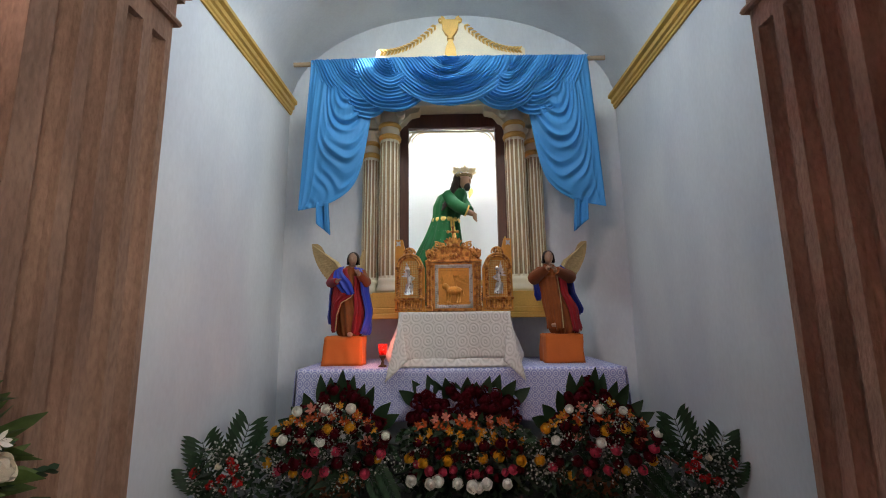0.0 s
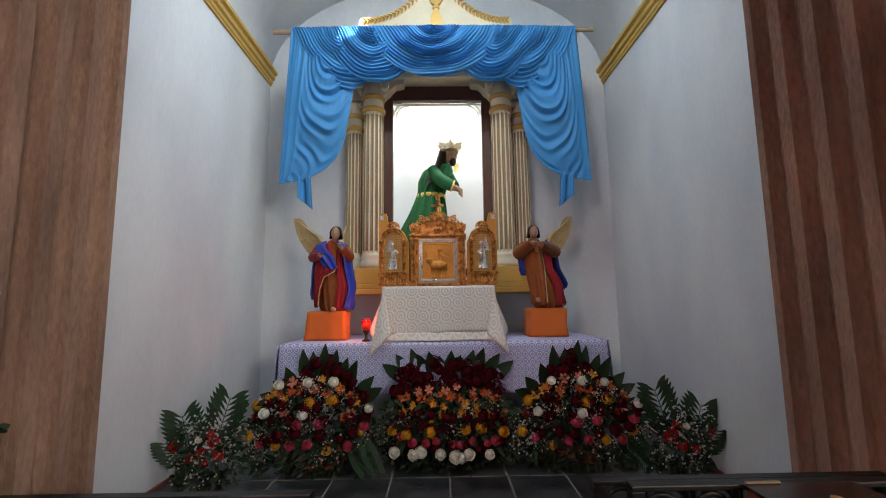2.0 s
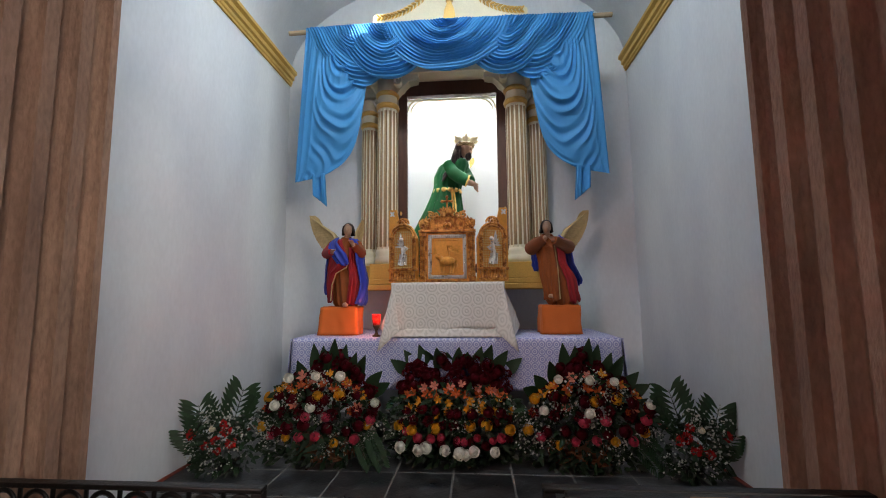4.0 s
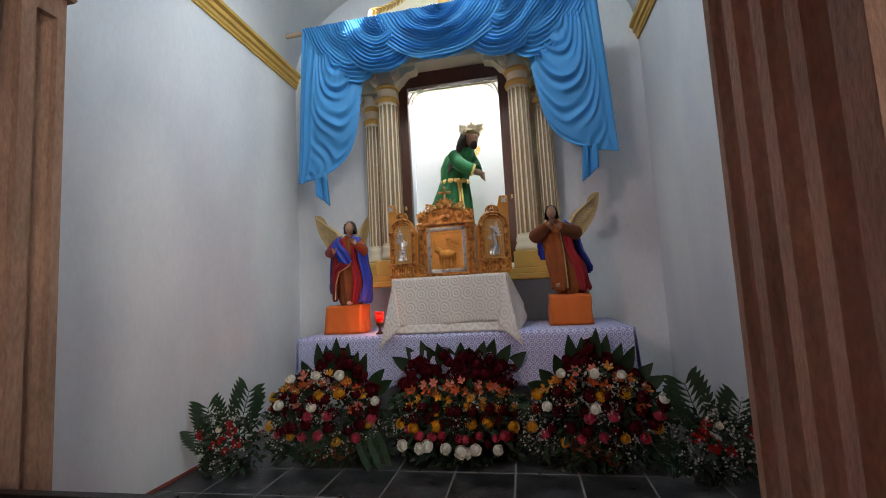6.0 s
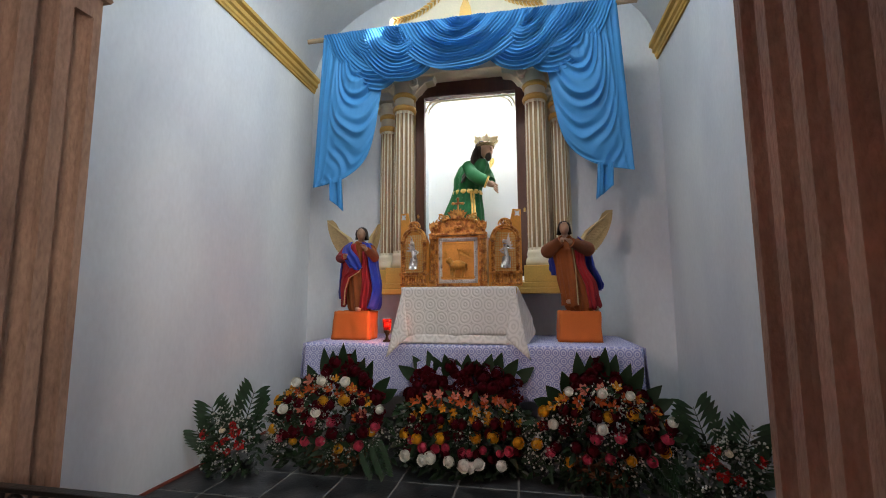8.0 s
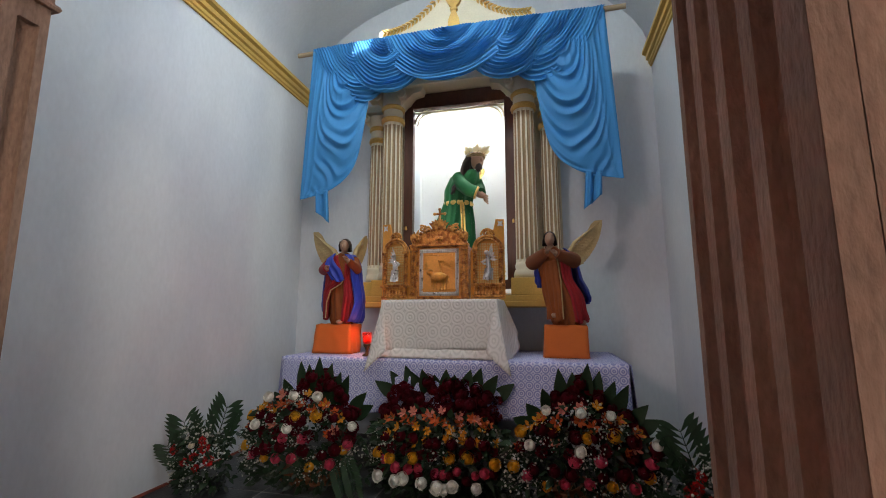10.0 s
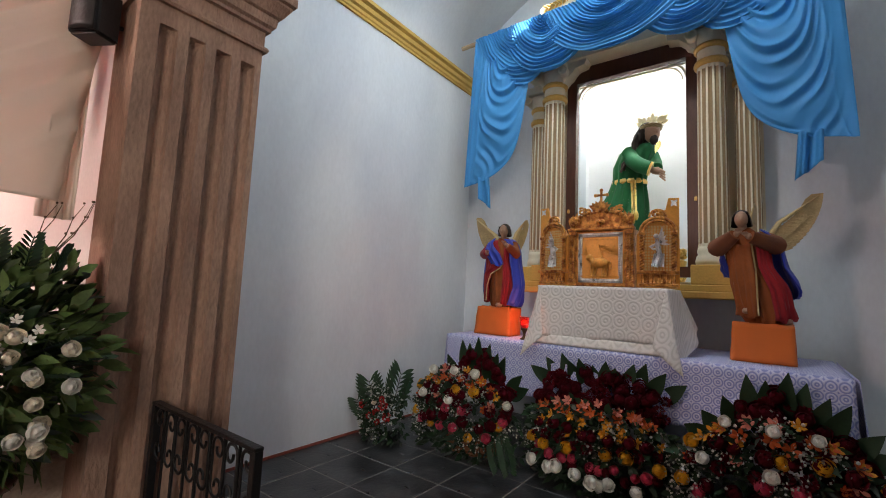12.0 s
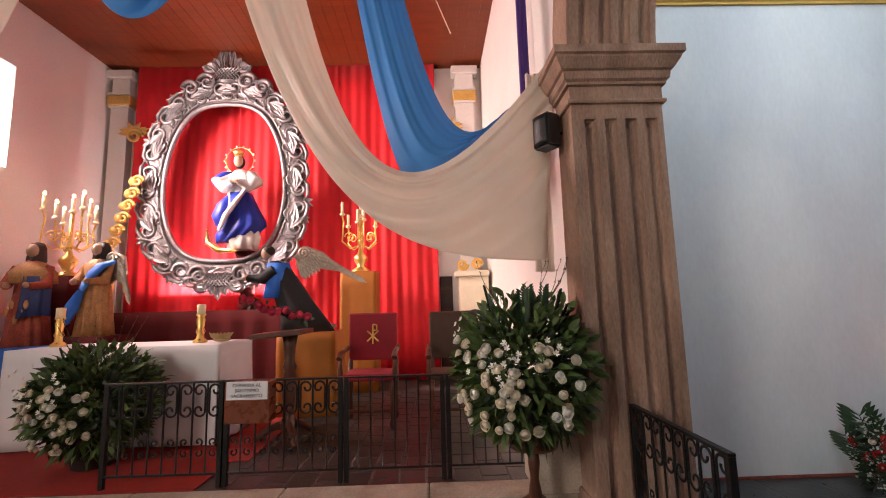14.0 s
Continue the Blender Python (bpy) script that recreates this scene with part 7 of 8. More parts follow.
# gold side ornament by the wall
bm = bmesh.new()
for k in range(7):
    ball(bm, (-6.4, -5.38 + 0.07 * k, 2.5 + 0.22 * k), 0.085, 8, 0, (0.5, 1, 1))
    tube(bm, scroll((-6.4, -5.30 + 0.07 * k, 2.5 + 0.22 * k), 0.11, 0.03, 0, 1.3, (0, 1, 0), (0, 0, 1), 14), 0.03, 6)
box(bm, -6.45, -6.35, -5.43, -5.2, P0, 2.5, 0.01)
part("gold_ornament_stand", bm, GOLDP(), None, "tall gold carved ornament beside the frame", category="ornament")


def saint(name, label, x, y, z, h, mats, kneel=False, wing=0, turn=0):
    """Standing or kneeling clothed statue facing +x, seen against the altar."""
    bm = bmesh.new()
    k = h / 1.3
    if kneel:
        loft(bm, [(0, 0.20 * k, 0.0, 0.22 * k, 0.36 * k), (0, 0.15 * k, 0.18 * k, 0.22 * k, 0.30 * k), (0, 0.02 * k, 0.42 * k, 0.19 * k, 0.24 * k), (0, -0.10 * k, 0.66 * k, 0.17 * k, 0.2 * k), (0, -0.20 * k, 0.86 * k, 0.14 * k, 0.16 * k), (0, -0.24 * k, 0.95 * k, 0.06 * k, 0.06 * k)], 28, 0, 6, 0.10)
        loft(bm, [(0.04, -0.22 * k, 0.45 * k, 0.15 * k, 0.14 * k), (0.02, -0.17 * k, 0.70 * k, 0.172 * k, 0.17 * k), (0.0, -0.20 * k, 0.92 * k, 0.13 * k, 0.15 * k)], 20, 1, 5, 0.1)
        for s in (-1, 1):
            tube(bm, [(0.14 * k * s, -0.2 * k, 0.82 * k), (0.16 * k * s, -0.36 * k, 0.70 * k), (0.08 * k * s, -0.56 * k, 0.72 * k)], [0.08 * k, 0.07 * k, 0.05 * k], 9, 0)
            ball(bm, (0.08 * k * s, -0.60 * k, 0.73 * k), 0.045 * k, 8, 2)
        ball(bm, (0.0, 0.52 * k, 0.06 * k), 0.05, 8, 2, (1, 1.6, 0.8))
        H = Vector((0.02, -0.36 * k, 1.06 * k))
    else:
        loft(bm, [(0, 0, 0.0, 0.20 * k, 0.225 * k), (0, 0, 0.3 * k, 0.175 * k, 0.19 * k), (0, 0, 0.62 * k, 0.145 * k, 0.155 * k), (0, 0, 0.80 * k, 0.13 * k, 0.15 * k), (0, 0, 0.95 * k, 0.14 * k, 0.185 * k), (0, 0, 1.06 * k, 0.05 * k, 0.06 * k)], 54, 0, 13, 0.13)
        if wing:  # sash from the shoulder, hanging to the other side
            tube(bm, [(-0.02, 0.20 * k, 1.0 * k), (0.15 * k, 0.19 * k, 0.93 * k), (0.19 * k, 0.08 * k, 0.80 * k), (0.20 * k, -0.03 * k, 0.62 * k)], [0.05 * k, 0.09 * k, 0.085 * k, 0.06 * k], 10, 1, 0.5)
            tube(bm, [(0.20 * k, -0.04 * k, 0.60 * k), (0.22 * k, -0.12 * k, 0.40 * k), (0.23 * k, -0.22 * k, 0.22 * k), (0.23 * k, -0.30 * k, 0.12 * k)], [0.05 * k, 0.10 * k, 0.09 * k, 0.02 * k], 10, 1, 0.5)
        else:  # gold cape on the shoulders and a blue fold below it
            loft(bm, [(0, 0, 0.76 * k, 0.19 * k, 0.26 * k), (0, 0, 0.90 * k, 0.18 * k, 0.25 * k), (0, 0, 1.02 * k, 0.10 * k, 0.13 * k)], 36, 4, 9, 0.08)
            wrap(bm, [(0, 0, 0.84 * k, 0.18 * k, 0.23 * k), (0, 0, 0.60 * k, 0.20 * k, 0.24 * k), (0, 0, 0.32 * k, 0.23 * k, 0.26 * k)], radians(5), radians(75), 1, 12, 0.10, 20, 0.05)
            for q in range(5):
                ball(bm, (0.225 * k, (0.10 - 0.05 * q) * k, (0.5 - 0.09 * (q % 3)) * k), 0.035 * k, 7, 4, (0.4, 0.8, 1.6))
        for s in (-1, 1):
            tube(bm, [(0, s * 0.165 * k, 0.96 * k), (0.10 * k, s * 0.215 * k, 0.74 * k), (0.24 * k, s * 0.12 * k, 0.72 * k)], [0.06 * k, 0.065 * k, 0.045 * k], 9, 0)
            ball(bm, (0.26 * k, s * 0.10 * k, 0.73 * k), 0.036 * k, 8, 2)
        H = Vector((0.04, 0, 1.17 * k))
    ball(bm, H, 0.072 * k, 12, 2, (1, 0.9, 1.2))
    if kneel:
        ball(bm, H + Vector((-0.01, 0.035, 0.035)), 0.080 * k, 12, 3, (1.05, 1.0, 0.85))
    else:
        # hair parted over the face, falling to the shoulders
        lathe(bm, [(0.015, 0.12 * k), (0.065 * k, 0.10 * k), (0.092 * k, 0.04 * k), (0.098 * k, -0.04 * k), (0.105 * k, -0.13 * k), (0.06 * k, -0.17 * k)], 22, tuple(H + Vector((-0.078 * k, 0, 0))), 3, wave=lambda a, q: 1 + 0.06 * math.sin(8 * a))
    if wing:
        root = Vector((-0.06, (0.02 if kneel else 0.12) * k, (0.98 if kneel else 0.98) * k))
        edge = [(0, 0), (0.16, 0.13), (0.36, 0.06), (0.60, -0.14)] if kneel else [(0, 0), (0.10, 0.12), (0.20, 0.08), (0.27, -0.16)]
        lead = [root + Vector((0, wing * p * k, q * k)) for p, q in edge]

        def along(t):
            i = min(int(t * 3), 2)
            return lead[i].lerp(lead[i + 1], t * 3 - i)
        for rows, w, ln in ((16, 0.085, 0.42), (12, 0.075, 0.24), (9, 0.06, 0.13)):
            for q in range(rows):
                t = q / (rows - 1) * (1.0 if ln > 0.3 else 0.75)
                a = radians((-62 + 34 * t) if kneel else (-88 + 10 * t))
                b = along(t) + Vector((0.03 - 0.06 * ln, 0, -0.01))
                n_ = ln * (0.75 + 0.25 * t) * k
                blade(bm, b, b + Vector((0.01, wing * math.cos(a) * n_, math.sin(a) * n_)), w * k, (1, 0, 0.1), 4, 0.2, 5, 0, 0.72)
        tube(bm, lead, [0.05 * k, 0.045 * k, 0.035 * k, 0.01], 8, 4)
        tube(bm, scroll(lead[1] + Vector((0.05, -0.04 * k, -0.05 * k)), 0.085 * k, 0.015, 0, 1.6, (0, 1, 0), (0, 0, 1), 18), 0.018, 6, 4)
    return_ob = part(name, bm, mats, None, label, category="statue")
    return_ob.matrix_world = pose(x, y, z, 0, 0, turn)
    return return_ob


BLACKV = mat("black_velvet", (0.012, 0.012, 0.014), 0.8, vary=0.3, scale=8, bump=0.08)
SILW = mat("silver_gold_wing", (0.46, 0.40, 0.32), 0.4, 0.4, vary=0.35, scale=20, fine=90, bump=0.4)
GOLDC = mat("gold_brown_robe", (0.46, 0.23, 0.09), 0.6, 0.1, vary=0.4, scale=12, bump=0.2)
REDR = mat("red_brown_robe", (0.42, 0.085, 0.05), 0.6, vary=0.4, scale=12, bump=0.2)
saint("kneeling_angel_statue", "kneeling winged statue in black and blue velvet on ochre cloth", -4.85, -1.62, 1.20, 1.32, [BLACKV, ROYB, SKIN, HAIR, SILW], True, 1)
saint("standing_angel_statue", "winged statue in gold-brown robe with blue sash", -4.8, -4.22, 1.22, 1.28, [GOLDC, ROYB, SKIN, HAIR, SILW], False, 1, -10)
saint("standing_saint_statue", "statue in red-brown robe with gold cape and blue fold", -4.7, -5.0, 1.12, 1.38, [REDR, mat("dull_blue_robe", (0.03, 0.05, 0.16), 0.6, vary=0.3, scale=10), SKIN, HAIR, GOLDC], False, 0, 10)
cloth_box("draped_plinth", "plinth draped in ochre cloth under a kneeling statue", -5.15, -4.55, -1.72, -0.98, P0, 1.20, OCHC, 2.2)
cloth_box("draped_plinth", "plinth draped in dark red cloth behind the altar", -5.1, -4.5, -4.5, -3.9, P0, 1.22, DRAPR, 2.9)
cloth_box("draped_plinth", "plinth draped in bright blue cloth", -5.0, -4.2, -5.45, -4.62, P0, 1.12, ROYB, 3.3)
# flowers laid along the kneeling figure
rng = random.Random(77)
posy = thing("rose_garland", "garland of pink roses and leaves beside a kneeling statue", "flowers", (-4.55, -1.9, 1.48))
bm = bmesh.new()
for k in range(60):
    t = rng.random()
    p = Vector((rng.uniform(-0.05, 0.1), -0.25 + 0.9 * t, 0.15 - 0.28 * t + rng.uniform(-0.05, 0.05)))
    blade(bm, p, p + Vector((rng.uniform(-0.3, 1), rng.uniform(-1, 1), rng.uniform(-1, 1))) * 0.09, 0.045, (1, 0, 0), 0, 0.15, 3)
part("leaves", bm, LEAFD, posy)
for k in range(10):
    t = (k + 0.5) / 10
    bloom(posy, "pink", "rose", Vector((0.10, -0.25 + 0.9 * t, 0.15 - 0.28 * t + rng.uniform(-0.04, 0.04))), Vector((1, rng.uniform(-0.3, 0.3), 0.3)), 0.055, rng)

# main altar
ma = thing("main_altar", "long altar table under a plain white cloth to the floor", "table")
bm = bmesh.new()
box(bm, -4.25, -3.50, -4.05, -1.95, P0, 1.15, 0.01)
part("body", bm, WHITEC(), ma)
mc = thing("altar_cloth", "plain white cloth over the main altar", "tablecloth")
bm = bmesh.new()
sheet(bm, lambda u, v: (-4.28 + 0.82 * u, -4.08 + 2.16 * v, 1.157), 6, 10, 0, 0.004)
part("top", bm, WHITEC(), mc)
bm = bmesh.new()
sheet(bm, lambda u, v: (-3.462 + 0.012 * math.sin(u * 26) * v + 0.03 * v, -4.09 + 2.18 * u, 1.156 - (1.156 - P0 - 0.03) * v), 60, 8, 0, 0.004)
part("front_fall", bm, WHITEC(), mc)
bm = bmesh.new()
sheet(bm, lambda u, v: (-4.28 + 0.82 * u, -1.915 + 0.012 * math.sin(u * 16) * v + 0.03 * v, 1.156 - (1.156 - P0 - 0.03) * v), 24, 8, 0, 0.004)
part("side_fall", bm, WHITEC(), mc)


def candlestick(x, y):
    t = thing("candlestick", "gold candlestick with a short white candle on the altar", "candlestick", (x, y, 1.162), group="altar candlesticks")
    bm = bmesh.new()
    lathe(bm, [(0.075, 0), (0.075, 0.02), (0.04, 0.05), (0.035, 0.09), (0.05, 0.12), (0.035, 0.16), (0.045, 0.25), (0.035, 0.28), (0.055, 0.31)], 18)
    part("stick", bm, GOLDM, t)
    bm = bmesh.new()
    lathe(bm, [(0.045, 0.31), (0.045, 0.42), (0.03, 0.425)], 16)
    part("candle", bm, WAX, t)


candlestick(-3.85, -4.0 + 0.12)
candlestick(-3.85, -2.32)
bm = bmesh.new()
ball(bm, (-3.9, -2.1, 1.185), 0.05, 8, 0, (1, 2.2, 0.5))
for k in range(7):
    blade(bm, (-3.88, -2.16 + 0.02 * k, 1.20), (-3.84 + 0.01 * k, -2.22 + 0.05 * k, 1.27), 0.05, (1, 0, 0), 0, 0.2)
part("dried_posy", bm, WING, None, "small dried posy lying on the altar", category="flowers")
b = big_vase_arrangement((-3.02, -2.78, 0.74), 41, 0.52, 0.52, "large bouquet of white roses in dark leaves before the altar", 0.0)
bm = bmesh.new()
lathe(bm, [(0.16, -0.59), (0.2, -0.45), (0.17, -0.3)], 20)
part("pot", bm, DARKB, b, "dark pot")

# chairs
REDV = mat("crimson_velvet", (0.26, 0.010, 0.022), 0.8, vary=0.2, scale=8, fine=150, bump=0.1)


def throne(x, y, label, back):
    t = thing("altar_chair", label, "chair", (x, y, P0), group="sanctuary chairs")
    bm = bmesh.new()
    box(bm, -0.26, 0.27, -0.29, 0.29, 0.52, 0.60, 0.03)
    part("seat", bm, REDV if back == REDV else back, t)
    bm = bmesh.new()
    box(bm, -0.30, -0.23, -0.30, 0.30, 0.70, 1.28, 0.02)
    bk = part("backrest", bm, back, t)
    if back == REDV:
        bm = bmesh.new()
        tube(bm, [(-0.222, 0, 0.90), (-0.222, 0, 1.14)], 0.010, 5)
        tube(bm, [(-0.222, 0.0, 1.14), (-0.222, 0.05, 1.13), (-0.222, 0.05, 1.07), (-0.222, 0.0, 1.06)], 0.010, 5)
        for s in (-1, 1):
            tube(bm, [(-0.222, -0.07 * s, 0.93), (-0.222, 0.07 * s, 1.06)], 0.010, 5)
        part("gold_emblem", bm, GOLDP(), bk, "gold embroidered emblem")
    for fx in (-0.25, 0.24):
        for fy in (-0.28, 0.28):
            bm = bmesh.new()
            hh = 0.52 if fx > 0 else 0.72
            lathe(bm, [(0.022, 0), (0.035, 0.05), (0.02, 0.1), (0.032, 0.2), (0.022, 0.3), (0.034, 0.4), (0.03, hh)], 12, (fx, fy, 0))
            part("leg", bm, WOOD(), t)
    for fy in (-0.31, 0.31):
        bm = bmesh.new()
        tube(bm, [(-0.24, fy, 0.86), (0.0, fy, 0.84), (0.22, fy, 0.83), (0.28, fy, 0.78)], [0.03, 0.028, 0.032, 0.035], 8)
        lathe(bm, [(0.02, 0.52), (0.035, 0.62), (0.02, 0.72), (0.028, 0.83)], 10, (0.22, fy, 0))
        part("armrest", bm, WOOD(), t)
    bm = bmesh.new()
    tube(bm, [(0.24, -0.28, 0.2), (0.24, 0.28, 0.2)], 0.022, 8)
    part("stretcher", bm, WOOD(), t)


throne(-4.15, -0.46, "carved wooden armchair with crimson velvet and gold emblem", REDV)
throne(-4.1, 0.55, "carved wooden armchair with dark brown leather", mat("brown_leather", (0.06, 0.03, 0.018), 0.5, vary=0.3, scale=8, bump=0.15))

# reading stand
ls = thing("lectern", "dark turned wooden reading stand on three feet", "lectern", (-3.55, -1.22, P0))
bm = bmesh.new()
box(bm, -0.24, 0.24, -0.26, 0.26, 1.08, 1.13, 0.01, 0, Matrix.Rotation(radians(4), 4, "X"))
part("top", bm, WOOD(), ls)
bm = bmesh.new()
lathe(bm, [(0.07, 0.12), (0.09, 0.2), (0.05, 0.26), (0.065, 0.4), (0.08, 0.6), (0.055, 0.72), (0.075, 0.76), (0.05, 0.82), (0.06, 0.95), (0.08, 1.08)], 18)
part("column", bm, WOOD(), ls)
for k in range(3):
    a = 2 * math.pi * k / 3 + 0.5
    bm = bmesh.new()
    d = Vector((math.cos(a), math.sin(a), 0))
    tube(bm, [Vector((0, 0, 0.2)), d * 0.18 + Vector((0, 0, 0.14)), d * 0.34 + Vector((0, 0, 0.03))], [0.05, 0.04, 0.03], 8)
    part("foot", bm, WOOD(), ls)

# communion rail of wrought iron along the step
RX = -2.44
for yy, w, nn, lab in ((-2.30, 0.93, 4, "black wrought iron communion rail with scrolls"), (-1.36, 0.93, 4, "black wrought iron communion rail with scrolls"), (-0.42, 0.80, 4, "black wrought iron communion rail with plain rods"), (0.39, 0.80, 4, "black wrought iron communion rail with plain rods")):
    r = iron_panel("communion_rail", lab, w, 0.80, n=nn, group="communion rails", end_scroll=(yy > -1.0))
    r.matrix_world = pose(RX, yy, P0 + 0.008, 0, 0, 90)
ob = thing("offering_box", "brown wooden offering box with a paper sign on the rail", "box", (RX + 0.05, -1.12, 0.66))
bm = bmesh.new()
box(bm, -0.02, 0.12, -0.17, 0.17, 0.0, 0.30, 0.006)
part("body", bm, BOXW, ob)
bm = bmesh.new()
box(bm, 0.1215, 0.124, -0.155, 0.155, 0.175, 0.31)
sign = part("sign", bm, WHITEC(), ob, "white paper sign with dark lettering")
INK = mat("dark_ink", (0.04, 0.04, 0.06), 0.7, vary=0.1, bump=0)
for k, words in enumerate(("OFRENDA AL", "SANTISIMO", "SACRAMENTO")):
    cu = bpy.data.curves.new("lettering", "FONT")
    cu.body, cu.size, cu.align_x, cu.extrude = words, 0.036, "CENTER", 0.0006
    tmp = bpy.data.objects.new("lettering", cu)
    scene.collection.objects.link(tmp)
    me = bpy.data.meshes.new_from_object(tmp.evaluated_get(bpy.context.evaluated_depsgraph_get()))
    bpy.data.objects.remove(tmp)
    me.materials.append(INK)
    lo = new("lettering", me)
    lo.parent = sign
    lo.matrix_local = pose(0.1265, 0.0, 0.27 - 0.039 * k, 90, 0, 90)

# bouquet on a stand beside the pier
bq = big_vase_arrangement((-1.88, 0.93, 1.08), 51, 0.47, 0.53, "large bouquet of cream roses in dark leaves on a wooden stand", 0.5)
st = thing("flower_stand", "turned wooden flower stand with three curved legs", "stand", (-1.86, 0.95, 0.0))
bm = bmesh.new()
lathe(bm, [(0.16, 0.56), (0.17, 0.60), (0.05, 0.62), (0.05, 0.68)], 20)
part("top", bm, WOOD(), st)
bm = bmesh.new()
lathe(bm, [(0.03, 0.2), (0.045, 0.26), (0.028, 0.36), (0.04, 0.46), (0.03, 0.56)], 14)
part("column", bm, WOOD(), st)
for k in range(3):
    a = 2 * math.pi * k / 3 + 0.3
    d = Vector((math.cos(a), math.sin(a), 0))
    bm = bmesh.new()
    tube(bm, [Vector((0, 0, 0.26)), d * 0.10 + Vector((0, 0, 0.2)), d * 0.16 + Vector((0, 0, 0.03))], [0.025, 0.022, 0.02], 8)
    part("leg", bm, WOOD(), st)
bm = bmesh.new()
lathe(bm, [(0.08, -0.45), (0.12, -0.38), (0.14, -0.26), (0.10, -0.2)], 20)
part("vase", bm, DARKB, bq, "dark vase")
bm = bmesh.new()
box(bm, -2.45, -2.06, 1.0, 1.36, 0.165, 0.56, 0.02)
box(bm, -2.41, -2.10, 1.03, 1.36, 0.56, 0.64, 0.02)
part("stone_block", bm, mat("pale_stone", (0.52, 0.44, 0.36)), None, "pale carved stone block at the pier's foot", category="stone block")

# speaker on the pier
sp = thing("loudspeaker", "black wall loudspeaker on a bracket beside the pier capital", "loudspeaker", (-1.98, 1.20, 2.79), 30)
bm = bmesh.new()
prism(bm, [(-0.085, -0.13), (0.085, -0.13), (0.085, 0.13), (-0.085, 0.13)], -0.07, 0.07)
bmesh.ops.bevel(bm, geom=bm.edges[:], offset=0.015, segments=2, affect="EDGES")
part("cabinet", bm, mat("black_speaker_plastic", (0.016, 0.016, 0.018), 0.5, vary=0.2), sp)
bm = bmesh.new()
sheet(bm, lambda u, v: (-0.07 + 0.14 * u, -0.072 - 0.012 * math.sin(math.pi * u), -0.115 + 0.23 * v), 10, 6, 0, 0.003)
part("grille", bm, IRON(), sp)
bm = bmesh.new()
tube(bm, [(0.0, 0.06, 0), (0.02, 0.10, 0), (0.08, 0.15, 0.0)], 0.012, 6)
box(bm, 0.05, 0.11, 0.13, 0.15, -0.05, 0.05, 0.003)
part("bracket", bm, IRON(), sp)

# ---- hanging cloths of the sanctuary ----
def bezier(p, t):
    q = 1 - t
    return [q ** 3 * a + 3 * q * q * t * b + 3 * q * t * t * c_ + t ** 3 * d for a, b, c_, d in zip(*p)]


def sling(parent, x0, x1, upper, lower, material, folds, seed, label="", gather=2.2, depth=0.04):
    """A slung cloth between an upper and a lower edge, each a curve in y and z; its folds run together at the far end."""
    bm = bmesh.new()

    def fn(u, v):
        a, b = bezier(upper, u), bezier(lower, u)
        q = (v * (1 + gather * u ** 3)) ** 0.85
        ph = math.pi * folds * q + seed + 0.8 * u
        rip = (1 - 2 * abs(math.sin(ph)) ** 0.9) * (0.6 + 0.4 * math.sin(1.7 * ph + 2 * u + seed)) + 0.4 * math.sin(0.6 * ph + seed) + 0.12 * math.sin(5.3 * ph + 3 * u)
        e = math.sin(math.pi * u)
        hem = 1 - (2 * v - 1) ** 6
        return (x0 + (x1 - x0) * u + depth * rip * hem * (0.55 + 0.45 * e) + 0.14 * math.sin(math.pi * v) * e, a[0] + (b[0] - a[0]) * v, a[1] + (b[1] - a[1]) * v)
    sheet(bm, fn, 100, 90, 0, 0.003)
    return part("sling", bm, material, parent, label)


bh = thing("beige_hanging", "beige satin cloth slung from the ceiling to the pier", "hanging cloth")
sling(bh, -2.35, -2.12, [(-1.145, 6.34), (-0.494, 2.238), (-0.015, 1.767), (1.361, 3.555)], [(-1.829, 6.34), (-0.916, 2.123), (-0.099, 1.865), (1.172, 1.825)], BEIGEC(), 2.6, 0.3, depth=0.032)
bm = bmesh.new()
sheet(bm, lambda u, v: (-2.16 + 0.02 * math.sin(u * 14) + 0.012 * math.sin(u * 31), 1.10 + 0.15 * u, 3.36 - 1.62 * v), 30, 16, 0, 0.003)
part("tail", bm, BEIGEC(), bh, "straight hanging end")
bh2 = thing("beige_hanging", "beige satin cloth hanging in a fold from the ceiling", "hanging cloth")
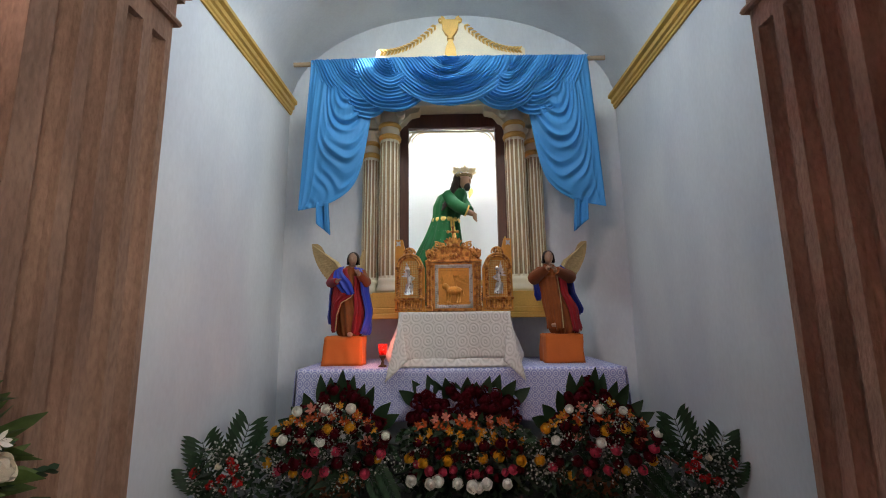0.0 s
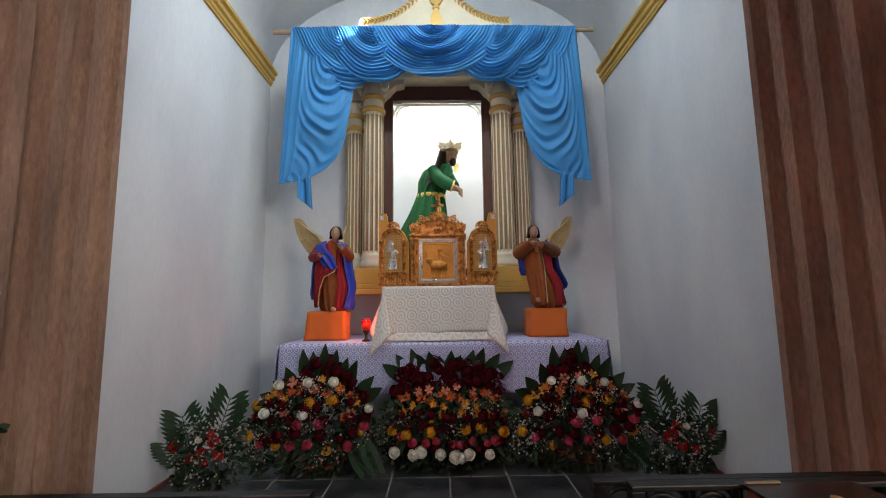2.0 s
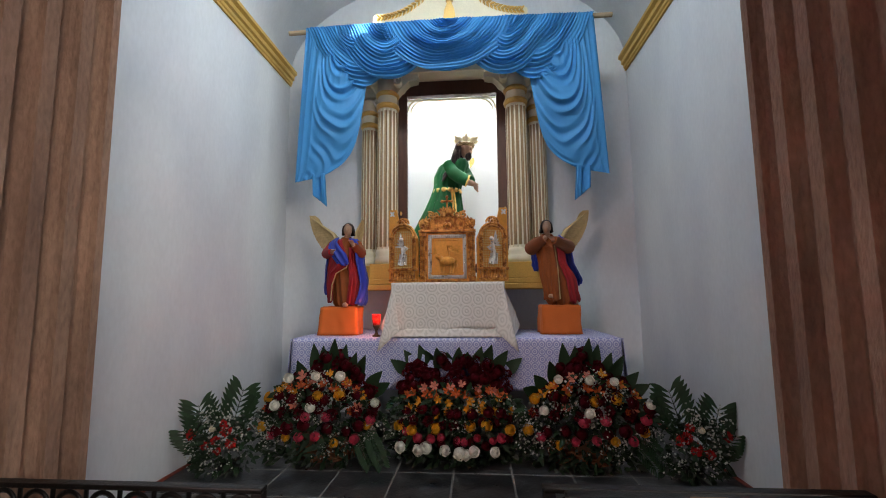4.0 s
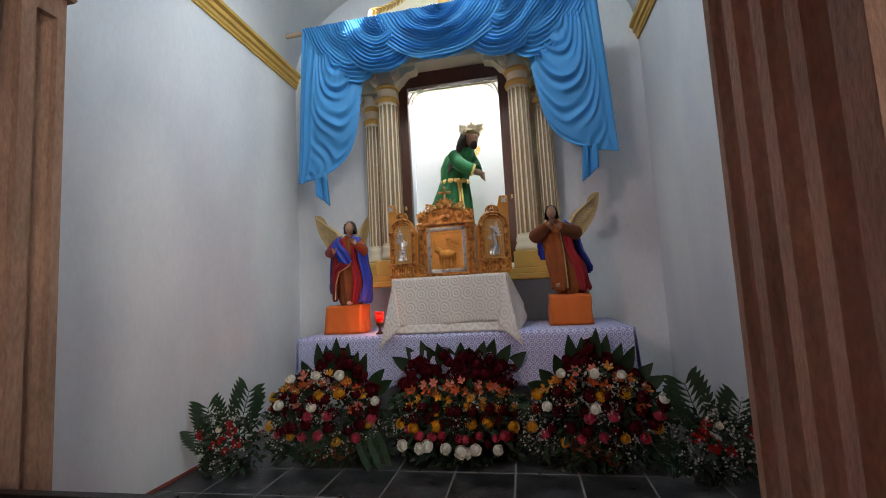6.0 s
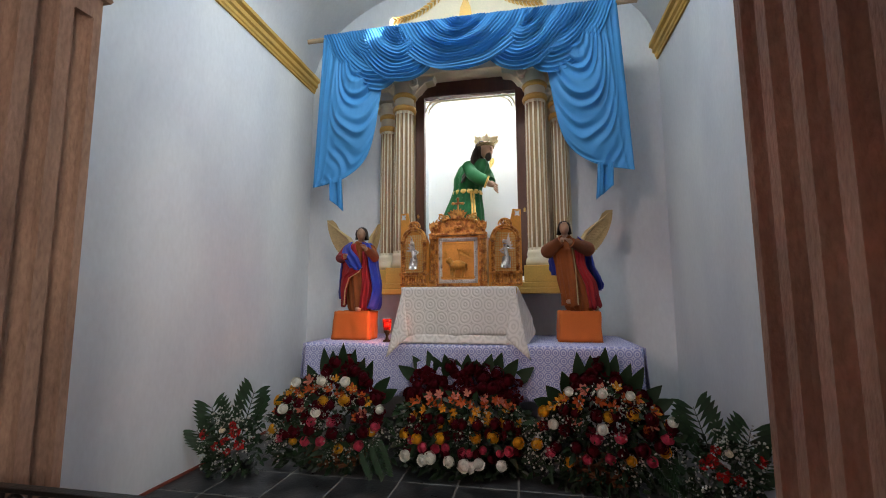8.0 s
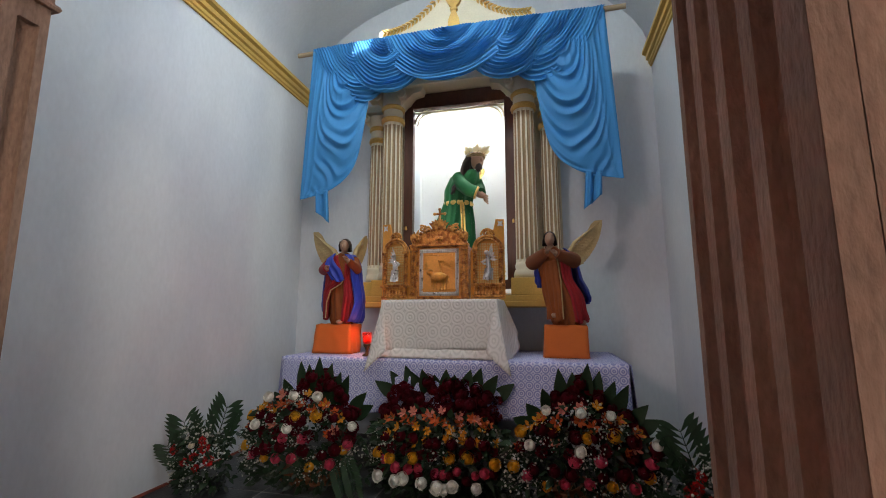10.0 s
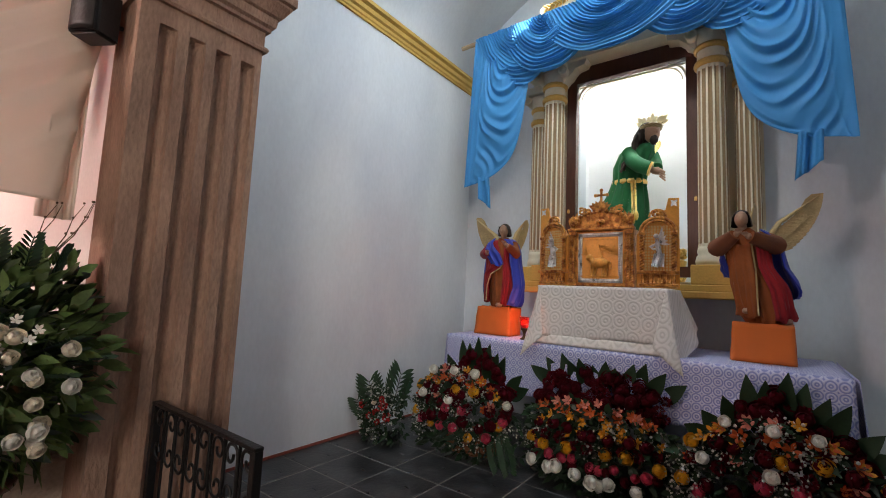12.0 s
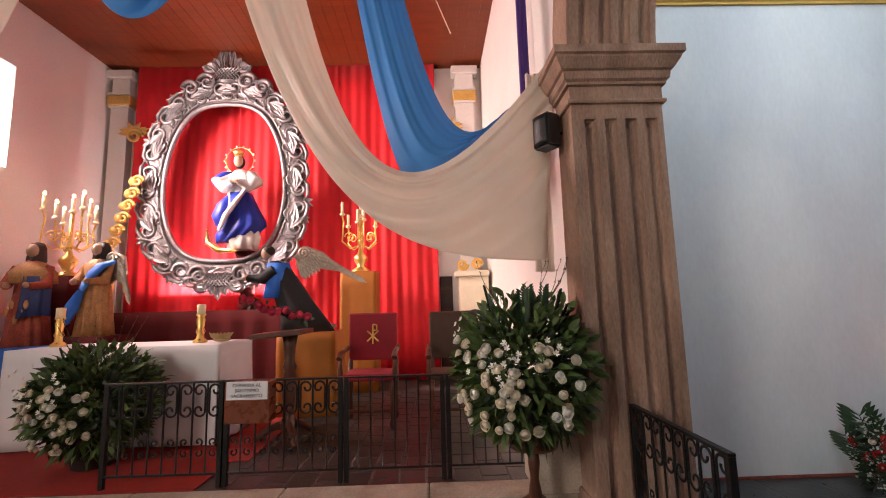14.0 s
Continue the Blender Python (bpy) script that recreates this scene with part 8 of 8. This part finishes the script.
sling(bh2, -2.2, -2.2, [(-3.0, 6.34), (-3.4, 5.2), (-3.8, 4.6), (-4.6, 4.4)], [(-2.6, 6.34), (-2.95, 4.2), (-3.1, 3.2), (-4.2, 2.9)], BEIGEC(), 3, 1.3)
bl = thing("blue_hanging", "blue satin cloth slung across the sanctuary", "hanging cloth")
sling(bl, -2.8, -2.8, [(-0.281, 6.34), (0.306, 3.26), (0.478, 2.771), (1.066, 3.36)], [(-0.688, 6.34), (0.144, 1.255), (0.035, 2.605), (1.00, 3.26)], SKYC(), 4, 0.9, gather=0.0, depth=0.018)
bl2 = thing("blue_hanging", "blue satin cloth looped under the ceiling", "hanging cloth")
sling(bl2, -2.6, -2.6, [(-2.9, 6.34), (-2.75, 4.4), (-2.1, 4.4), (-1.9, 6.34)], [(-3.2, 6.34), (-3.0, 3.5), (-1.8, 3.5), (-1.6, 6.34)], SKYC(), 3, 2.3)
bm = bmesh.new()
sheet(bm, lambda u, v: (-2.9 + 0.015 * math.sin(u * 8), 1.22 + 0.10 * u, 6.34 - 4.3 * v), 8, 10, 0, 0.003)
part("purple_banner", bm, mat("purple_cloth", (0.05, 0.012, 0.16), 0.6, vary=0.15, scale=4, fine=200, bump=0.05), None, "narrow purple banner hanging on the wall", category="banner")
bm = bmesh.new()
tube(bm, [(-4.2, 0.15, 6.34), (-3.9, 0.6, 4.9)], 0.008, 5)
part("cord", bm, BEIGEC(), None, "thin pale cord hanging from the ceiling", category="cord")

# ---- floor pieces ----
lay_tiles(floor_chapel, XL, XR, JF, YB, -0.334, 2.46, 0.47, 0.47, 0.010, -0.012, SLATE())
lay_tiles(floor_chapel, JL, JR, JN, JF, -0.334, 2.46, 0.47, 0.47, 0.010, -0.012, SLATE())
lay_tiles(floor_sanct, -6.1, PX - 0.28, -1.4, W0, -3.0, 0.0, 0.34, 0.22, 0.014, PLAT - 0.012, mat("sanctuary_slate", (0.018, 0.014, 0.013), 0.45, vary=0.4, scale=6, bump=0.2, rnd=0.3), 0.5)
